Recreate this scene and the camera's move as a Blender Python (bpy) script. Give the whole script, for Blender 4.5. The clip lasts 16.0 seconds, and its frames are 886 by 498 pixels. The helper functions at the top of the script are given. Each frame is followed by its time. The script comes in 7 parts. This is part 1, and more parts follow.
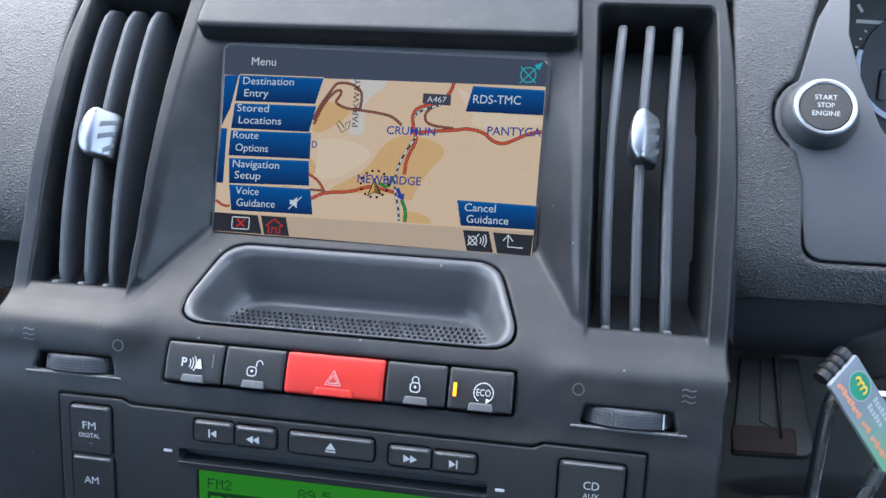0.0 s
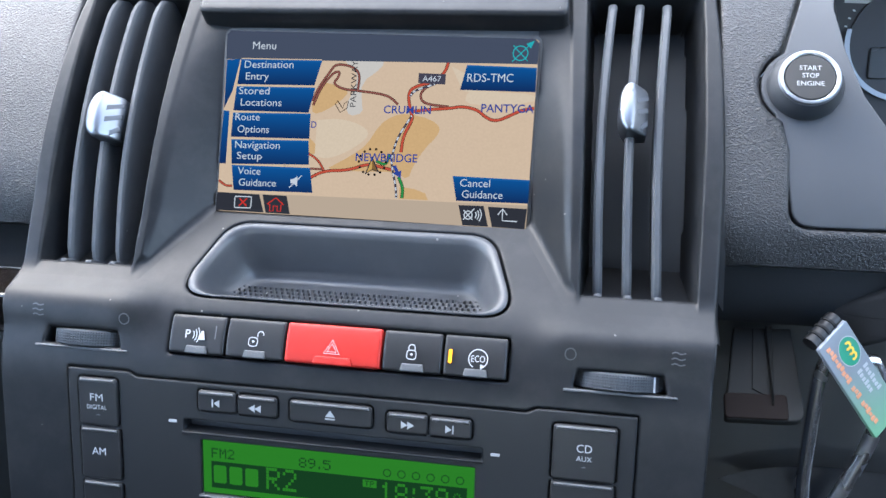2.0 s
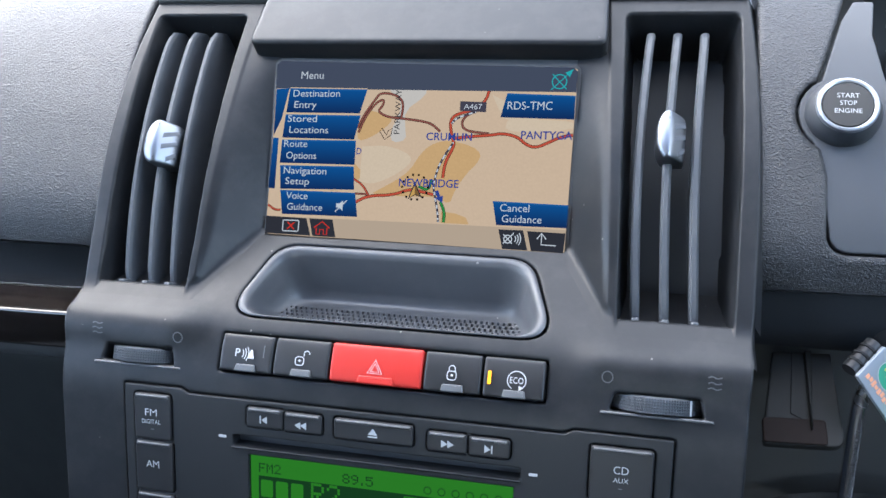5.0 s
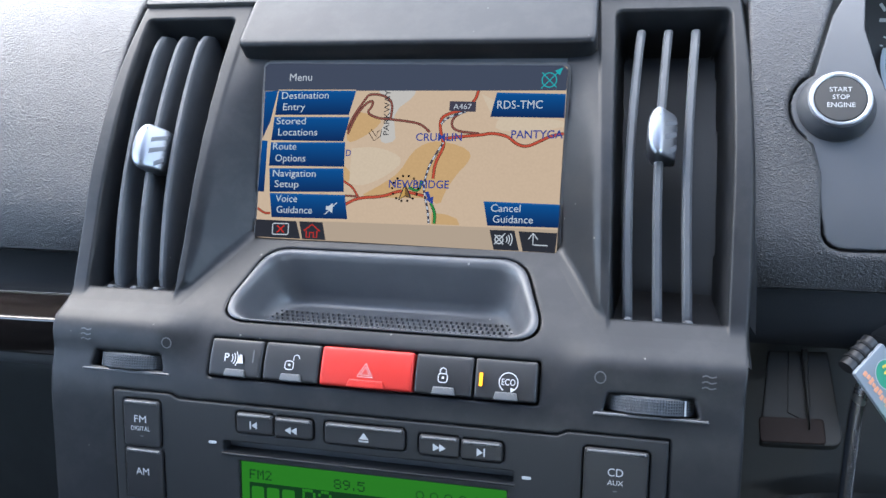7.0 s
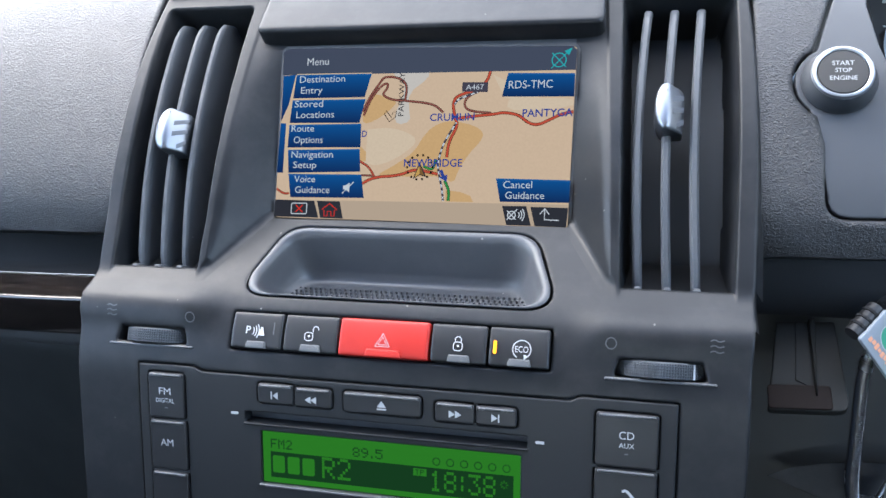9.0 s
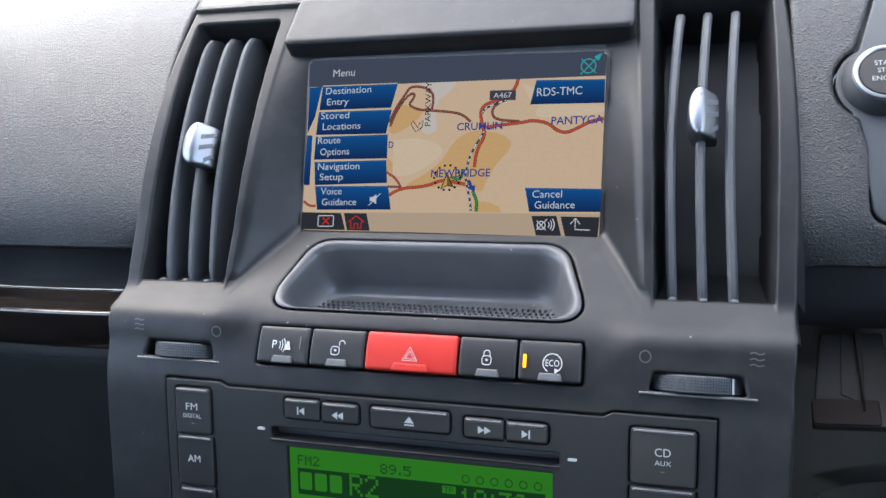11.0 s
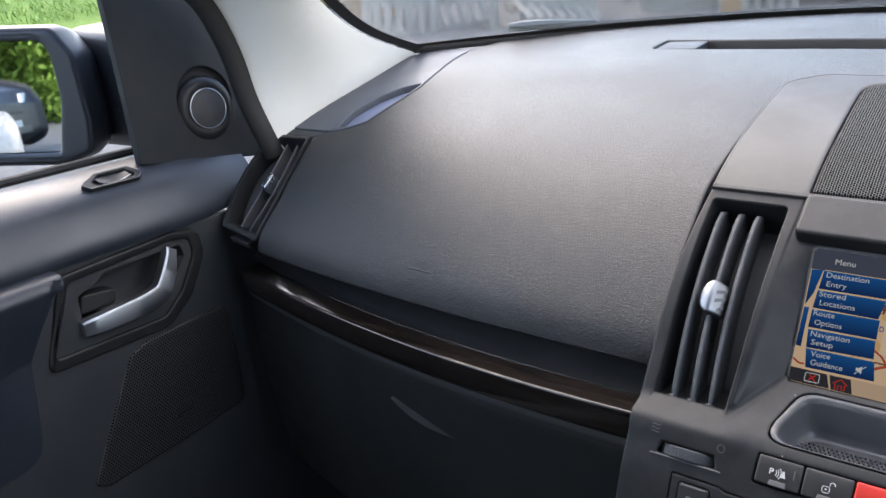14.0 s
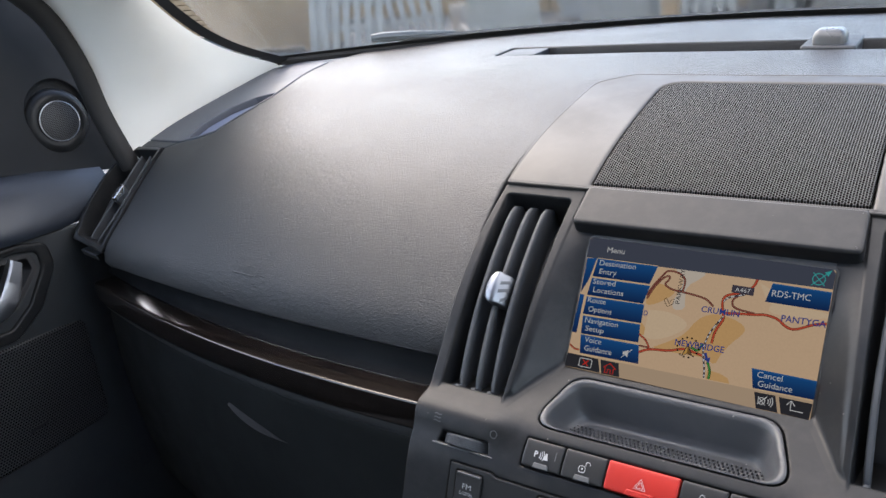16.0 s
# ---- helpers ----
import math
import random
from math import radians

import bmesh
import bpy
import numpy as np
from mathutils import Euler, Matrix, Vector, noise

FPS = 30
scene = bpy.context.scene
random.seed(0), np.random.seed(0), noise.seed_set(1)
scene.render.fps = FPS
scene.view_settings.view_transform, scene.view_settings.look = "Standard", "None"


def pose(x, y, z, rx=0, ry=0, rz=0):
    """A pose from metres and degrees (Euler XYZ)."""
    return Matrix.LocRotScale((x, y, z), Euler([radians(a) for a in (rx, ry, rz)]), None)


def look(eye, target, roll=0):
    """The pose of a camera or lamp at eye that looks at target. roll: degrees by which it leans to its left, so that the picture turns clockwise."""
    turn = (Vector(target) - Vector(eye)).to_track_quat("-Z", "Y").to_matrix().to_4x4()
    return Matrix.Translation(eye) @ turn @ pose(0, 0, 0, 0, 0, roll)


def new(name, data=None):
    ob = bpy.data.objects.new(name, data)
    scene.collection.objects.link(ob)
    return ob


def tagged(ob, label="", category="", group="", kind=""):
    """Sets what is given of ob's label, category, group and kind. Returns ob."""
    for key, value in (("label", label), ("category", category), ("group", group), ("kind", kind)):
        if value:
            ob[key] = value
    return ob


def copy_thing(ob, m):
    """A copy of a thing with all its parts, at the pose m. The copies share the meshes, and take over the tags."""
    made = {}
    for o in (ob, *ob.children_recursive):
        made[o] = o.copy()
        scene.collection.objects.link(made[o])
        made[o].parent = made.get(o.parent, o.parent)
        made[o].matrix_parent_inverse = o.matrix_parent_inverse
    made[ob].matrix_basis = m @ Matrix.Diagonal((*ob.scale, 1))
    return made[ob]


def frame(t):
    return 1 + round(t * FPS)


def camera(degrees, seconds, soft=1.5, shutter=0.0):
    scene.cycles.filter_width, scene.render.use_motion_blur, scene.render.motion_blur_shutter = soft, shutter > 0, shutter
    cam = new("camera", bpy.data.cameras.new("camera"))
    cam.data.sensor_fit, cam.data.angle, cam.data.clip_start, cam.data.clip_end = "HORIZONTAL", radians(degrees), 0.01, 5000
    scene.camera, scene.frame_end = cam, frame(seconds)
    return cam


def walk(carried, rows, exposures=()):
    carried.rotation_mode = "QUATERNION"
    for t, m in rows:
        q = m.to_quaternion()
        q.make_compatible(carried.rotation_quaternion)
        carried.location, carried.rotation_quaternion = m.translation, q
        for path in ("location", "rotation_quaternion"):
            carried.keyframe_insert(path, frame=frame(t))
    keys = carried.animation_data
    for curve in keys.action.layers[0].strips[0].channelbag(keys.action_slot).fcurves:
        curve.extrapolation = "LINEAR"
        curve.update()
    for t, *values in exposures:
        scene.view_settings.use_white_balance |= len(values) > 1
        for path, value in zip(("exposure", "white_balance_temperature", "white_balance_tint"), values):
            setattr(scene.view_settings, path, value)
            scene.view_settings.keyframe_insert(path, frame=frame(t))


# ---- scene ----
cam = camera(57.1, 16.0, soft=1.5, shutter=0.22)
PATH = [
    (0, (0.096, -0.246, 1.309), (-0.219, 1.411, 0.234), -2.4),
    (0.5, (0.097, -0.249, 1.311), (-0.227, 1.408, 0.239), -2.7),
    (1, (0.101, -0.252, 1.298), (-0.233, 1.416, 0.247), -2.8),
    (1.5, (0.103, -0.254, 1.295), (-0.236, 1.414, 0.245), -3.2),
    (2, (0.106, -0.262, 1.298), (-0.242, 1.408, 0.254), -3.5),
    (2.5, (0.105, -0.266, 1.298), (-0.263, 1.404, 0.262), -3.8),
    (3, (0.104, -0.274, 1.305), (-0.287, 1.396, 0.274), -4.0),
    (3.5, (0.105, -0.271, 1.301), (-0.312, 1.397, 0.279), -4.3),
    (4, (0.108, -0.271, 1.3), (-0.329, 1.399, 0.29), -4.6),
    (4.5, (0.109, -0.27, 1.307), (-0.339, 1.398, 0.299), -4.8),
    (7, (0.114, -0.265, 1.302), (-0.348, 1.409, 0.311), -5.8),
    (7.5, (0.116, -0.267, 1.299), (-0.345, 1.412, 0.314), -6.0),
    (8, (0.116, -0.263, 1.29), (-0.349, 1.422, 0.318), -6.2),
    (8.5, (0.11, -0.27, 1.281), (-0.351, 1.412, 0.302), -6.2),
    (9, (0.116, -0.283, 1.293), (-0.375, 1.398, 0.327), -6.6),
    (11.5, (0.118, -0.275, 1.287), (-0.47, 1.398, 0.363), -8.3),
    (12, (0.11, -0.291, 1.297), (-0.506, 1.369, 0.367), -6.8),
    (12.5, (0.063, -0.351, 1.344), (-0.769, 1.226, 0.438), -5.3),
    (13, (0.023, -0.413, 1.372), (-0.992, 1.067, 0.489), -4.7),
    (13.5, (0.027, -0.43, 1.399), (-1.08, 1.032, 0.602), -5.3),
    (14, (0.037, -0.427, 1.408), (-1.11, 1.036, 0.671), -6.1),
    (14.5, (0.053, -0.418, 1.409), (-1.117, 1.047, 0.713), -6.6),
    (15, (0.104, -0.379, 1.386), (-1.037, 1.109, 0.691), -6.5),
    (15.5, (0.138, -0.37, 1.377), (-0.957, 1.153, 0.684), -6.1),
    (16, (0.142, -0.372, 1.381), (-0.934, 1.164, 0.687), -6.3),
]
LEVEL = Matrix.Translation((0, 0, 1.08)) @ Matrix.Rotation(radians(-0.8), 4, "Y") @ Matrix.Translation((0, 0, -1.08))
walk(cam, [(t, LEVEL @ look(eye, target, roll)) for t, eye, target, roll in PATH], [(0.0, 3.38, 6020, 9), (1.5, 3.62, 6040, 9), (4.5, 3.47, 6100, 9), (9.0, 3.46, 6180, 9), (11.5, 3.24, 6550, 10), (12.5, 3.28, 6750, 10), (13.0, 3.28, 6850, 10), (13.5, 3.00, 7050, 12), (14.0, 2.85, 7100, 13), (16.0, 2.75, 7150, 13)])

# ---- light ----
SUN_UP, SUN_TURN = 44.0, -66.0  # degrees over the horizon; degrees round from straight ahead to the right
world = bpy.data.worlds.new("sky")
scene.world = world
world.use_nodes = True
wt = world.node_tree
sky = wt.nodes.new("ShaderNodeTexSky")
sky.sky_type, sky.sun_disc = "NISHITA", False
sky.sun_elevation, sky.sun_rotation = radians(SUN_UP), radians(SUN_TURN)
sky.air_density, sky.dust_density, sky.ozone_density = 1.0, 1.5, 1.0
wt.links.new(sky.outputs[0], wt.nodes["Background"].inputs["Color"])
wt.nodes["Background"].inputs["Strength"].default_value = 0.15
sun = new("sun", bpy.data.lights.new("sun", "SUN"))
sun.data.energy, sun.data.angle, sun.data.color = 0.24, radians(80), (1.0, 0.94, 0.87)
a, e = radians(SUN_TURN), radians(SUN_UP)
sun.matrix_world = look((0, 0, 30), Vector((0, 0, 30)) - Vector((math.sin(a) * math.cos(e), math.cos(a) * math.cos(e), math.sin(e))))


def sky_lamp(name, eye, target, wide, high, power, color):
    """An area lamp in a window's opening, for the sky behind it."""
    ob = new(name, bpy.data.lights.new(name, "AREA"))
    ob.data.shape, ob.data.size, ob.data.size_y, ob.data.energy, ob.data.color = "RECTANGLE", wide, high, power, color
    ob.matrix_world = look(eye, target)
    return ob


sky_lamp("windscreen_light", (-0.03, 0.20, 1.472), (-0.03, 0.015, 1.007), 0.98, 0.46, 0.75, (1.0, 0.935, 0.86))
# added fill: reaches forward of the window's opening to brighten the left vent
sky_lamp("driver_window_light", (0.68, -0.02, 1.38), (0.0, -0.08, 1.10), 0.62, 0.30, 0.270, (0.90, 0.95, 1.0))
sky_lamp("passenger_window_light", (-0.70, -0.62, 1.40), (0.0, -0.62, 1.08), 0.70, 0.30, 0.100, (0.90, 0.95, 1.0))
sky_lamp("rear_window_light", (0.0, -2.30, 1.40), (0.0, 0.0, 1.12), 1.05, 0.30, 0.72, (0.96, 0.98, 1.0))

# ---- building kit ----
BACK = {}


def thing(name, label, category, at=(0, 0, 0), group="", kind=""):
    ob = new(name)
    ob.empty_display_size, ob.location = 0.02, at
    BACK[name if ob.name == name else ob.name] = Matrix.Translation(-Vector(at))
    return tagged(ob, label, category, group, kind)


def part(name, bm, material, parent=None, label="", sharp=35, kind=""):
    bmesh.ops.remove_doubles(bm, verts=bm.verts, dist=1e-6)
    me = bpy.data.meshes.new(name)
    bm.to_mesh(me)
    bm.free()
    return mesh_part(name, me, material, parent, label, sharp, kind)


def mesh_part(name, me, material, parent=None, label="", sharp=35, kind=""):
    me.materials.clear()
    me.materials.append(material)
    me.polygons.foreach_set("use_smooth", [True] * len(me.polygons))
    me.set_sharp_from_angle(angle=radians(sharp))
    ob = new(name, me)
    if parent:
        ob.parent = parent
        ob.matrix_parent_inverse = BACK.get(parent.name, Matrix())
    return tagged(ob, label, "", "", kind)


def flat(o, u, v):
    """Maps (a, b, h) to the plane through o along u and v."""
    o, u, v = Vector(o), Vector(u), Vector(v)
    n = u.cross(v).normalized()
    return lambda a, b, h=0.0: o + a * u + b * v + h * n


def facing(y, z, lean, x=0.0):
    """A plane that faces the cabin and leans back by so many degrees."""
    s, c = math.sin(radians(lean)), math.cos(radians(lean))
    return flat((x, y, z), (1, 0, 0), (0, s, c))


def eased(pts, times=2):
    for _ in range(times):
        out = [pts[0]]
        for p, q in zip(pts, pts[1:]):
            out.append(tuple(0.75 * a + 0.25 * b for a, b in zip(p, q)))
            out.append(tuple(0.25 * a + 0.75 * b for a, b in zip(p, q)))
        pts = out + [pts[-1]]
    return pts


class Profile:
    """A side view, as (y, z) from below upwards, measured by its length s."""

    def __init__(self, pts, zero=None, times=2):
        self.p = np.array(eased(pts, times))
        self.s = np.concatenate(([0], np.cumsum(np.hypot(*np.diff(self.p, axis=0).T))))
        if zero:
            self.s -= self.s_at(*zero)
        t = np.gradient(self.p, self.s, axis=0)
        self.t = t / np.hypot(*t.T)[:, None]

    def s_at(self, y, z):
        best, out = 9, 0
        for k in range(len(self.p) - 1):
            a, b = self.p[k], self.p[k + 1]
            f = np.clip(np.dot((y, z) - a, b - a) / np.dot(b - a, b - a), 0, 1)
            d = np.hypot(*(a + f * (b - a) - (y, z)))
            if d < best:
                best, out = d, self.s[k] + f * (self.s[k + 1] - self.s[k])
        return float(out)

    def s_z(self, z):
        return float(np.interp(z, self.p[:, 1], self.s))

    def s_y(self, y):
        return float(np.interp(y, self.p[:, 0], self.s))

    def at(self, s, h=0.0):
        y, z = np.interp(s, self.s, self.p[:, 0]), np.interp(s, self.s, self.p[:, 1])
        ty, tz = np.interp(s, self.s, self.t[:, 0]), np.interp(s, self.s, self.t[:, 1])
        return y - h * tz, z + h * ty

    def __call__(self, x, s, h=0.0):
        return Vector((x, *self.at(s, h)))


def rect(u0, v0, u1, v1):
    return [(u0, v0), (u1, v0), (u1, v1), (u0, v1)]


def rounded(pts, r, n=5):
    out, m = [], len(pts)
    for i in range(m):
        p0, p, p1 = (Vector(pts[k % m]) for k in (i - 1, i, i + 1))
        k = r[i] if isinstance(r, (list, tuple)) else r
        a, b = (p0 - p), (p1 - p)
        ang = max(a.angle(b), 0.05)
        d = min(k / math.tan(ang / 2), 0.48 * a.length, 0.48 * b.length) if ang < 3.1 else 0.0
        if d < 1e-7:
            out.append(tuple(p))
            continue
        a, b = p + a.normalized() * d, p + b.normalized() * d
        for j in range(n + 1):
            t = j / n
            out.append(tuple((1 - t) ** 2 * a + 2 * t * (1 - t) * p + t * t * b))
    return out


def rrect(u0, v0, u1, v1, r, n=5):
    return rounded(rect(u0, v0, u1, v1), r, n)


def disc(u, v, r, n=32, ratio=1.0):
    return [(u + r * math.cos(2 * math.pi * k / n), v + r * ratio * math.sin(2 * math.pi * k / n)) for k in range(n)]


def grown(poly, d):
    if not d:
        return list(poly)
    out, m = [], len(poly)
    for i in range(m):
        p0, p, p1 = (Vector(poly[k % m]) for k in (i - 1, i, i + 1))
        a, b = (p - p0), (p1 - p)
        a = a.normalized() if a.length > 1e-9 else b.normalized()
        b = b.normalized() if b.length > 1e-9 else a
        na, nb = Vector((a.y, -a.x)), Vector((b.y, -b.x))
        n = na + nb
        n = n.normalized() if n.length > 1e-6 else na
        out.append(tuple(p + n * d / max(n.dot(na), 0.4)))
    return out


def inside(u, v, poly):
    odd = False
    for (a, b), (c, d) in zip(poly, poly[1:] + poly[:1]):
        if (b > v) != (d > v) and u < (c - a) * (v - b) / (d - b) + a:
            odd = not odd
    return odd


def ring(bm, poly, M, h):
    return [bm.verts.new(M(u, v, h)) for u, v in poly]


def bridge(bm, a, b, inward=False):
    for i in range(len(a)):
        j = (i + 1) % len(a)
        bm.faces.new((a[i], a[j], b[j], b[i]) if inward else (a[i], b[i], b[j], a[j]))


def fill(bm, outer, holes, M, h, res=0.0):
    if not holes and not res:
        bm.faces.new(ring(bm, outer, M, h))
        return
    from mathutils.geometry import delaunay_2d_cdt
    pts, edges = [], []
    for poly in (outer, *holes):
        k = len(pts)
        pts += [Vector(p) for p in poly]
        edges += [(k + i, k + (i + 1) % len(poly)) for i in range(len(poly))]
    if res:
        us, vs = [p[0] for p in outer], [p[1] for p in outer]
        core, gaps = grown(outer, -0.4 * res), [grown(q, 0.4 * res) for q in holes]
        for i in range(int((max(us) - min(us)) / res) + 1):
            for j in range(int((max(vs) - min(vs)) / res) + 1):
                u, v = min(us) + (i + 0.5 * (j % 2)) * res, min(vs) + j * res
                if inside(u, v, core) and not any(inside(u, v, q) for q in gaps):
                    pts.append(Vector((u, v)))
    vs, _, fs, *_ = delaunay_2d_cdt(pts, edges, [], 0, 1e-7)
    made = [bm.verts.new(M(p.x, p.y, h)) for p in vs]
    for f in fs:
        u, v = sum(vs[k].x for k in f) / len(f), sum(vs[k].y for k in f) / len(f)
        if inside(u, v, outer) and not any(inside(u, v, q) for q in holes):
            bm.faces.new([made[k] for k in f])


def dense(poly, step):
    """The same outline with no edge longer than a step, so that it follows a curved surface."""
    out = []
    for p, q in zip(poly, list(poly[1:]) + [poly[0]]):
        n = max(1, math.ceil(math.dist(p, q) / step))
        out += [(p[0] + (q[0] - p[0]) * k / n, p[1] + (q[1] - p[1]) * k / n) for k in range(n)]
    return out


def plate(bm, outline, M, h0, h1, r=0.0, holes=(), res=0.0, steps=3, base=False):
    """A plate with rounded rims, from height h0 up to h1 over the surface M, with holes through it."""
    def rims(poly, sign):
        if r <= 0:
            return [(poly, h1), (poly, h0)]
        span_ = min(max(q[k] for q in poly) - min(q[k] for q in poly) for k in (0, 1))
        out = [(grown(poly, -sign * r * 1.7), h1)] if r < 0.006 and (span_ > 5 * r or sign < 0) else []
        for k in range(steps + 1):
            a = math.pi / 2 * k / steps
            out.append((grown(poly, -sign * r * (1 - math.sin(a))), h1 - r * (1 - math.cos(a))))
        return out + [(poly, h0)]
    if res:
        outline, holes = dense(outline, res), [dense(q, res) for q in holes]
    sides = rims(list(outline), 1)
    gaps = [rims(list(q), -1) for q in holes]
    fill(bm, sides[0][0], [g[0][0] for g in gaps], M, h1, res)
    for rows, inward in [(sides, False)] + [(g, True) for g in gaps]:
        loops = [ring(bm, poly, M, h) for poly, h in rows]
        for a, b in zip(loops, loops[1:]):
            bridge(bm, a, b, inward)
    if base:
        fill(bm, list(outline), [list(q) for q in holes], M, h0, res)
    return bm


def slab(outline, M, h0, h1, r=0.0, **more):
    return plate(bmesh.new(), outline, M, h0, h1, r, **more)


def stroke(bm, pts, width, M, h=0.0, closed=False, ease=0, lift=0.0):
    """A flat ribbon along a line on the surface M."""
    pts = eased(list(pts), ease) if ease else list(pts)
    n, left, right = len(pts), [], []
    for i in range(n):
        p = Vector(pts[i])
        a = Vector(pts[(i - 1) % n]) if closed or i else p
        b = Vector(pts[(i + 1) % n]) if closed or i < n - 1 else p
        d = (b - a).normalized()
        s = Vector((-d.y, d.x)) * width / 2
        left.append(bm.verts.new(M(*(p + s), h)))
        right.append(bm.verts.new(M(*(p - s), h)))
    for i in range(n if closed else n - 1):
        j = (i + 1) % n
        bm.faces.new((right[i], right[j], left[j], left[i]))
    return bm


def arc(u, v, r, a0, a1, n=14):
    return [(u + r * math.cos(radians(a0 + (a1 - a0) * k / n)), v + r * math.sin(radians(a0 + (a1 - a0) * k / n))) for k in range(n + 1)]


def tube(bm, pts, r, n=10, ends=True, closed=False):
    """A round bar along a line; r may change along it."""
    pts = [Vector(p) for p in pts]
    m, side, loops = len(pts), None, []
    for i in range(m):
        a = pts[(i - 1) % m] if closed or i else pts[i]
        b = pts[(i + 1) % m] if closed or i < m - 1 else pts[i]
        d = (b - a).normalized()
        if side is None:
            side = d.orthogonal().normalized()
        side = (side - d * side.dot(d)).normalized()
        up, k = d.cross(side), r[i] if isinstance(r, (list, tuple)) else r
        loops.append([bm.verts.new(pts[i] + k * (math.cos(2 * math.pi * j / n) * side + math.sin(2 * math.pi * j / n) * up)) for j in range(n)])
    for a, b in zip(loops, loops[1:] + (loops[:1] if closed else [])):
        bridge(bm, b, a)
    if ends and not closed:
        bm.faces.new(loops[0][::-1])
        bm.faces.new(loops[-1])
    return bm


def sheet(fn, nu, nv, thick=0.0):
    """A grid over the unit square, with some thickness behind it."""
    bm = bmesh.new()
    g = [[bm.verts.new(fn(i / nu, j / nv)) for j in range(nv + 1)] for i in range(nu + 1)]
    for i in range(nu):
        for j in range(nv):
            bm.faces.new((g[i][j], g[i + 1][j], g[i + 1][j + 1], g[i][j + 1]))
    if thick:
        bmesh.ops.solidify(bm, geom=bm.faces[:], thickness=thick)
    return bm


def box(bm, x0, y0, z0, x1, y1, z1):
    v = [bm.verts.new((x, y, z)) for z in (z0, z1) for x, y in ((x0, y0), (x1, y0), (x1, y1), (x0, y1))]
    for f in ((3, 2, 1, 0), (4, 5, 6, 7), (0, 1, 5, 4), (1, 2, 6, 5), (2, 3, 7, 6), (3, 0, 4, 7)):
        bm.faces.new([v[k] for k in f])
    return bm


def soft_box(x0, y0, z0, x1, y1, z1, r):
    bm = box(bmesh.new(), x0, y0, z0, x1, y1, z1)
    bmesh.ops.bevel(bm, geom=bm.edges[:], offset=r, segments=2, affect="EDGES", profile=0.5)
    return bm


def turned(rows, M, n=40, start=None):
    """A turned body about the normal of M: rows of (radius, height)."""
    bm = bmesh.new()
    loops = [ring(bm, disc(0, 0, max(r, 1e-5), n), M, h) for r, h in rows]
    for a, b in zip(loops, loops[1:]):
        bridge(bm, b, a)
    bm.faces.new(loops[-1])
    return bm


def lettering(text, u, v, width, cap, M, material, parent, h=0.0, turn=0.0, bold=0.0, name="lettering", label="", lift=0.0):
    """Words from (u, v), as wide and with capitals as high as given, on the surface M."""
    cu = bpy.data.curves.new("type", "FONT")
    cu.body, cu.size, cu.offset, cu.resolution_u = text, 1.0, bold, 3
    ob = bpy.data.objects.new("type", cu)
    me = bpy.data.meshes.new_from_object(ob)
    bpy.data.objects.remove(ob)
    xs = [p.co.x for p in me.vertices]
    x0, k = min(xs), width / (max(xs) - min(xs))
    c, s = math.cos(radians(turn)), math.sin(radians(turn))
    for p in me.vertices:
        a, b = (p.co.x - x0) * k, p.co.y * cap / 0.69
        p.co = M(u + a * c - b * s, v + a * s + b * c, h)
    return mesh_part(name, me, material, parent, label)

# ---- materials ----
def nodes_of(name):
    m = bpy.data.materials.new(name)
    m.use_nodes = True
    t = m.node_tree
    return m, t, t.nodes["Principled BSDF"], t.nodes["Material Output"]


def link(t, a, b):
    t.links.new(a, b)


def math_node(t, op, a, b=None):
    n = t.nodes.new("ShaderNodeMath")
    n.operation = op
    for k, x in enumerate((a, b)):
        if x is None:
            continue
        if isinstance(x, (int, float)):
            n.inputs[k].default_value = x
        else:
            link(t, x, n.inputs[k])
    return n.outputs[0]


def noise_of(t, co, scale, detail=3.0, rough=0.55, warp=0.0):
    n = t.nodes.new("ShaderNodeTexNoise")
    n.inputs["Scale"].default_value, n.inputs["Detail"].default_value = scale, detail
    n.inputs["Roughness"].default_value, n.inputs["Distortion"].default_value = rough, warp
    link(t, co, n.inputs["Vector"])
    return n.outputs["Fac"]


def span(t, fac, lo, hi, a=0.3, b=0.7):
    n = t.nodes.new("ShaderNodeMapRange")
    n.inputs["From Min"].default_value, n.inputs["From Max"].default_value = a, b
    n.inputs["To Min"].default_value, n.inputs["To Max"].default_value = lo, hi
    link(t, fac, n.inputs["Value"])
    return n.outputs["Result"]


def mixed(t, fac, a, b):
    n = t.nodes.new("ShaderNodeMix")
    n.data_type = "RGBA"
    for x, k in ((a, 6), (b, 7)):
        if isinstance(x, tuple):
            n.inputs[k].default_value = (*x, 1)
        else:
            link(t, x, n.inputs[k])
    link(t, fac, n.inputs[0])
    return n.outputs[2]


def coords(t, stretch=None):
    co = t.nodes.new("ShaderNodeTexCoord").outputs["Object"]
    if stretch:
        n = t.nodes.new("ShaderNodeMapping")
        n.inputs["Scale"].default_value = stretch
        link(t, co, n.inputs["Vector"])
        return n.outputs["Vector"]
    return co


def bumped(t, bsdf, height, strength, distance):
    n = t.nodes.new("ShaderNodeBump")
    n.inputs["Strength"].default_value, n.inputs["Distance"].default_value = strength, distance
    link(t, height, n.inputs["Height"])
    link(t, n.outputs["Normal"], bsdf.inputs["Normal"])


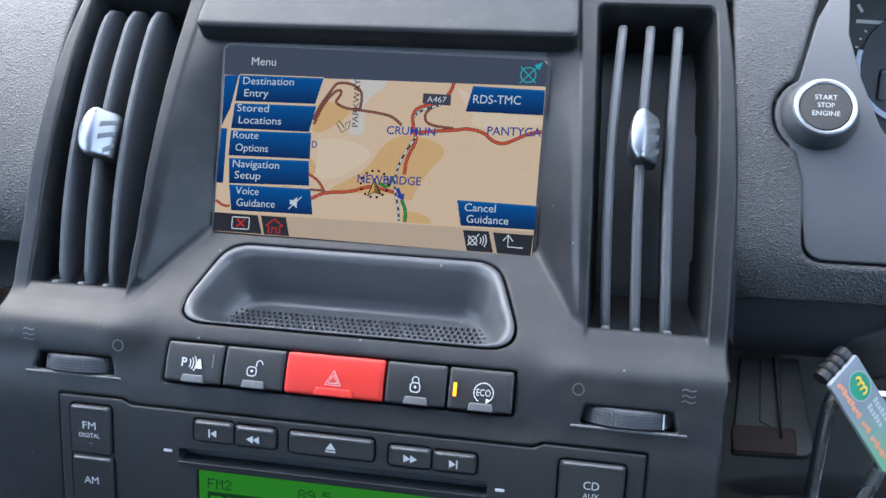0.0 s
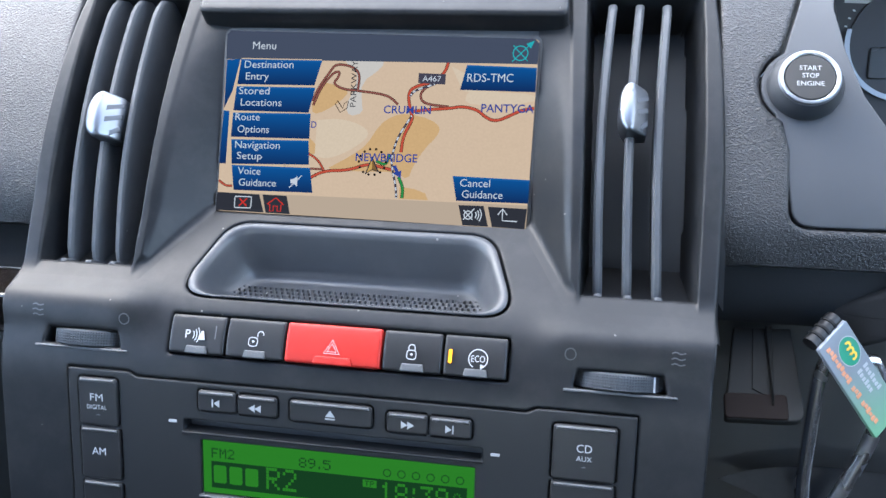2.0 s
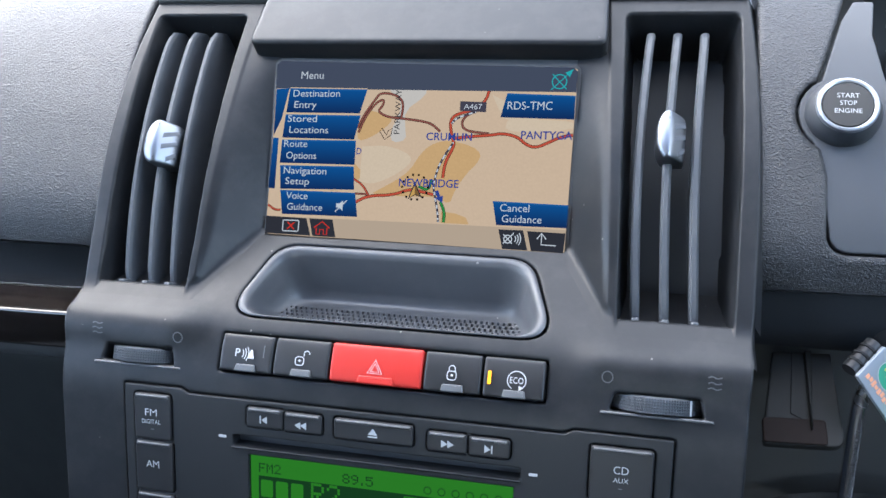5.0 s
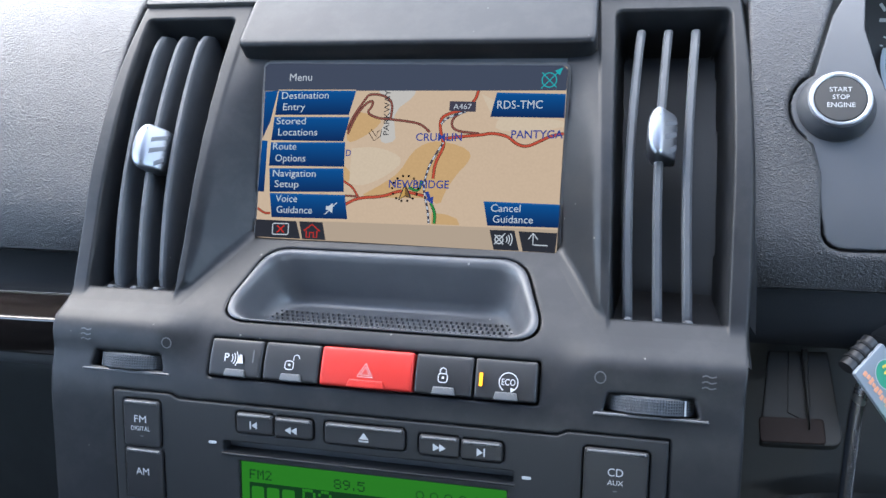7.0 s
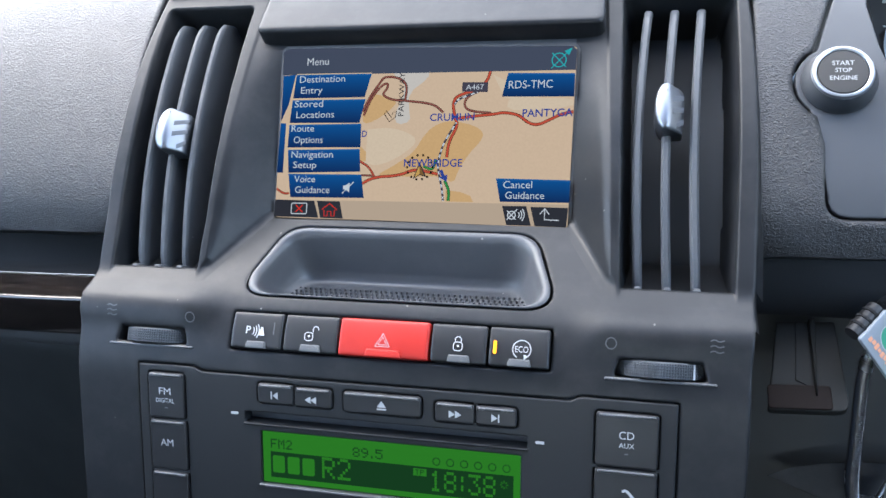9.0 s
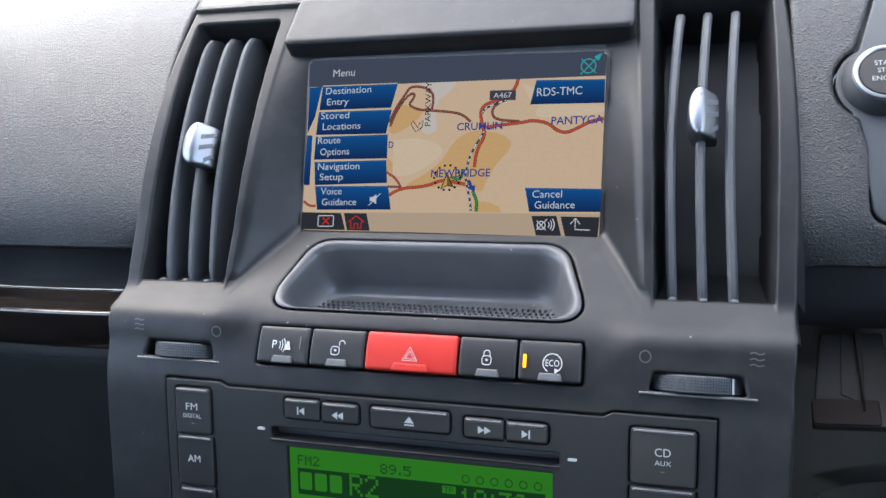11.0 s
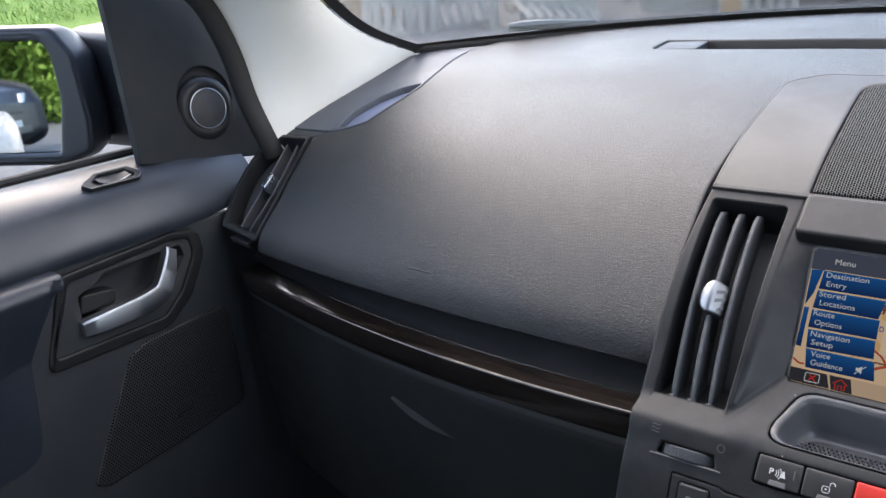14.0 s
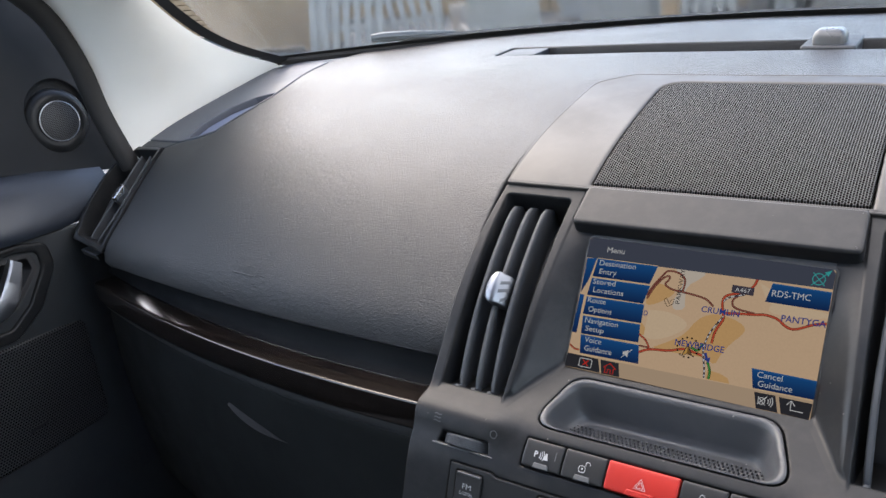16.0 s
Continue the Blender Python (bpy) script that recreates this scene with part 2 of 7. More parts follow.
def grained(name, base, rough=0.5, grain=1400.0, bump=0.15, depth=0.0002, vary=0.2, metal=0.0, patch=14.0, coat=0.0, scuff=0.1, spec=0.5, dust=0.0):
    """Moulded or painted stuff: fine grain, and wear and dust at a larger scale."""
    m, t, b, _ = nodes_of(name)
    co = coords(t)
    big, fine = noise_of(t, co, patch, 4), noise_of(t, co, grain, 2)
    dark, light = tuple(c * (1 - vary) for c in base), tuple(min(1, c * (1 + vary)) for c in base)
    paint = mixed(t, big, dark, light)
    if dust:
        # sparse pale specks and a thin film of dust
        v = t.nodes.new("ShaderNodeTexVoronoi")
        v.inputs["Scale"].default_value = 210
        link(t, co, v.inputs["Vector"])
        sep = t.nodes.new("ShaderNodeSeparateColor")
        link(t, v.outputs["Color"], sep.inputs[0])
        speck = math_node(t, "MULTIPLY", math_node(t, "LESS_THAN", v.outputs["Distance"], math_node(t, "MULTIPLY", sep.outputs[1], 0.12)), math_node(t, "GREATER_THAN", sep.outputs[0], 0.90))
        film = span(t, noise_of(t, co, 60, 5, 0.7), 0.0, 0.035, 0.45, 0.75)
        paint = mixed(t, math_node(t, "MULTIPLY", math_node(t, "MAXIMUM", math_node(t, "MULTIPLY", speck, 0.5), film), dust), paint, (0.42, 0.40, 0.37))
    link(t, paint, b.inputs["Base Color"])
    link(t, span(t, big, max(0.02, rough - scuff), min(1, rough + scuff)), b.inputs["Roughness"])
    b.inputs["Metallic"].default_value, b.inputs["Coat Weight"].default_value = metal, coat
    b.inputs["Specular IOR Level"].default_value = spec
    if bump:
        bumped(t, b, fine, bump, depth)
    return m


def leathered(name, base, rough=0.5, cell=380.0, bump=0.5, depth=0.0006, spec=0.5):
    """Moulded hide: a net of short creases that run mostly across, over pores and broad unevenness."""
    m, t, b, _ = nodes_of(name)
    b.inputs["Specular IOR Level"].default_value = spec
    co, across = coords(t), coords(t, (0.62, 1.0, 1.0))
    net = math_node(t, "ABSOLUTE", math_node(t, "SUBTRACT", noise_of(t, across, cell, 1.5, 0.5, 0.7), 0.5))
    fine = math_node(t, "ABSOLUTE", math_node(t, "SUBTRACT", noise_of(t, across, cell * 1.9, 1.0, 0.5, 0.5), 0.5))
    wide, mid = noise_of(t, co, 9, 3), noise_of(t, co, 70, 3)
    folds = math_node(t, "MULTIPLY", span(t, net, 0, 1, 0.0, 0.24), span(t, mid, 0.45, 1.0))
    h = math_node(t, "ADD", folds, math_node(t, "MULTIPLY", span(t, fine, 0, 1, 0.0, 0.26), 0.6))
    bumped(t, b, h, bump, depth)
    link(t, mixed(t, wide, tuple(c * 0.88 for c in base), tuple(c * 1.12 for c in base)), b.inputs["Base Color"])
    link(t, span(t, wide, rough - 0.05, rough + 0.06), b.inputs["Roughness"])
    return m


def perforated(name, solid, hole, pitch, axes=(0, 1), size=0.32, rough=0.5):
    """Sheet with round holes in staggered rows."""
    m, t, b, _ = nodes_of(name)
    sep = t.nodes.new("ShaderNodeSeparateXYZ")
    link(t, coords(t), sep.inputs[0])
    u, v = (math_node(t, "MULTIPLY", sep.outputs[k], 1 / pitch) for k in axes)
    v = math_node(t, "MULTIPLY", v, 1.1547)
    row = math_node(t, "FLOOR", v)
    u = math_node(t, "ADD", u, math_node(t, "MULTIPLY", math_node(t, "MODULO", row, 2.0), 0.5))
    du = math_node(t, "SUBTRACT", math_node(t, "FRACT", u), 0.5)
    dv = math_node(t, "SUBTRACT", math_node(t, "FRACT", v), 0.5)
    d = math_node(t, "SQRT", math_node(t, "ADD", math_node(t, "MULTIPLY", du, du), math_node(t, "MULTIPLY", dv, dv)))
    lip = span(t, d, 0, 1, size - 0.07, size + 0.07)
    link(t, mixed(t, lip, hole, solid), b.inputs["Base Color"])
    link(t, span(t, lip, 1.0, rough, 0, 1), b.inputs["Roughness"])
    link(t, span(t, lip, 0.0, 0.5, 0, 1), b.inputs["Specular IOR Level"])
    bumped(t, b, lip, 0.6, 0.0006)
    return m


def glowing(name, color, strength=1.0, speckle=0.0):
    """A lit piece of a display."""
    m, t, b, out = nodes_of(name)
    t.nodes.remove(b)
    e = t.nodes.new("ShaderNodeEmission")
    e.inputs["Color"].default_value, e.inputs["Strength"].default_value = (*color, 1), strength
    if speckle:
        n = noise_of(t, coords(t), 900, 2)
        link(t, mixed(t, n, tuple(c * (1 - speckle) for c in color), tuple(c * (1 + speckle) for c in color)), e.inputs["Color"])
    link(t, e.outputs[0], out.inputs["Surface"])
    return m


def fading(name, top, foot, strength):
    """A lit key of a display that is brighter along its upper edge."""
    m, t, b, out = nodes_of(name)
    t.nodes.remove(b)
    e, sep = t.nodes.new("ShaderNodeEmission"), t.nodes.new("ShaderNodeSeparateXYZ")
    link(t, t.nodes.new("ShaderNodeTexCoord").outputs["Generated"], sep.inputs[0])
    link(t, mixed(t, sep.outputs[2], foot, top), e.inputs["Color"])
    e.inputs["Strength"].default_value = strength
    link(t, e.outputs[0], out.inputs["Surface"])
    return m


def lin(r, g, b):
    return tuple(c / 255 / 12.92 if c < 10.3 else ((c / 255 + 0.055) / 1.055) ** 2.4 for c in (r, g, b))


def veneer(name):
    m, t, b, _ = nodes_of(name)
    co = coords(t, (1.0, 14.0, 14.0))
    fig, fib = noise_of(t, co, 9, 6, 0.62, 1.2), noise_of(t, coords(t, (6.0, 160.0, 160.0)), 8, 3)
    ramp = t.nodes.new("ShaderNodeValToRGB")
    ramp.color_ramp.elements[0].color, ramp.color_ramp.elements[1].color = (0.003, 0.0026, 0.0024, 1), (0.017, 0.0128, 0.0108, 1)
    ramp.color_ramp.elements[0].position, ramp.color_ramp.elements[1].position = 0.36, 0.72
    link(t, math_node(t, "ADD", math_node(t, "MULTIPLY", fig, 0.75), math_node(t, "MULTIPLY", fib, 0.25)), ramp.inputs[0])
    link(t, ramp.outputs[0], b.inputs["Base Color"])
    b.inputs["Roughness"].default_value, b.inputs["Coat Weight"].default_value, b.inputs["Coat Roughness"].default_value = 0.5, 1.0, 0.15
    b.inputs["Specular IOR Level"].default_value = 0.0
    return m


def clear_glass(name, tint=(0.96, 0.98, 0.97), rough=0.0, dirt_haze=0.0, ior=1.45, soft=0.0):
    m, t, b, out = nodes_of(name)
    t.nodes.remove(b)
    clear, gloss, mix, fres = (t.nodes.new(k) for k in ("ShaderNodeBsdfRefraction" if soft else "ShaderNodeBsdfTransparent", "ShaderNodeBsdfGlossy", "ShaderNodeMixShader", "ShaderNodeFresnel"))
    if soft:
        # slight rough refraction blurs the view outside, in place of lens defocus
        clear.inputs["Roughness"].default_value, clear.inputs["IOR"].default_value = soft, 1.02
    clear.inputs["Color"].default_value, gloss.inputs["Roughness"].default_value = (*tint, 1), rough
    fres.inputs["IOR"].default_value = ior
    link(t, fres.outputs[0], mix.inputs[0])
    link(t, clear.outputs[0], mix.inputs[1])
    link(t, gloss.outputs[0], mix.inputs[2])
    top = mix.outputs[0]
    if dirt_haze:
        # pale dust layer, thickened to stand for the veil of light on the pane
        dust, film = t.nodes.new("ShaderNodeBsdfDiffuse"), t.nodes.new("ShaderNodeMixShader")
        dust.inputs["Color"].default_value = (0.6, 0.58, 0.55, 1)
        link(t, span(t, noise_of(t, coords(t), 7, 6, 0.7), dirt_haze * 0.3, dirt_haze), film.inputs[0])
        link(t, top, film.inputs[1])
        link(t, dust.outputs[0], film.inputs[2])
        top = film.outputs[0]
    link(t, top, out.inputs["Surface"])
    return m


def speckled(name, cols, scale, rough=0.9, bump=0.6, depth=0.02, fine=4.0):
    """Ground and the like: two noises over a few colours."""
    m, t, b, _ = nodes_of(name)
    co = coords(t)
    n1, n2 = noise_of(t, co, scale, 6, 0.65), noise_of(t, co, scale * fine, 5, 0.7)
    n3 = noise_of(t, co, scale * 0.06, 4)
    c = mixed(t, span(t, n2, 0, 1, 0.35, 0.65), cols[0], cols[1])
    link(t, mixed(t, span(t, n3, 0, 1, 0.42, 0.6), c, mixed(t, n1, cols[1], cols[2])), b.inputs["Base Color"])
    b.inputs["Roughness"].default_value = rough
    bumped(t, b, math_node(t, "ADD", n1, n2), bump, depth)
    return m


def varied(name, a, b_, rough=0.6, scale=3.0):
    """Leaves and boards: a colour of its own for every loose piece."""
    m, t, b, _ = nodes_of(name)
    geo = t.nodes.new("ShaderNodeNewGeometry")
    n = noise_of(t, coords(t), scale, 3)
    f = math_node(t, "ADD", math_node(t, "MULTIPLY", geo.outputs["Random Per Island"], 0.6), math_node(t, "MULTIPLY", n, 0.4))
    link(t, mixed(t, f, a, b_), b.inputs["Base Color"])
    b.inputs["Roughness"].default_value = rough
    return m


SATIN = grained("satin_dark_plastic", (0.0085, 0.0096, 0.0113), 0.41, 2600, 0.14, 0.0001, 0.08, dust=0.6, spec=0.23)
PADDED = grained("door_pad_plastic", (0.0128, 0.0170, 0.0250), 0.42, 1800, 0.2, 0.0002, 0.08, dust=0.3)
SOFT = grained("soft_dark_plastic", (0.0105, 0.0135, 0.0185), 0.55, 1500, 0.25, 0.0003, 0.1, dust=0.5)
FACE = grained("radio_face", (0.0120, 0.0132, 0.0146), 0.5, 2600, 0.10, 0.0001, 0.08, spec=0.25)
BLACK = grained("black_plastic", (0.024, 0.0265, 0.029), 0.56, 1800, 0.15, 0.0002, 0.15)
BUTTON = grained("button_plastic", (0.011, 0.0115, 0.0128), 0.42, 2600, 0.06, 0.0001, 0.08, spec=0.35)
DUCT = grained("vent_duct", (0.026, 0.030, 0.035), 0.6, 900, 0.1, 0.0002, 0.2)
DEEP = grained("duct_black", (0.022, 0.025, 0.030), 0.7, 900, 0.1, 0.0002, 0.2)
SLAT = grained("slat_plastic", (0.041, 0.046, 0.053), 0.52, 1400, 0.4, 0.0003, 0.12, dust=1.0, spec=0.35)
RUBBER = grained("tray_rubber", (0.042, 0.045, 0.051), 0.40, 1200, 0.2, 0.0002, 0.12, scuff=0.16, dust=0.8)
SILVER = grained("satin_silver", (0.34, 0.36, 0.39), 0.38, 2500, 0.05, 0.0001, 0.04, metal=1.0)
KNOB = grained("knob_silver", (0.19, 0.205, 0.23), 0.40, 2500, 0.05, 0.0001, 0.04, metal=1.0)
GROOVE = grained("groove_grey", (0.055, 0.062, 0.075), 0.5, 1400, 0.1, 0.0001, 0.1)
CHROME = grained("chrome", (0.66, 0.66, 0.67), 0.30, 600, 0.02, 0.0001, 0.04, metal=1.0)
HIDE = leathered("dash_hide", (0.0088, 0.0096, 0.0112), 0.40, 640, 0.70, 0.0005, 0.49)
MESH = perforated("speaker_mesh", (0.044, 0.046, 0.049), (0.003, 0.003, 0.003), 0.0020, (1, 0), 0.45, 0.5)
DOOR_MESH = perforated("door_speaker_mesh", (0.018, 0.020, 0.024), (0.003, 0.003, 0.003), 0.0034, (1, 2), 0.33)
TWEETER_MESH = perforated("tweeter_mesh", (0.040, 0.042, 0.046), (0.004, 0.003, 0.003), 0.0022, (1, 2), 0.33)
WOOD = veneer("dark_veneer")
DOORLOW = grained("door_low_plastic", (0.0150, 0.0185, 0.0225), 0.58, 1500, 0.25, 0.0003, 0.1, dust=0.3)
RED = grained("red_plastic", (0.32, 0.016, 0.011), 0.45, 2400, 0.05, 0.0001, 0.06, spec=0.3)
CLOTH = grained("pillar_cloth", (0.68, 0.68, 0.655), 0.9, 1900, 0.5, 0.0004, 0.05)
HEAD = grained("headliner_cloth", (0.60, 0.59, 0.56), 0.95, 900, 0.4, 0.0005, 0.05)
CARPET = grained("carpet", (0.016, 0.016, 0.017), 0.95, 700, 0.8, 0.002, 0.2)
PRINT = grained("white_print", (0.36, 0.37, 0.38), 0.5, 900, 0, 0, 0.03)
GREY_PRINT = grained("grey_print", (0.062, 0.066, 0.070), 0.5, 900, 0, 0, 0.05)
SEAL = grained("seal_rubber", (0.010, 0.010, 0.011), 0.75, 900, 0.3, 0.0003, 0.2)
GLASS = clear_glass("window_glass", dirt_haze=0.33, soft=0.27)
PANE = clear_glass("side_glass", ior=1.14)
MIRROR = grained("mirror_silver", (0.86, 0.88, 0.88), 0.015, 10, 0, 0, 0.0, metal=1.0, scuff=0.0)

# ---- side views that the dashboard is made from ----
FASCIA = Profile([(-0.0930, 0.84), (-0.0500, 0.965), (-0.0370, 1.0), (-0.0228, 1.036), (-0.0148, 1.056), (-0.0115, 1.064), (-0.0062, 1.0735),
                  (0.0, 1.08), (0.0075, 1.088), (0.0125, 1.0915), (0.018, 1.0942), (0.030, 1.0985), (0.056, 1.1078), (0.064, 1.1105)], (0.0, 1.08))
RIM = Profile([(0.0285, 1.0950), (0.052, 1.1285), (0.081, 1.1590), (0.113, 1.1860), (0.1435, 1.2065)], times=3)
PAD = Profile([(0.066, 1.094), (0.054, 1.099), (0.050, 1.108), (0.056, 1.124), (0.067, 1.139), (0.100, 1.174), (0.142, 1.2065), (0.20, 1.2300), (0.296, 1.2525),
               (0.36, 1.2595), (0.43, 1.2635), (0.55, 1.2655), (0.70, 1.2640)])


def sweep_back(x, z):
    """How far the dashboard falls back towards the doors."""
    q = max(0.0, (abs(x) - 0.16) / 0.5) ** 2
    return q * (0.047 + 0.028 * min(1, max(0, (z - 1.12) / 0.09)))


def dash(x, s, h=0.0):
    y, z = PAD.at(s, h)
    return Vector((x, y + sweep_back(x, z), z + 0.0165 * min(0.0, x + 0.16)))


def glass_foot(x):
    return 0.664 - 0.67 * x * x


def s_dash(x, y):
    """The place along the side view where the dashboard reaches y."""
    lo, hi = PAD.s_z(1.13), PAD.s[-1]
    for _ in range(30):
        mid = (lo + hi) / 2
        lo, hi = (mid, hi) if dash(x, mid).y < y else (lo, mid)
    return lo


S_LOW, S_VENT, S_SCREEN = FASCIA.s_z(0.90), FASCIA.s_y(0.0290), FASCIA.s_y(0.0632)


# ---- centre console ----
def shell(x, s, h=0.0):
    """The console's face, with a fuller shoulder under the two vents."""
    w = min(1.0, max(0.0, (abs(x) - 0.080) / 0.022))
    w = w * w * (3 - 2 * w)
    return FASCIA(x, s, h + 0.0044 * w * math.exp(-0.5 * ((s - 0.0112) / 0.0066) ** 2))


console = thing("centre_console", "dark grey moulded plastic centre console with satin finish", "car console", (0, 0.0, 0.90))
tray_gap = rounded([(-0.0782, FASCIA.s_y(0.0150)), (0.0782, FASCIA.s_y(0.0150)), (0.0640, FASCIA.s_y(0.0572)), (-0.0640, FASCIA.s_y(0.0572))], [0.012, 0.012, 0.016, 0.016], 9)
strip_gap = rrect(-0.0755, -0.0072, 0.0765, 0.0114, 0.0015)
wheel_gaps = [rounded([(-0.1365, -0.0066), (-0.0985, -0.0066), (-0.1005, 0.0008), (-0.1345, 0.0008)], 0.0012), rounded([(0.1028, -0.0070), (0.1408, -0.0070), (0.1388, 0.0004), (0.1048, 0.0004)], 0.0012)]
radio_gap = rounded([(-0.1235, S_LOW + 0.002), (0.1300, S_LOW + 0.002), (0.1300, -0.0165), (0.0890, -0.0165), (0.0850, -0.0185), (-0.0895, -0.0185), (-0.0935, -0.0165), (-0.1235, -0.0165)], 0.0008, 2)
outline = rounded([(-0.1575, S_LOW), (0.1575, S_LOW), (0.1580, 0.0), (0.1600, S_VENT), (0.0985, S_VENT), (0.0795, S_SCREEN), (-0.0770, S_SCREEN), (-0.0985, S_VENT), (-0.1600, S_VENT), (-0.1580, 0.0)], 0.001, 2)
part("fascia", slab(outline, shell, -0.030, 0.0, 0.0012, holes=[tray_gap, strip_gap, *wheel_gaps, radio_gap], res=0.0038), SATIN, console)
part("side_cheek", sheet(lambda a, b: Vector((-0.1570, FASCIA.at(S_LOW + b * (S_VENT - S_LOW))[0] + a * 0.20 + 0.002, FASCIA.at(S_LOW + b * (S_VENT - S_LOW))[1] - 0.001)), 4, 24, 0.002), SOFT, console)
part("side_cheek", sheet(lambda a, b: Vector((0.1570, FASCIA.at(S_LOW + b * (S_VENT - S_LOW))[0] + a * 0.20 + 0.002, FASCIA.at(S_LOW + b * (S_VENT - S_LOW))[1] - 0.001)), 4, 24, 0.002), SOFT, console)

# rims round the two middle vents, and the walls that fall from them to the screen
L_RIM = RIM.s[-1]
V_LOW, V_TOP = 0.0006, L_RIM - 0.0115
SCREEN = facing(0.0635, 1.1105, 33.8)


def on_screen(u, v, h=0.0):
    """Millimetres over the display, from the middle of its foot."""
    return SCREEN(u / 1000, (v + 0.014 * u) / 1000, h)


def low_of(a, b, k):
    """The smaller of two heights, with a round of size k where they meet."""
    q = np.clip(0.5 + 0.5 * (b - a) / k, 0, 1)
    return b * (1 - q) + a * q - k * q * (1 - q)


def high_of(a, b, k):
    return -low_of(-a, -b, k)


def step(x, a, b):
    q = np.clip((x - a) / (b - a), 0, 1)
    return q * q * (3 - 2 * q)


def raised(rows):
    """A side view as heights over a plane that leans with the console: (along, up)."""
    rows = np.array(rows)
    return rows[:, 0] * 0.8 + rows[:, 1] * 0.6, rows[:, 1] * 0.8 - rows[:, 0] * 0.6


def extended(w, view):
    out = np.interp(w, *view)
    for k, k2 in ((0, 4), (-1, -5)):
        m = (view[1][k] - view[1][k2]) / (view[0][k] - view[0][k2])
        past = w < view[0][0] if k == 0 else w > view[0][-1]
        out = np.where(past, view[1][k] + m * (w - view[0][k]), out)
    return out


ALONG_S = np.linspace(-0.02, S_SCREEN, 90)
VIEW_MID, VIEW_WING, VIEW_RIM = raised([FASCIA.at(q) for q in ALONG_S]), raised([shell(0.13, q)[1:] for q in ALONG_S]), raised(RIM.p)
W_SILL, W_END = VIEW_RIM[0][0] + 0.0012, VIEW_RIM[0][-1]
W_VENT, W_SCREEN = (float(raised([FASCIA.at(q)])[0][0]) for q in (S_VENT, S_SCREEN))


def vent_rim(side):
    """One moulding: the hoop round a vent, its feet on the shoulder, and the wall down to the screen."""
    edge = 0.0752 if side < 0 else 0.0786
    xs_, ws = np.linspace(edge - 0.0008, 0.1645, 150), np.linspace(W_VENT - 0.020, W_END + 0.0022, 230)
    x, w = np.meshgrid(xs_, ws, indexing="ij")
    f = np.clip((w - W_SILL) / (W_END - W_SILL), 0, 1)
    wing = step(x, 0.080, 0.102)
    shelf = extended(w, VIEW_MID) * (1 - wing) + extended(w, VIEW_WING) * wing
    brink = W_VENT + (W_SCREEN - W_VENT) * np.clip((0.0985 - x) / 0.019, 0, 1)
    shelf = shelf - 0.00022 + 0.0005 * step(w, brink - 0.016, brink - 0.002) - 2.5 * np.maximum(0, x - 0.1590)
    top = extended(w, VIEW_RIM)
    lean = math.radians(33.8)
    glass = raised([(0.0635 + v * math.sin(lean), 1.1105 + v * math.cos(lean)) for v in np.linspace(-0.005, 0.10, 12)])
    top = top + 0.0034 * (1 - step(w, W_SILL - 0.002, W_SILL + 0.034))
    foot = np.where(w < W_SCREEN, extended(w, VIEW_MID), extended(w, glass)) - 0.0012
    ridge = 0.0990 - 0.0085 * f
    foot = np.minimum(foot, top - 0.002)
    crease = edge + (0.0985 - edge) * np.clip((W_SCREEN - w) / (W_SCREEN - W_VENT), 0, 1)
    slope = (x - crease) / np.maximum(0.003, ridge - crease)
    wall = foot + (top + 0.0004 - foot) * np.minimum(slope, 1) + 0.03 * np.maximum(0, slope - 1)
    lip_in, lip_out = 0.1035 - 0.0045 * f, 0.1518 - 0.0005 * f + 0.0012 * np.sin(math.pi * f)
    deep = low_of(low_of(x - lip_in, lip_out - x, 0.004), (W_END - 0.0085) - w, 0.004)
    between = low_of(x - lip_in, lip_out - x, 0.004)
    sill = W_SILL + (W_SCREEN - W_SILL + 0.002) * (1 - step(between, -0.0035, 0.0005))
    shelf = shelf - 6.0 * np.maximum(0, w - sill)
    out = 0.1598 + 0.0012 * np.sin(math.pi * f) - 0.0045 * f ** 3
    hoop = low_of(top, top - 8.0 * deep, 0.0040)
    hoop = low_of(hoop, top - 3.0 * (x - out), 0.0030)
    hoop = low_of(hoop, top - 4.0 * (w - W_END), 0.0016)
    hoop = low_of(hoop, wall, 0.0036)
    h = high_of(shelf, hoop, 0.0030)
    keep = (h > top - 0.030) & ~((x > 0.1602) & (w < W_SILL + 0.002))
    verts = [(side * a, 0.8 * b - 0.6 * c, 0.6 * b + 0.8 * c) for a, b, c in zip(x.ravel(), w.ravel(), h.ravel())]
    n, faces = len(ws), []
    for i in range(len(xs_) - 1):
        for j in range(n - 1):
            if keep[i:i + 2, j:j + 2].any():
                q = (i * n + j, (i + 1) * n + j, (i + 1) * n + j + 1, i * n + j + 1)
                faces.append(q if side > 0 else q[::-1])
    me = bpy.data.meshes.new("vent_rim")
    me.from_pydata(verts, [], faces)
    return mesh_part("vent_rim", me, SATIN, console, sharp=180)


GAPS = {}
for side in (-1, 1):
    g0, g1 = sorted((side * 0.1525, side * 0.0985))
    GAPS[side] = rounded([(g0, V_LOW), (g1, V_LOW), (g1, V_TOP), (g0, V_TOP)], [0.004, 0.004, 0.002, 0.002])
    vent_rim(side)

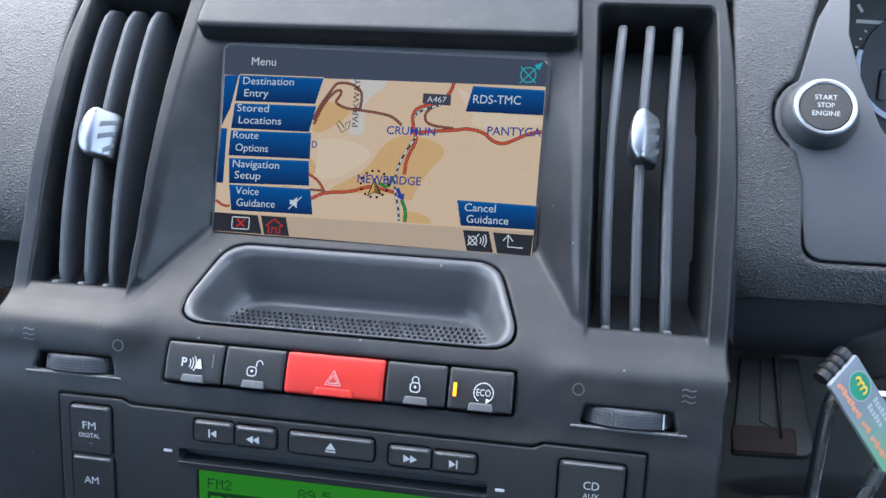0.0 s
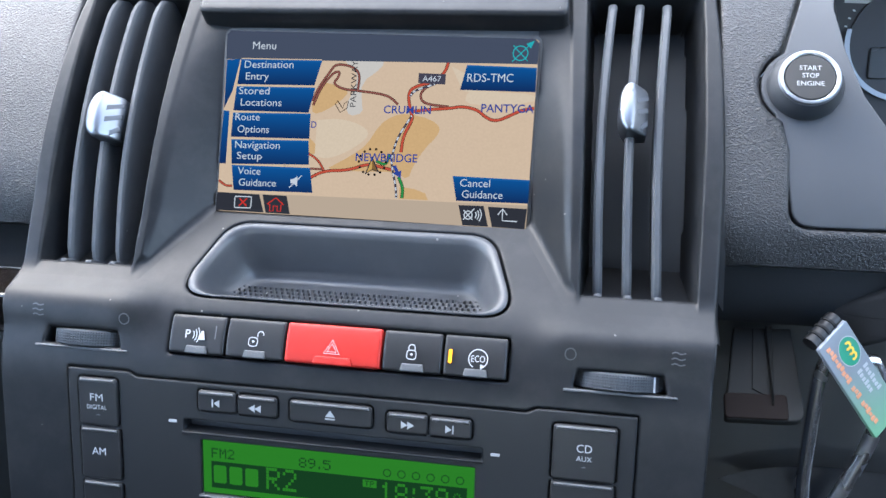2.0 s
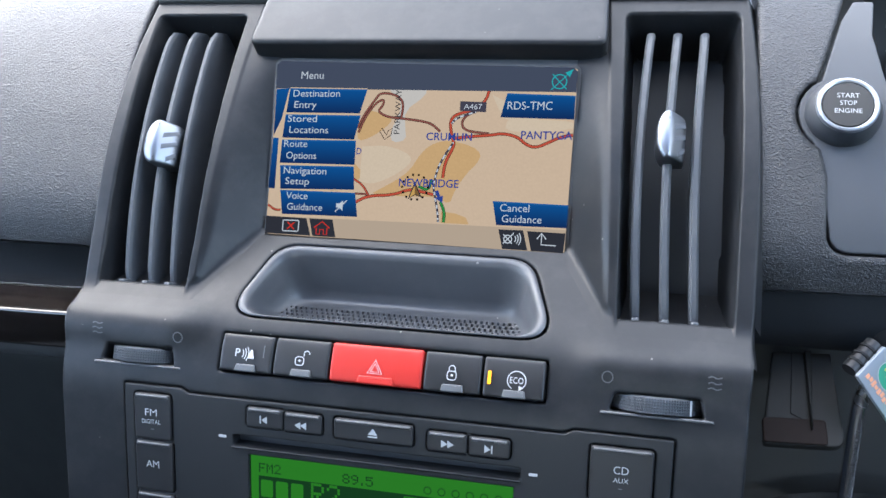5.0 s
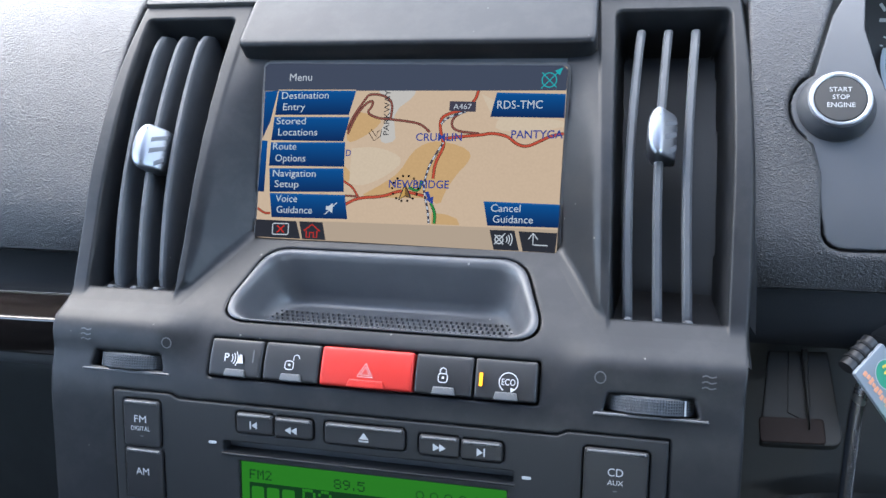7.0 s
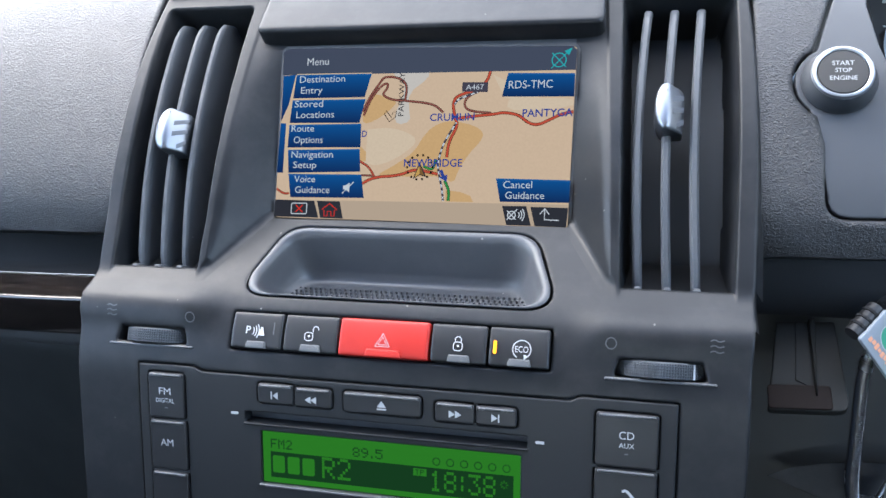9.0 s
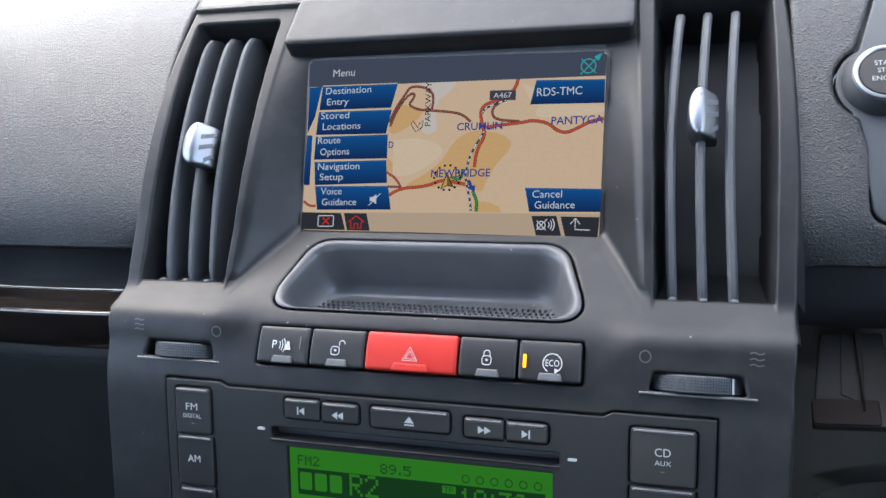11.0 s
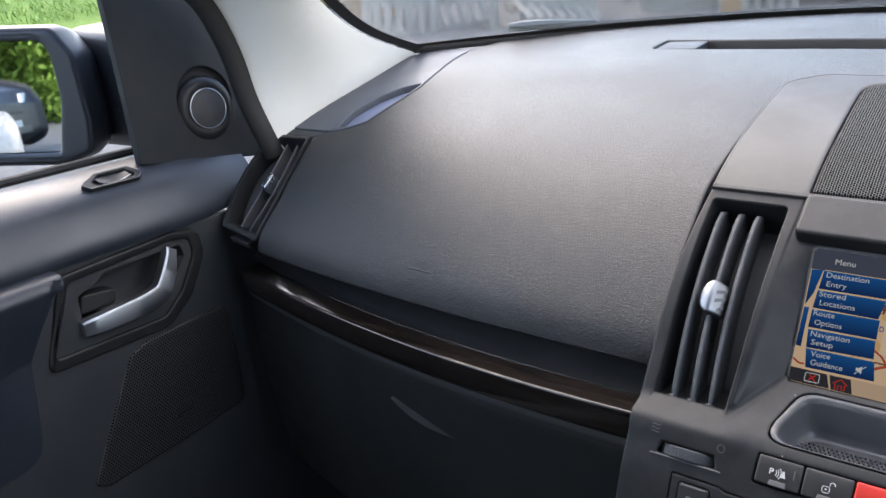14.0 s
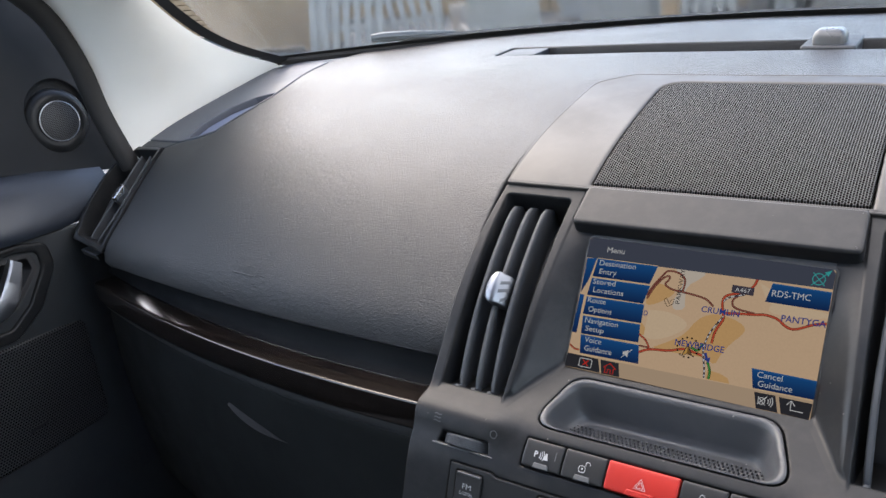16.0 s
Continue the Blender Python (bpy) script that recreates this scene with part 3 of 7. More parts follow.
BROW = flat((0, 0.1125, 1.1925), (1, 0, 0), Vector((0, 0.0335, 0.0165)).normalized())
brow_line = [(-0.0895, 0.0), (0.0915, 0.0), (0.0905, 0.0360), (-0.0895, 0.0360)]
part("screen_hood", slab(rounded(brow_line, 0.0050, 4), BROW, -0.012, 0.0025, 0.0026, base=True, steps=5, res=0.010), SATIN, console)
part("hood_lining", sheet(lambda a, b: on_screen(-80 + a * 163, 86.5, -0.0015).lerp(Vector((-0.089 + a * 0.180, 0.1215, 1.1895)), b), 8, 3), BLACK, console)
part("hood_chamfer", sheet(lambda a, b: BROW(0.0885 + 0.0035 * b, 0.002 + a * 0.034, 0.0022 - 0.010 * b), 6, 2), SATIN, console)

# coin tray with its studded floor
tray = thing("storage_tray", "black rubber-lined coin tray with a studded grip floor", "storage tray", (0, 0.035, 1.078))


TRAY_ROWS = ((0.0010, 0.0004, 0), (0.0018, 0.0013, 0), (0.0032, 0.0015, 0), (0.0046, 0.0006, 0), (0.0058, -0.0018, 0), (0.0072, -0.0056, 0.08), (0.0090, -0.0095, 0.25), (0.0112, -0.0130, 0.48),
             (0.0138, -0.0160, 0.70), (0.0166, -0.0180, 0.87), (0.0198, -0.0190, 0.97), (0.0230, -0.0190, 1.0))
V_NEAR, V_FAR = min(q[1] for q in tray_gap), max(q[1] for q in tray_gap)
bm = bmesh.new()
loops = []
for d, h, f in TRAY_ROWS:
    loop = []
    for u, v in tray_gap:
        near = max(0.0, 1 - (v - V_NEAR) / 0.016)
        mid = V_NEAR + 0.36 * (V_FAR - V_NEAR)
        v1 = mid + (v - mid) * (1 - d * (1 - 0.62 * near) / 0.0260)
        p = FASCIA(u * (1 - d / 0.0740), v1, h * (1 - 0.35 * near))
        loop.append(bm.verts.new((p.x, p.y + 0.004 * f, p.z * (1 - f) + 1.0795 * f)))
    loops.append(loop)
for a, b in zip(loops, loops[1:]):
    bridge(bm, a, b, True)
bm.faces.new(loops[-1])
part("tray_bowl", bm, RUBBER, tray, sharp=80)
bm = bmesh.new()
for j in range(8):
    for i in range(50):
        x = -0.0662 + 0.0027 * i + 0.00135 * (j % 2)
        y = 0.0225 + 0.0028 * j
        if abs(x) > 0.0650 - 0.30 * (y - 0.0225):
            continue
        c = rrect(x - 0.00072, y - 0.00075, x + 0.00072, y + 0.00075, 0.0003, 1)
        top = [bm.verts.new((u, v, 1.0811)) for u, v in grown(c, -0.0002)]
        low = [bm.verts.new((u, v, 1.0793)) for u, v in c]
        bm.faces.new(top)
        bridge(bm, top, low)
part("grip_studs", bm, RUBBER, tray, kind="stuff")

# ---- middle air vents ----
SLATS = {-1: (-0.1402, -0.1273, -0.1149), 1: (0.1112, 0.1237, 0.1362)}
for side in (-1, 1):
    vent = thing("air_vent", "upright air vent with three black slats and silver knob", "air vent", RIM(side * 0.126, 0.0, -0.02), "air vents")
    gap = GAPS[side]
    part("duct", slab(rect(min(gap)[0] - 0.008, -0.006, max(gap)[0] + 0.008, L_RIM - 0.001), RIM, -0.048, -0.034, res=0.01), DUCT, vent)
    for k, x in enumerate(SLATS[side]):
        bm = bmesh.new()
        n, cut, fat = 30, [], 0.0018 if side < 0 else 0.0021
        for i in range(n + 1):
            f = i / n
            s = V_LOW - 0.001 + f * (V_TOP - V_LOW + 0.0020)
            bend = (-0.0014 if side < 0 else -0.0026) * math.sin(math.pi * f) + (-0.0036 if side < 0 else 0.0004) * f
            tip = -0.0030 - 0.010 * (1 - math.sqrt(max(0.0, 1 - (max(0, f - 0.88) / 0.12) ** 2))) - 0.003 * max(0, 0.05 - f) / 0.05
            cut.append([bm.verts.new(RIM(x + bend + du, s, h)) for du, h in ((-0.0008, -0.030), (-fat, tip - 0.0020), (-fat * 0.86, tip - 0.0008), (-fat * 0.45, tip), (fat * 0.45, tip), (fat * 0.86, tip - 0.0008), (fat, tip - 0.0020), (0.0008, -0.030))])
        for a, b in zip(cut, cut[1:]):
            bridge(bm, b, a)
        bm.faces.new(cut[0][::-1])
        bm.faces.new(cut[-1])
        part("slat", bm, SLAT, vent)
        # the pivot at the slat's foot
        part("pivot", slab(rrect(x - 0.0018, V_LOW - 0.0030, x + 0.0018, V_LOW + 0.0030, 0.0012, 3), RIM, -0.012, 0.0016, 0.0010), SLAT, vent)
    part("duct_floor", sheet(lambda a, b, g=gap: RIM(min(g)[0] + 0.001 + a * (max(g)[0] - min(g)[0] - 0.002), V_LOW - 0.0005 + 0.016 * b, -0.0035 - 0.0300 * b), 8, 4, 0.002), SATIN, vent)
    x = SLATS[side][1] - (0.0006 if side < 0 else 0.0014)
    s = 0.0735 if side < 0 else 0.0850
    nose = 0.0092 if side < 0 else 0.0066

    def cap(u, v, h=0.0, x=x, s=s):
        """The knob's face: rounded off over its nose, falling away on the grooved flank."""
        if h > -0.002:
            h -= 1.15 * max(0.0, u + 0.0010) + 36.0 * max(0.0, -u - 0.0010) ** 2 + 9.0 * v * v
        return RIM(x + u, s + v, h)
    face_k = [(-0.0010 - (nose - 0.0010) * math.cos(radians(a)) ** 0.8, 0.0004 + 0.0116 * math.sin(radians(a))) for a in (88, 76, 64, 52, 40, 28, 16, 4, -8, -20, -32, -44, -56, -68)]
    face_k = rounded(face_k + [(-0.0030, -0.0112), (0.0060, -0.0108), (0.0066, 0.0060), (0.0060, 0.0116)], [0.0] * 14 + [0.002, 0.0015, 0.002, 0.002], 5)[::-1]
    grip = part("knob", slab(face_k[::-1], cap, -0.010, 0.0068, 0.0018, res=0.0016, steps=4), KNOB, vent, "satin silver knob with dark grooves", sharp=60)
    part("crease", slab(rect(-0.0014, -0.0090, -0.0009, 0.0100), cap, 0.0055, 0.0069), GROOVE, grip)
    for k in range(3):
        s0 = -0.0096 + 0.0060 * k
        part("groove", slab([(0.0012 + 0.0020 * (k == 0), s0), (0.0064, s0 + 0.0036), (0.0064, s0 + 0.0060), (0.0012 + 0.0020 * (k == 0), s0 + 0.0026)], cap, 0.0055, 0.0070, 0.0002), GROOVE, grip)

# ---- touchscreen ----
G = 0.55 / 2 ** 2.8
TAN, SAND, PALE, MIST = glowing("map_tan", lin(214, 188, 160), G, 0.08), glowing("map_sand", lin(210, 172, 122), G, 0.10), glowing("map_pale", lin(218, 198, 172), G, 0.08), glowing("map_mist", lin(206, 200, 192), G, 0.05)
NAVY, BLUE, BLUE_HI = glowing("bar_navy", lin(72, 80, 98), G), fading("tab_blue", lin(22, 86, 152), lin(20, 46, 92), G), glowing("tab_blue_edge", lin(34, 96, 160), G)
INK, WORDS, WHITE = glowing("tab_black", lin(50, 52, 60), G), glowing("map_words", lin(52, 72, 150), G), glowing("tab_white", lin(204, 210, 218), G)
ROADRED, ROADBROWN, GREEN, TEAL = glowing("road_red", lin(196, 82, 62), G), glowing("road_brown", lin(142, 84, 76), G), glowing("route_green", lin(52, 142, 72), G), glowing("mark_teal", lin(52, 172, 178), G)
BARGREY, LEDRED, RAIL, GOLD, DARKGOLD, LINE, DARKLINE = glowing("bar_grey", lin(190, 170, 148), G), glowing("icon_red", lin(206, 52, 44), G), glowing("rail_dark", lin(72, 70, 84), G), glowing("cursor_gold", lin(206, 164, 92), G), glowing("cursor_shade", lin(128, 96, 56), G), glowing("mark_dark", lin(30, 28, 30), G), glowing("line_dark", lin(64, 52, 44), G)

screen = thing("touchscreen", "lit navigation touchscreen showing a road map and blue menu tabs", "touchscreen", (0, 0.0635, 1.1105))
SC = [(-74.6, 0.4), (77.4, -3.4), (78.4, 85.4), (-75.0, 89.4)]
part("display_edge", slab(grown(rounded(SC, 2.0), 1.6), on_screen, -0.004, -0.0006), BLACK, screen)


def lit(name, poly, material, layer, parent=screen, label="", r=0.0):
    return part(name, slab(rounded(poly, r) if r else poly, on_screen, layer * 0.00012 - 0.0002, layer * 0.00012), material, parent, label)


def road(pts, width, material, layer, name="road", case=True):
    if case:
        width *= 0.85
        part("road_edge", stroke(bmesh.new(), pts, width + 0.5, on_screen, layer * 0.00012 - 0.00005, ease=2), DARKLINE, screen)
    return part(name, stroke(bmesh.new(), pts, width, on_screen, layer * 0.00012, ease=2), material, screen)


lit("map_ground", rounded(SC, 2.0), TAN, 0)
lit("map_field", eased([(-14.5, 75.4), (5.1, 76.0), (4.6, 71.8), (-5.4, 64.4), (-4.6, 55.4), (-3.6, 49.8), (-10.4, 48.0), (-12.5, 53.0), (-8.2, 62.0), (-7.4, 69.6), (-14.5, 74.6)], 1)[:-1][::-1], MIST, 1.3)
lit("map_field", eased([(-18.8, 22.9), (-8.0, 29.0), (-0.7, 34.3), (5.1, 44.3), (11.2, 48.6), (18.3, 49.9), (29.8, 47.2), (34.6, 43.5), (33.0, 39.0), (27.8, 33.6), (22.6, 25.1), (20.4, 18.1), (14.2, 21.9), (-0.2, 21.6), (-11.5, 21.8), (-18.8, 22.0)], 1)[:-1][::-1], SAND, 2)
lit("map_field", eased([(-25.4, 64.7), (-17.2, 62.9), (-10.8, 60.4), (-15.0, 55.3), (-22.6, 50.4), (-28.6, 48.6), (-29.4, 54.0)], 1)[::-1], SAND, 2.1)
lit("map_field", [(16.6, 14.8), (24.0, 14.0), (29.2, 12.1), (30.7, 9.0), (16.7, 9.2)][::-1], SAND, 2)
lit("map_field", [(-29.6, 37.5), (-26.2, 34.2), (-26.2, 29.5), (-29.4, 29.1)][::-1], SAND, 2)
lit("map_field", eased([(38.0, 72.5), (52.0, 66.0), (44.0, 57.0), (50.0, 54.0), (78.0, 55.6), (78.0, 60.0), (60.0, 60.4), (44.0, 61.0)], 1)[::-1], PALE, 1.5)
lit("map_field", eased([(-26.0, 46.0), (-12.0, 47.0), (2.0, 41.0), (-6.0, 33.0), (-19.0, 27.0), (-26.5, 28.5)], 2)[::-1], PALE, 1.6)
road([(-28.6, 53.0), (-25.3, 61.6), (-19.9, 68.8), (-16.3, 69.8), (-16.8, 66.7), (-19.5, 63.8), (-14.2, 61.0), (-6.9, 60.4), (4.0, 59.1), (9.2, 57.7), (13.4, 54.0)], 0.9, ROADBROWN, 4)
road([(-29.2, 55.1), (-26.1, 62.3), (-20.7, 70.2), (-18.7, 73.1), (-12.1, 72.7), (-7.6, 70.3), (-6.2, 66.8), (-6.9, 60.4)], 0.9, ROADBROWN, 4)
road([(-29.4, 29.6), (-24.3, 26.7), (-20.9, 21.4)], 0.8, ROADRED, 4)
road([(-41.6, 22.8), (-21.1, 22.0)], 0.7, ROADBROWN, 4)
road([(-74.2, 15.2), (-70.5, 12.6), (-67.1, 12.7)], 0.8, ROADRED, 4)
road([(-27.8, 17.7), (-20.9, 21.4), (-8.6, 21.9), (-0.1, 25.2), (5.0, 24.4), (12.2, 22.8)], 1.3, ROADRED, 5)
road([(36.4, 74.4), (35.3, 69.9), (30.7, 65.0), (20.9, 62.8), (17.9, 59.3), (19.6, 50.9), (21.3, 47.4), (16.9, 38.9), (16.4, 31.2)], 1.3, ROADRED, 5)
road([(31.4, 64.6), (25.9, 62.2), (23.6, 58.6), (25.7, 54.5), (37.8, 53.3)], 0.9, ROADBROWN, 4)
road([(21.0, 50.9), (30.8, 52.0), (39.2, 52.6), (44.0, 53.6), (51.7, 52.1), (56.1, 48.1), (61.0, 46.8), (67.0, 49.6), (72.2, 52.2), (78.0, 53.2)], 1.3, ROADRED, 5)
for a in ([(20.5, 48.8), (14.7, 38.9), (13.0, 33.3), (11.9, 27.6), (13.0, 22.1), (14.9, 15.2), (15.6, 9.4)], [(30.7, 63.9), (21.3, 60.9), (18.9, 57.9)]):
    road(a, 1.1, RAIL, 6, "railway", False)
    a = eased(a, 2)
    for p, q in list(zip(a, a[1:]))[::2]:
        part("railway_dash", stroke(bmesh.new(), [p, q], 0.75, on_screen, 0.00080), WHITE, screen)
road([(16.0, 19.5), (18.5, 14.6), (18.3, 9.4)], 1.3, GREEN, 7)
road([(4.5, 26.8), (9.7, 24.6), (10.8, 30.0)], 1.1, GREEN, 7)
for n, a, b, w, cap in (("CRUMLIN", 6.8, 49.6, 22.8, 3.7), ("PANTYGA", 53.4, 50.9, 24.4, 3.8), ("NEWBRIDGE", -5.4, 26.5, 30.0, 3.8), ("D", -28.6, 41.9, 2.6, 3.2)):
    lettering(n, a, b, w, cap, on_screen, WORDS, screen, 0.0012, bold=0.012)
lettering("PARKWAY", -7.1, 52.4, 22.4, 2.9, on_screen, INK, screen, 0.0012, turn=91)
part("home_flag", stroke(bmesh.new(), [(-17.3, 53.6), (-14.6, 49.6), (-11.4, 51.8), (-10.9, 55.3), (-13.0, 54.0), (-13.4, 51.6), (-16.4, 55.3)], 0.45, on_screen, 0.0010, True), DARKLINE, screen)
lit("road_sign", [(22.6, 64.3), (35.6, 63.7), (35.6, 68.6), (22.6, 69.0)], RAIL, 9, r=0.3)
lettering("A467", 24.6, 65.0, 9.0, 2.6, on_screen, WHITE, screen, 0.0014)
lit("cursor", [(-0.4, 20.2), (3.0, 22.3), (6.6, 21.2), (2.6, 29.0)], INK, 9)
lit("cursor", [(0.4, 20.9), (3.0, 22.8), (2.7, 27.6)], GOLD, 9.6)
lit("cursor", [(3.0, 22.8), (5.6, 21.8), (2.8, 27.6)], DARKGOLD, 9.6)
for k in range(14):
    lit("cursor_dot", disc(2.9 + 6.6 * math.cos(math.pi * k / 7), 26.2 + 6.2 * math.sin(math.pi * k / 7), 0.62, 8), LINE, 10)
lit("route_arrow", [(13.0, 24.5), (14.6, 25.0), (15.9, 22.0), (17.3, 22.5), (17.1, 18.8), (13.2, 21.2), (14.4, 21.5)], WORDS, 10)
lit("title_bar", [(-74.6, 75.2), (78.3, 73.6), (78.5, 83.4), (76.5, 85.4), (-73.0, 89.4), (-75.0, 87.4)], NAVY, 10)
lettering("Menu", -61.1, 80.0, 12.0, 3.8, on_screen, WHITE, screen, 0.0014)
part("compass_ring", stroke(bmesh.new(), arc(70.1, 78.6, 3.4, 0, 345, 24), 0.55, on_screen, 0.0014, True), TEAL, screen)
for a, b in (((66.4, 74.6), (74.6, 82.8)), ((66.6, 82.2), (73.6, 75.0))):
    part("compass_needle", stroke(bmesh.new(), [a, b], 0.5, on_screen, 0.0014), TEAL, screen)
lit("compass_tip", [(72.6, 83.0), (74.8, 80.8), (76.4, 84.6)], TEAL, 11)
lit("side_tab", [(-73.9, 50.8), (-70.2, 59.4), (-67.2, 75.1), (-74.2, 74.8)], BLUE, 11)
lit("side_tab", [(-74.3, 23.6), (-71.0, 23.4), (-71.0, 49.4), (-74.0, 49.6)], BLUE, 11)
tabs = [([(-66.6, 75.1), (-25.3, 74.6), (-28.4, 62.5), (-67.8, 62.7)], ("Destination", -64.6, 70.8, 25.1), ("Entry", -63.6, 65.0, 12.0)),
        ([(-68.0, 61.6), (-27.8, 61.4), (-30.4, 49.2), (-68.9, 49.7)], ("Stored", -66.6, 57.8, 15.8), ("Locations", -65.3, 52.1, 21.0)),
        ([(-68.9, 48.6), (-29.3, 48.7), (-29.1, 36.5), (-69.2, 36.7)], ("Route", -67.5, 44.9, 12.6), ("Options", -65.9, 38.9, 16.2)),
        ([(-68.8, 35.4), (-29.4, 35.6), (-28.4, 24.0), (-67.8, 23.4)], ("Navigation", -66.6, 31.2, 23.0), ("Setup", -65.3, 25.8, 12.9)),
        ([(-67.7, 22.8), (-27.7, 22.4), (-25.7, 10.5), (-65.8, 10.6)], ("Voice", -64.2, 18.4, 11.6), ("Guidance", -63.3, 12.8, 19.0)),
        ([(45.5, 72.9), (78.1, 71.8), (78.1, 60.5), (42.9, 61.2)], ("RDS-TMC", 46.0, 65.0, 21.6), None),
        ([(42.0, 20.6), (78.0, 19.7), (77.9, 8.9), (44.4, 9.1)], ("Cancel", 45.7, 15.8, 14.1), ("Guidance", 46.9, 10.6, 19.0))]
for poly, *lines in tabs:
    tab = lit("menu_tab", poly[::-1], BLUE, 12, label="blue menu tab")
    a, b = Vector(poly[0]), Vector(poly[1])
    part("tab_edge", stroke(bmesh.new(), [a - Vector((0, 0.4)), b - Vector((0, 0.4))], 0.8, on_screen, 0.0015), BLUE_HI, tab)
    part("tab_line", stroke(bmesh.new(), [a + Vector((0, 0.3)), b + Vector((0, 0.3))], 0.5, on_screen, 0.00135), TAN, tab)
    for row in lines:
        if row:
            lettering(row[0], row[1], row[2], row[3], 3.5 if row[0] != "RDS-TMC" else 3.9, on_screen, WHITE, tab, 0.0016)
mute = lit("mute_sign", [(-37.0, 14.8), (-35.6, 14.8), (-33.6, 13.2), (-33.6, 18.2), (-35.6, 16.8), (-37.0, 16.8)], WHITE, 13.5)
part("mute_slash", stroke(bmesh.new(), [(-37.4, 12.6), (-31.4, 18.6)], 0.5, on_screen, 0.0017), WHITE, mute)
lit("foot_bar", [(-74.3, 0.6), (77.4, -3.2), (77.6, 8.0), (-74.4, 9.4)], BARGREY, 10)
for poly in ([(-74.3, 0.5), (-49.7, 0.1), (-52.5, 8.8), (-74.3, 9.3)], [(-48.6, 0.0), (-36.3, -0.2), (-38.5, 8.6), (-50.8, 8.8)],
             [(48.0, -2.2), (60.0, -2.4), (57.4, 7.1), (45.6, 7.1)], [(61.8, -2.5), (76.9, -2.9), (77.5, 6.4), (59.4, 6.8)]):
    lit("foot_tab", poly, INK, 11)
part("cross_frame", stroke(bmesh.new(), rrect(-64.8, 2.0, -56.3, 7.5, 0.8), 0.5, on_screen, 0.0015, True), WHITE, screen)
for a, b in (((-62.4, 2.9), (-58.6, 6.6)), ((-62.4, 6.6), (-58.6, 2.9))):
    part("cross", stroke(bmesh.new(), [a, b], 0.7, on_screen, 0.0015), LEDRED, screen)
part("house_sign", stroke(bmesh.new(), [(-46.6, 1.0), (-46.6, 4.2), (-48.0, 4.2), (-43.8, 7.4), (-39.6, 4.2), (-41.0, 4.2), (-41.0, 1.0), (-42.8, 1.0), (-42.8, 3.4), (-44.8, 3.4), (-44.8, 1.0)], 0.6, on_screen, 0.0015, True), LEDRED, screen)
part("repeat_sign", stroke(bmesh.new(), disc(50.4, 2.6, 1.9, 16), 0.5, on_screen, 0.0015, True), WHITE, screen)
for a, b in (((48.2, 0.4), (53.2, 5.6)), ((48.2, 4.8), (52.6, 0.4))):
    part("repeat_needle", stroke(bmesh.new(), [a, b], 0.5, on_screen, 0.0015), WHITE, screen)
for r in (2.2, 3.4, 4.6):
    part("sound_wave", stroke(bmesh.new(), arc(52.0, 2.8, r, -38, 38, 8), 0.5, on_screen, 0.0015), WHITE, screen)
for a in ([(64.2, 3.2), (66.4, 6.0), (68.6, 3.2)], [(66.4, 5.6), (66.4, 0.6), (73.3, 0.4)]):
    part("back_sign", stroke(bmesh.new(), a, 0.55, on_screen, 0.0015), WHITE, screen)

# ---- switch row ----
AMBER = glowing("amber_led", (1.0, 0.36, 0.02), 0.35)
xs = [(-0.0745, -0.0488), (-0.0478, -0.0212), (-0.0203, 0.0219), (0.0228, 0.0481), (0.0491, 0.0755)]
looks = [("parking_sensor_switch", "black push switch with a white parking sensor symbol"), ("unlock_switch", "black push switch with a white open padlock symbol"),
         ("hazard_switch", "red hazard warning switch with a white triangle"), ("lock_switch", "black push switch with a white closed padlock symbol"),
         ("eco_switch", "black push switch marked ECO with a lit amber lamp")]
switches = []
for (x0, x1), (name, text) in zip(xs, looks):
    sw = thing(name, text, "switch", FASCIA((x0 + x1) / 2, 0.002, -0.01), "switches under the tray")
    mat_ = RED if "hazard" in name else BUTTON
    body = rrect(x0, -0.0064, x1, 0.0106, 0.0012)
    h = 0.0022 if "hazard" in name else 0.0016

    def cushion(u, v, k, h=h):
        return FASCIA(u, v, k + 0.0008 * (1 - ((v - 0.002) / 0.009) ** 2) * (k > 0))
    part("cap", slab(body, cushion, -0.012, h, 0.0011, res=0.004), mat_, sw)
    xm = (x0 + x1) / 2 + 0.0005
    w = 0.0052 if "hazard" not in name else 0.0088
    part("grip_bar", slab(rounded([(xm - w, -0.0062), (xm + w, -0.0062), (xm + w * 0.86, -0.0030), (xm - w * 0.86, -0.0030)], 0.0006), FASCIA, 0.001, h + 0.0016, 0.0005), RED if "hazard" in name else GREY_PRINT, sw)
    switches.append(sw)
part("slot_floor", slab(grown(strip_gap, -0.0002), FASCIA, -0.022, -0.0085), DEEP, console)
H = 0.0031


def icon(x0):
    """The face of a switch, for symbols about x0."""
    return lambda u, v, h=0.0: FASCIA(x0 + (u - x0) * 0.9, 0.0012 + (v - 0.0036) * 0.9, h)


def mark(bm_, owner, material=PRINT, name="symbol"):
    return part(name, bm_, material, owner)


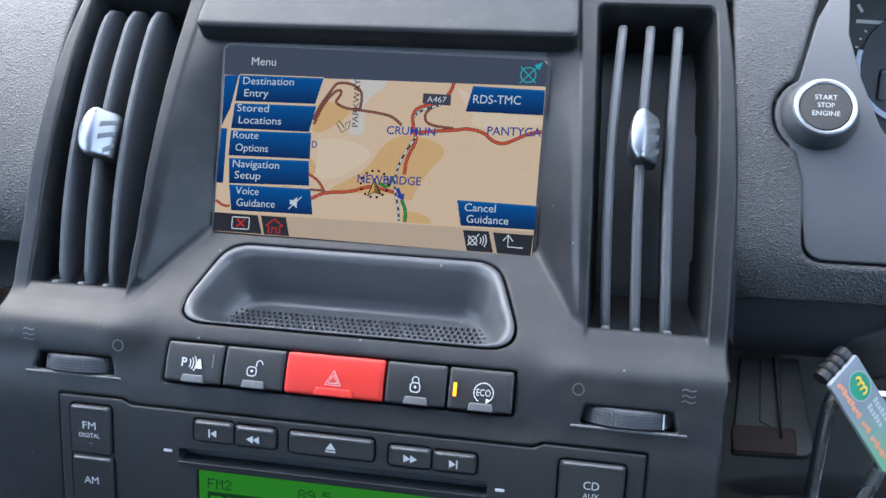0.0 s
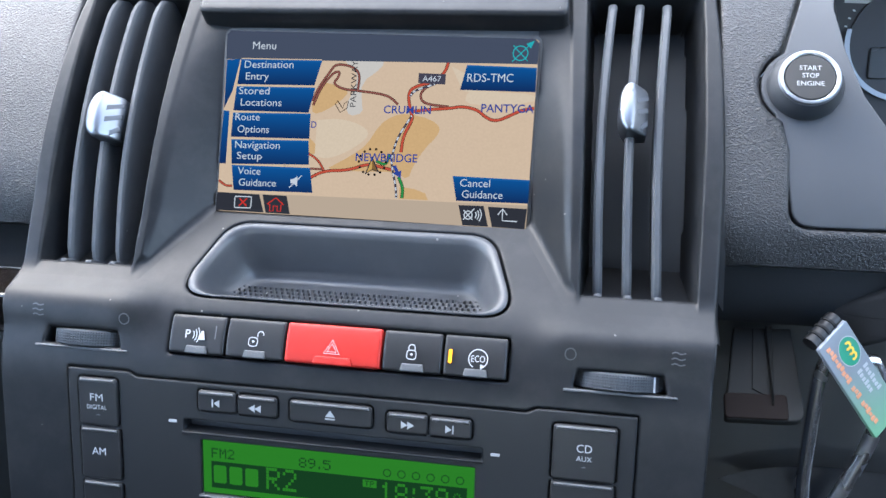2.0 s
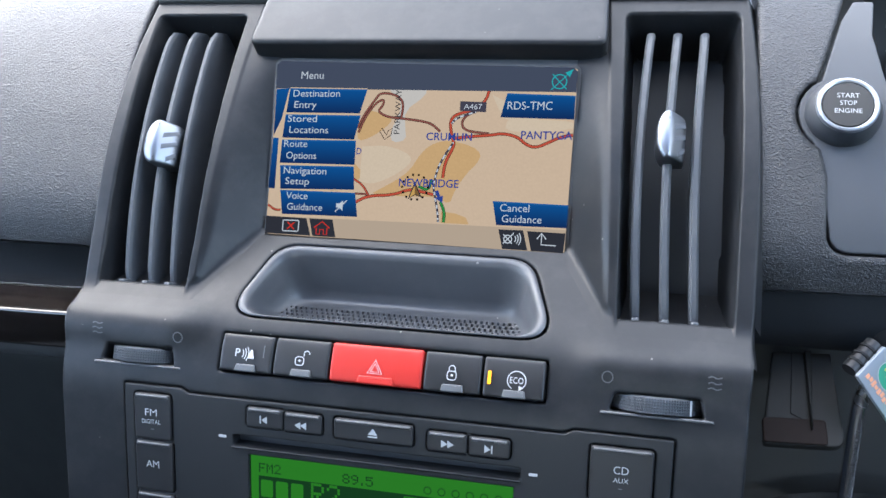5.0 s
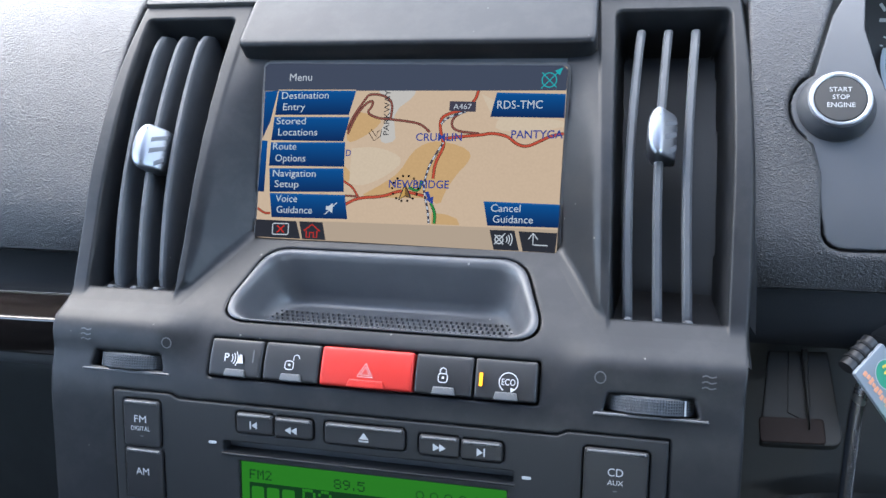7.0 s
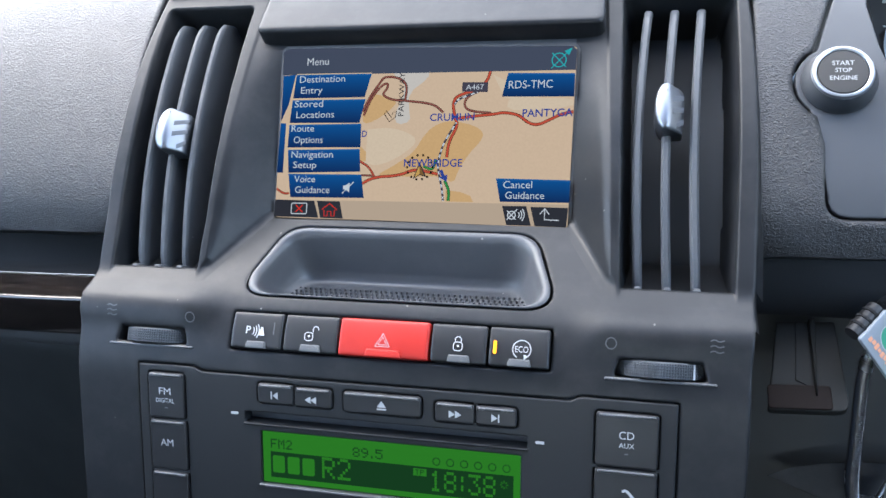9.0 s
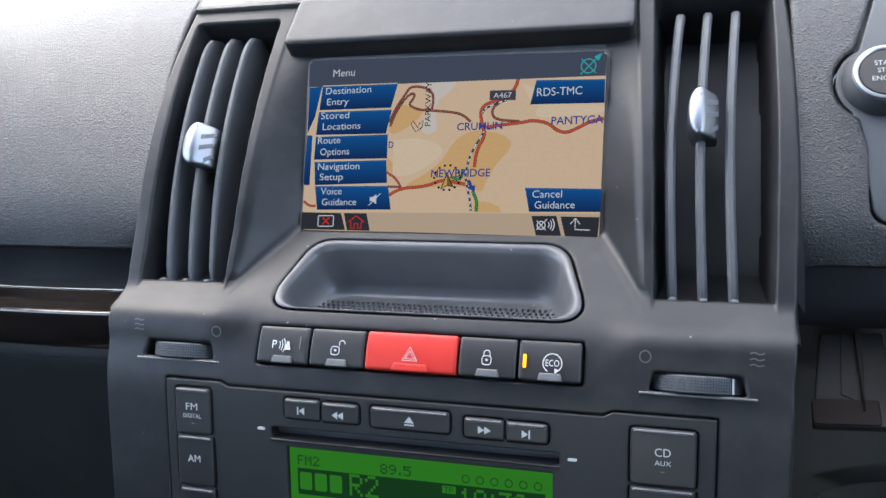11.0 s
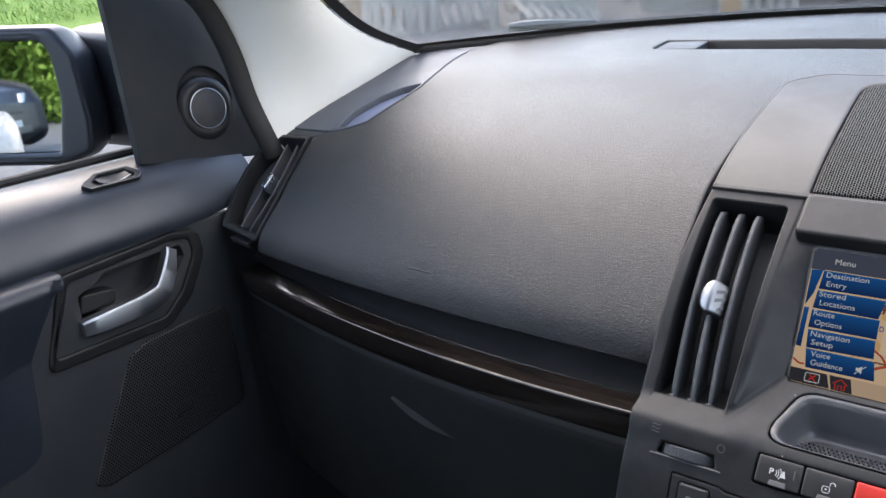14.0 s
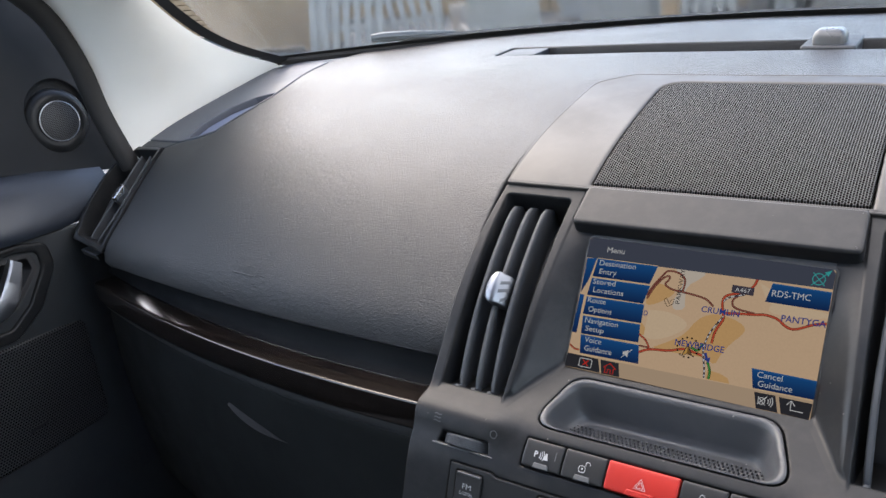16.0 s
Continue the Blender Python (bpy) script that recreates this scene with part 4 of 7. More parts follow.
lettering("P", -0.0672, 0.0026, 0.0026, 0.0040, icon(-0.062), PRINT, switches[0], H, bold=0.01, name="symbol")
for k in range(3):
    mark(stroke(bmesh.new(), arc(-0.0660, 0.0042, 0.0034 + 0.0014 * k, -34, 34, 6), 0.0005, icon(-0.062), H), switches[0])
mark(slab([(-0.0602, 0.0020), (-0.0568, 0.0020), (-0.0580, 0.0064), (-0.0590, 0.0064)], icon(-0.062), H - 0.0003, H), switches[0])
mark(stroke(bmesh.new(), [(-0.0528, 0.0005), (-0.0528, 0.0062)], 0.0006, FASCIA, 0.0028), switches[0], GREY_PRINT, "lamp_line")
for k, (x, swing) in enumerate(((-0.0350, 0.0044), (0.0354, 0.0))):
    sw = switches[1 if k == 0 else 3]
    mark(stroke(bmesh.new(), rrect(x - 0.0022, 0.0010, x + 0.0022, 0.0052, 0.0016), 0.00045, icon(x), H, True), sw)
    mark(slab(disc(x, 0.0033, 0.0006, 10), icon(x), H - 0.0003, H), sw)
    mark(stroke(bmesh.new(), [(x - 0.0014 + swing * 0.8, 0.0050 + swing * 0.1)] + arc(x + swing * 0.8 - 0.00, 0.0064 + swing * 0.1, 0.0015, 180, 0, 8) + [(x + 0.0015 + swing * 0.8, 0.0052 + swing * 0.3)], 0.00045, icon(x), H), sw)
for k in (0.0044, 0.0026):
    tri = [(0.0009 + k * math.cos(radians(a)), 0.0026 + k * math.sin(radians(a))) for a in (90, 210, 330)]
    mark(stroke(bmesh.new(), grown(tri, 0.0), 0.00042, icon(0.0009), H + 0.0007, True), switches[2])
lettering("ECO", 0.0605, 0.0022, 0.0064, 0.0030, icon(0.0637), PRINT, switches[4], H, name="symbol")
mark(stroke(bmesh.new(), arc(0.0637, 0.0036, 0.0044, -60, 240, 30), 0.00045, icon(0.0637), H), switches[4])
mark(slab([(0.0650, -0.0012), (0.0670, 0.0006), (0.0648, 0.0012)], icon(0.0637), H - 0.0003, H), switches[4])
mark(slab(rrect(0.0512, -0.0012, 0.0525, 0.0044, 0.0003), FASCIA, H - 0.0008, H), switches[4], AMBER, "lamp_line")

# paler than the keys: the highlight along upper edges is put into the colour
LIT_LEDGE = grained("key_ledge", (0.075, 0.078, 0.082), 0.35, 1800, 0.05, 0.0001, 0.1)

# ---- thumbwheels beside the vents ----
for x, gap in ((-0.1175, wheel_gaps[0]), (0.1218, wheel_gaps[1])):
    tw = thing("vent_thumbwheel", "ribbed black thumbwheel that opens the vent", "thumbwheel", FASCIA(x, -0.006, -0.02), "vent thumbwheels")
    O, U, W = shell(x, -0.0012, -0.0166), Vector((1, 0, 0)), (shell(x, -0.001) - shell(x, -0.006)).normalized()
    N = U.cross(W)
    axis = flat(O, N, U)
    bm = bmesh.new()
    teeth, loops = 110, []
    for hgt, k in ((-0.0036, -0.0012), (-0.0030, 0), (0.0030, 0), (0.0036, -0.0012)):
        loop = []
        for j in range(teeth * 2):
            a, r = math.pi * j / teeth, 0.0200 + k + (0.00022 if j % 2 else 0)
            loop.append(bm.verts.new(O + N * r * math.cos(a) + U * r * math.sin(a) + W * hgt))
        loops.append(loop)
    for a, b in zip(loops, loops[1:]):
        bridge(bm, b, a)
    bm.faces.new(loops[-1])
    bm.faces.new(loops[0][::-1])
    wheel = part("wheel", bm, SLAT, tw, sharp=20)
    for row in (-0.0018, -0.0006, 0.0006, 0.0018):
        bm = bmesh.new()
        tube(bm, [O + N * 0.02025 * math.cos(0.02 * j) + U * 0.02025 * math.sin(0.02 * j) + W * row for j in range(-45, 46)], 0.00022, 4)
        part("rib", bm, DEEP, wheel)
    a = 0.72 if x > 0 else -0.72
    bm = bmesh.new()
    vs = [bm.verts.new(O + N * 0.0206 * math.cos(a + da) + U * 0.0206 * math.sin(a + da) + W * q) for da, q in ((-0.025, -0.0031), (0.025, -0.0031), (0.025, 0.0031), (-0.025, 0.0031))]
    bm.faces.new(vs)
    part("pointer", bm, PRINT if x > 0 else GREY_PRINT, wheel)
    part("slot_floor", slab(grown(gap, -0.0002), shell, -0.026, -0.022), DEEP, console)
    part("slot_lip", slab(rounded([(x - 0.0230, -0.0086), (x + 0.0230, -0.0086), (x + 0.0225, -0.0074), (x - 0.0225, -0.0074)], 0.0004), shell, -0.004, 0.0007, 0.0005), LIT_LEDGE, console)
    s = -1 if x < 0 else 1
    part("closed_sign", stroke(bmesh.new(), disc(x - s * 0.0205, 0.0062, 0.0022, 20), 0.0005, shell, 0.0004, True), GREY_PRINT, console)
    for k in range(3):
        y = 0.0052 + 0.0021 * k
        c = x + s * 0.0220
        part("airflow_sign", stroke(bmesh.new(), [(c - 0.0026, y), (c - 0.001, y + 0.0006), (c + 0.0008, y - 0.0003), (c + 0.0028, y + 0.0003)], 0.0005, shell, 0.0004, ease=1), GREY_PRINT, console)

# ---- radio ----
radio = thing("car_radio", "black built-in car radio with a lit green display", "car radio", (0, -0.02, 0.94))


def Z(z):
    """The place along the sloping face for a height told as on an upright one."""
    return FASCIA.s_z(z + 0.219 * max(0.0, 1.058 - z))


slot = rrect(-0.0670, Z(1.0400), 0.0672, Z(1.0462), 0.0012)
lcd_gap = rrect(-0.0592, Z(1.0070) - 0.0020, 0.0644, Z(1.0378) - 0.0020, 0.0008)
holes = [slot, lcd_gap]
face = grown(radio_gap, -0.0004)
keys = [("skip_back_button", -0.0597, 1.0520, -0.0417, 1.0622), ("rewind_button", -0.0411, 1.0518, -0.0228, 1.0617), ("eject_button", -0.0172, 1.0512, 0.0197, 1.0617),
        ("forward_button", 0.0260, 1.0505, 0.0439, 1.0605), ("skip_on_button", 0.0444, 1.0505, 0.0626, 1.0602)]
side_keys = [("fm_button", -0.1175, 1.0380, -0.0985, 1.0632), ("am_button", -0.1175, 1.0070, -0.0980, 1.0368), ("band_button", -0.1175, 0.9790, -0.0980, 1.0056), ("cd_button", 0.0962, 1.0350, 0.1222, 1.0620), ("phone_button", 0.0962, 1.0060, 0.1222, 1.0338)]
shape = lambda k: rrect(k[1], Z(k[2]), k[3], Z(k[4]), 0.0018, 4)
part("faceplate", slab(face, FASCIA, -0.012, 0.0007, 0.0007, holes=holes + [grown(shape(k), 0.0005) for k in keys + side_keys], res=0.010), FACE, radio)
part("backing", slab(grown(face, -0.004), FASCIA, -0.016, -0.010, res=0.012), DEEP, radio)
for k in keys + side_keys:
    big = k in side_keys
    b = part(k[0], slab(shape(k), FASCIA, -0.009, 0.0018 if big else 0.0016, 0.0007), BUTTON, radio)
    part("top_ledge", slab(rounded([(k[1] + 0.001, Z(k[4]) - 0.0018), (k[3] - 0.001, Z(k[4]) - 0.0018), (k[3] - 0.0014, Z(k[4]) - 0.0004), (k[1] + 0.0014, Z(k[4]) - 0.0004)], 0.0004), FASCIA, 0.0, 0.0024, 0.0006), LIT_LEDGE, b)
R = 0.00195


def jog(x, z, kind, owner):
    s = Z(z)
    tri = lambda u, w, k=1: part("symbol", slab([(u - k * w / 2, s - 0.0017), (u + k * w / 2, s), (u - k * w / 2, s + 0.0017)][::k], FASCIA, R - 0.0002, R), PRINT, owner)
    bar = lambda u: part("symbol", slab(rect(u - 0.0003, s - 0.0018, u + 0.0003, s + 0.0018), FASCIA, R - 0.0002, R), PRINT, owner)
    if kind == "prev":
        tri(x + 0.0005, 0.0026, -1), bar(x - 0.0014)
    elif kind == "next":
        tri(x - 0.0005, 0.0026), bar(x + 0.0014)
    elif kind == "back":
        tri(x - 0.0014, 0.0028, -1), tri(x + 0.0014, 0.0028, -1)
    elif kind == "on":
        tri(x - 0.0014, 0.0028), tri(x + 0.0014, 0.0028)
    else:
        part("symbol", slab([(x - 0.0022, s - 0.0004), (x + 0.0022, s - 0.0004), (x, s + 0.0026)], FASCIA, R - 0.0002, R), PRINT, owner)
        part("symbol", slab(rect(x - 0.0022, s - 0.0016, x + 0.0022, s - 0.0010), FASCIA, R - 0.0002, R), PRINT, owner)


by = {o.name: o for o in radio.children}
for n, x, z, kind in (("skip_back_button", -0.0512, 1.0570, "prev"), ("rewind_button", -0.0330, 1.0562, "back"), ("eject_button", 0.0012, 1.0560, "eject"), ("forward_button", 0.0352, 1.0552, "on"), ("skip_on_button", 0.0533, 1.0550, "next")):
    jog(x, z, kind, by[n])
lettering("FM", -0.1115, Z(1.0522), 0.0062, 0.0034, FASCIA, PRINT, by["fm_button"], 0.0021)
lettering("DIGITAL", -0.1133, Z(1.0475), 0.0098, 0.0021, FASCIA, PRINT, by["fm_button"], 0.0021)
lettering("AM", -0.1118, Z(1.0215), 0.0068, 0.0034, FASCIA, PRINT, by["am_button"], 0.0021)
lettering("CD", 0.1060, Z(1.0500), 0.0062, 0.0034, FASCIA, PRINT, by["cd_button"], 0.0021)
lettering("AUX", 0.1060, Z(1.0455), 0.0064, 0.0021, FASCIA, PRINT, by["cd_button"], 0.0021)
part("symbol", stroke(bmesh.new(), [(0.1080, Z(1.0225)), (0.1096, Z(1.0235)), (0.1120, Z(1.0205)), (0.1138, Z(1.0175))], 0.0012, FASCIA, 0.0021, ease=1), PRINT, by["phone_button"])
for k, x, z in ((0, -0.1080, 1.0440), (1, 0.1092, 1.0420)):
    part("pip", slab(rect(x - 0.0008, Z(z), x + 0.0008, Z(z) + 0.0004), FASCIA, 0.0017, 0.0020), GREY_PRINT, radio)
for x, z in ((-0.0722, 1.0447), (0.0727, 1.0437)):
    part("slot_mark", slab(rrect(x - 0.0019, Z(z) - 0.0006, x + 0.0019, Z(z) + 0.0006, 0.0004), FASCIA, 0.0004, 0.0010), PRINT, radio)
part("slot_flap", slab(grown(slot, -0.0002), FASCIA, -0.012, -0.0060), DEEP, radio)
part("slot_lip", slab(rrect(-0.0676, Z(1.0386), 0.0678, Z(1.0400), 0.0005), FASCIA, 0.0, 0.0018, 0.0006), SATIN, radio)
part("display_lip", slab(rrect(-0.0602, Z(1.0056) - 0.0020, 0.0654, Z(1.0070) - 0.0020, 0.0005), FASCIA, 0.0, 0.0020, 0.0006), LIT_LEDGE, radio)
LCD_HI, LCD_INK = glowing("lcd_bright", lin(62, 158, 50), 0.62 * G, 0.05), glowing("lcd_ink", lin(32, 78, 42), 0.66 * G)
disp = part("display", slab(grown(lcd_gap, -0.0003), FASCIA, -0.008, -0.0010), LCD_HI, radio, "green backlit liquid crystal display")
q = -0.0008


def LCDF(u, v, h=0.0):
    """The face of the display."""
    return FASCIA(0.003 + 0.967 * u, v - 0.0020, h)




def cell(x0, z0, x1, z1, m, lift=0.0, name="segment"):
    return part(name, slab(rect(x0, Z(z0), x1, Z(z1)), LCDF, q + lift - 0.0001, q + lift), m, disp)


cell(-0.0600, 1.0105, 0.0602, 1.0256, LCD_INK, 0.0)
DOTS = {"F": "11111 10000 10000 11110 10000 10000 10000", "M": "10001 11011 10101 10101 10001 10001 10001", "R": "11110 10001 10001 11110 10100 10010 10001", "T": "11111 00100 00100 00100 00100 00100 00100",
        "P": "11110 10001 10001 11110 10000 10000 10000", "1": "00100 01100 00100 00100 00100 00100 01110", "2": "01110 10001 00001 00010 00100 01000 11111", "3": "11111 00010 00100 00010 00001 10001 01110",
        "5": "11111 10000 11110 00001 00001 10001 01110", "8": "01110 10001 10001 01110 10001 10001 01110", "9": "01110 10001 10001 01111 00001 00010 01100", ".": "000 000 000 000 000 010 010", ":": "000 010 010 000 010 010 000"}


def dotted(text, x, z, width, high, material, lift):
    """Figures made of the display's own dots, from (x, z)."""
    cols = sum(len(DOTS[c].split()[0]) + 1 for c in text) - 1
    dx, dz = width / cols, high / 7
    for c in text:
        rows, bm_ = DOTS[c].split(), bmesh.new()
        for j, row in enumerate(rows):
            for i, on in enumerate(row):
                if on == "1":
                    u, v = x + i * dx, Z(z) + (6 - j) * dz
                    bm_.faces.new([bm_.verts.new(LCDF(a, b, q + lift)) for a, b in rect(u + 0.03 * dx, v + 0.03 * dz, u + 0.97 * dx, v + 0.97 * dz)])
        part("figure", bm_, material, disp)
        x += (len(rows[0]) + 1) * dx


dotted("FM2", -0.0596, 1.0278, 0.0112, 0.0046, LCD_INK, 0.0004)
dotted("89.5", -0.0172, 1.0276, 0.0150, 0.0046, LCD_INK, 0.0004)
for k in range(3):
    part("station_bar", slab(rrect(-0.0588 + 0.0078 * k, Z(1.0135), -0.0526 + 0.0078 * k, Z(1.0235), 0.001), LCDF, q, q + 0.0003), LCD_HI, disp)
dotted("R2", -0.0330, 1.0132, 0.0146, 0.0104, LCD_HI, 0.0004)
cell(0.0128, 1.0205, 0.0192, 1.0246, LCD_HI, 0.0003)
dotted("TP", 0.0138, 1.0211, 0.0044, 0.0026, LCD_INK, 0.0005)
dotted("18:38", 0.0208, 1.0128, 0.0312, 0.0098, LCD_HI, 0.0004)
for k in range(8):
    a = radians(45 * k)
    part("sun_sign", stroke(bmesh.new(), [(0.0560 + 0.0009 * math.cos(a), Z(1.0205) + 0.0009 * math.sin(a)), (0.0560 + 0.0019 * math.cos(a), Z(1.0205) + 0.0019 * math.sin(a))], 0.0004, LCDF, q + 0.0004), LCD_HI, disp)
for k in range(6):
    part("preset_ring", stroke(bmesh.new(), disc(0.0240 + 0.0066 * k, Z(1.0296), 0.0017, 14), 0.0004, LCDF, q + 0.0004, True), LCD_INK, disp)

# ---- dashboard ----
dashboard = thing("dashboard", "black leather-grained dashboard that sweeps to the windscreen", "dashboard", (0, 0.10, 1.09))
s0, s_top = 0.0, PAD.s_y(0.1440)
foot = [(x, s_dash(x, glass_foot(x) - 0.004)) for x in np.linspace(0.62, -0.535, 26)]
left_seam = [(-0.549, s_dash(-0.549, 0.408)), (-0.5455, s_dash(-0.5455, 0.372)), (-0.5385, s_dash(-0.5385, 0.330)), (-0.534, s_dash(-0.534, 0.290)), (-0.5375, s_dash(-0.5375, 0.262)), (-0.5450, s_dash(-0.5450, 0.238)), (-0.5540, s_dash(-0.5540, 0.216)), (-0.5740, s_dash(-0.5740, 0.2080)), (-0.6010, s_dash(-0.6010, 0.2050)), (-0.6225, 0.1520), (-0.6165, 0.118), (-0.6118, 0.075), (-0.6175, 0.030), (-0.620, s0)]
# centre of the start button
C_S, C_X = PAD.s_at(0.098, 1.168) - 0.0008, 0.1945
corner = [tuple(q) for q in rounded([(0.30, PAD.s_z(1.1205)), (0.1886, PAD.s_z(1.1205)), (0.1886, C_S - 0.030)], [0, 0.010, 0])][1:-1]
cap_line = rounded([(-0.1555, PAD.s_y(0.1435)), (0.1555, PAD.s_y(0.1435)), (0.1530, PAD.s_y(0.205)), (0.1470, PAD.s_y(0.296)), (0.1190, PAD.s_y(0.317)), (-0.1190, PAD.s_y(0.317)), (-0.1470, PAD.s_y(0.296)), (-0.1530, PAD.s_y(0.205))], [0.001, 0.001, 0.1, 0.020, 0.02, 0.02, 0.020, 0.1], 7)
notch = [q for q in reversed(grown(cap_line, 0.0008)) if q[1] > s_top + 0.006]
pad_line = [(-0.1590, s0), (-0.1590, s_top), *notch, (0.1590, s_top), (0.1590, s0), (0.40, s0), (0.40, PAD.s_z(1.1205)), (0.30, PAD.s_z(1.1205))] + corner
pad_line += [(0.1886, C_S - 0.030)] + [(C_X + 0.0190 * math.cos(radians(a)), C_S + 0.0190 * math.sin(radians(a))) for a in range(242, 117, -12)] + [(0.1880, C_S + 0.028), (0.1935, C_S + 0.048), (0.2000, s_top + 0.012), (0.30, s_top + 0.03), (0.60, s_top + 0.03)]
pad_line += foot + left_seam
# slot for the windscreen vents
slot_l = rounded([(-0.314, s_dash(-0.314, 0.412)), (0.32, s_dash(0.0, 0.426)), (0.32, s_dash(0.0, 0.484)), (-0.314, s_dash(-0.314, 0.456))], 0.006)
part("padding", slab(pad_line, dash, -0.010, 0.0, 0.0020, holes=[slot_l], res=0.014), HIDE, dashboard, "black leather-grained padding")
demist = thing("windscreen_vent", "long black slot vent under the windscreen", "air vent", dash(0, s_dash(0, 0.44), -0.01))
part("duct", slab(grown(slot_l, 0.001), dash, -0.034, -0.026, res=0.02), BLACK, demist)
part("blank", slab(rounded([(-0.311, s_dash(-0.311, 0.4145)), (-0.268, s_dash(-0.268, 0.4160)), (-0.268, s_dash(-0.268, 0.457)), (-0.311, s_dash(-0.311, 0.453))], 0.005), dash, -0.010, -0.0012, 0.001), SOFT, demist)
sensor = thing("light_sensor", "small domed grey sun sensor on the dash top", "sensor", dash(0.012, s_dash(0, 0.44)))
bm = slab(rrect(-0.006, s_dash(0, 0.424), 0.040, s_dash(0, 0.486), 0.004), dash, -0.008, 0.001, 0.002)
part("base", bm, SOFT, sensor)
dome = rrect(0.002, s_dash(0, 0.432), 0.030, s_dash(0, 0.458), 0.008, 6)
part("dome", slab(dome, dash, 0.0, 0.0135, 0.0075, steps=5), grained("sensor_grey", (0.060, 0.064, 0.070), 0.3, 1500, 0.05), sensor)

# panel over the console, and the speaker grille in it
grille_gap = rounded([(-0.0885, PAD.s_y(0.1478)), (0.0905, PAD.s_y(0.1478)), (0.0880, PAD.s_y(0.298)), (-0.0860, PAD.s_y(0.298))], [0.001, 0.001, 0.020, 0.020], 8)
top_panel = thing("dash_top_panel", "dark satin plastic panel round the dash speaker", "dash panel", dash(0, PAD.s_y(0.16)))
PANEL_TOP = grained("top_panel_plastic", (0.020, 0.0205, 0.0215), 0.42, 2600, 0.12, 0.0001, 0.08, dust=0.5, spec=0.42)
part("panel", slab(cap_line, dash, -0.009, 0.0034, 0.0024, holes=[grille_gap], res=0.012), PANEL_TOP, top_panel)
# added bead that draws the bright highlight along the panel's rim
part("edge_bead", tube(bmesh.new(), [dash(u, v, 0.0026) for u, v in grown(dense(cap_line, 0.012), -0.0014)], 0.0011, 8, closed=True), PANEL_TOP, top_panel, "rounded light edge of the panel")
speaker = thing("dash_speaker", "black perforated speaker grille in the dash top", "speaker", dash(0, PAD.s_y(0.22)))
part("grille", slab(grown(grille_gap, -0.0007), dash, -0.004, 0.0034, 0.0020, res=0.010), MESH, speaker)
part("grille_channel", slab(grown(grille_gap, 0.0004), dash, -0.008, -0.0045, res=0.02), DEEP, speaker)

# side demister strip by the pillar
side_strip = thing("side_demister", "grey slotted demister strip beside the pillar", "air vent", dash(-0.62, s_dash(-0.62, 0.25)))
strip_line = [(-0.692, s_dash(-0.692, 0.2225))] + [(a - 0.0012, b + 0.0008) for a, b in left_seam[8::-1]] + [(-0.600, s_dash(-0.600, 0.424)), (-0.640, s_dash(-0.640, 0.380)), (-0.672, s_dash(-0.672, 0.30))]
hollow = rounded([(-0.5950, s_dash(-0.5950, 0.2110)), (-0.5745, s_dash(-0.5745, 0.2115)), (-0.5560, s_dash(-0.5560, 0.2190)), (-0.5475, s_dash(-0.5475, 0.2400)), (-0.5400, s_dash(-0.5400, 0.2640)), (-0.5365, s_dash(-0.5365, 0.2900)), (-0.5385, s_dash(-0.5385, 0.2990)), (-0.5600, s_dash(-0.5600, 0.2890)), (-0.5790, s_dash(-0.5790, 0.2660)), (-0.5920, s_dash(-0.5920, 0.2380))], 0.004, 3)
part("strip", slab(strip_line, dash, -0.008, 0.0004, 0.001, holes=[hollow], res=0.012), grained("strip_grey", (0.050, 0.057, 0.072), 0.5, 700, 0.5, 0.0004, 0.1), side_strip)
VIOLET = grained("demister_grey", (0.11, 0.13, 0.20), 0.5, 900, 0.2)
part("hollow", slab(grown(hollow, 0.001), dash, -0.010, -0.0075, res=0.015), VIOLET, side_strip)


# lower band, veneer strip and glovebox
def low(x, y, z):
    q = max(0.0, (-x - 0.16) / 0.5)
    return Vector((x, y + 0.080 * q * q, z - 0.026 * q - 0.0068 * max(0.0, 1 - 1.25 * q)))


def ribbon(rows, x0, x1, n=40, material=SOFT, name="band", parent=dashboard, label="", thick=0.003, ease=2, bow=0.0):
    rows = eased(rows, ease)
    return part(name, sheet(lambda a, b: low(x0 + a * (x1 - x0), *rows[round(b * (len(rows) - 1))]), n, len(rows) - 1, thick), material, parent, label, sharp=50)


# the padding's shaded underside, its shade put into a dull near-black band
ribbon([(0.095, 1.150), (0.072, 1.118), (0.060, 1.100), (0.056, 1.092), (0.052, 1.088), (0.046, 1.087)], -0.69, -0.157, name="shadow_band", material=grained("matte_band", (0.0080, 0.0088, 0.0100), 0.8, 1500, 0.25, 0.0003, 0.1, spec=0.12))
ribbon([(0.052, 1.0858), (0.0300, 1.0873), (0.0250, 1.0875), (0.0232, 1.0875), (0.0218, 1.08735), (0.0210, 1.0867), (0.0207, 1.0857), (0.0205, 1.0840), (0.0204, 1.0800), (0.0205, 1.0690), (0.0235, 1.0610), (0.0400, 1.0585)], -0.668, -0.1578, material=WOOD, name="veneer_strip", label="glossy dark wood veneer strip", thick=0.002, ease=1)
ribbon([(0.050, 1.0600), (0.036, 1.0590), (0.033, 1.0500), (0.034, 1.046)], -0.69, -0.1578, name="under_strip", material=BLACK)
glovebox = thing("glovebox", "black plastic glovebox below the veneer strip", "glovebox", (-0.40, 0.05, 0.86))
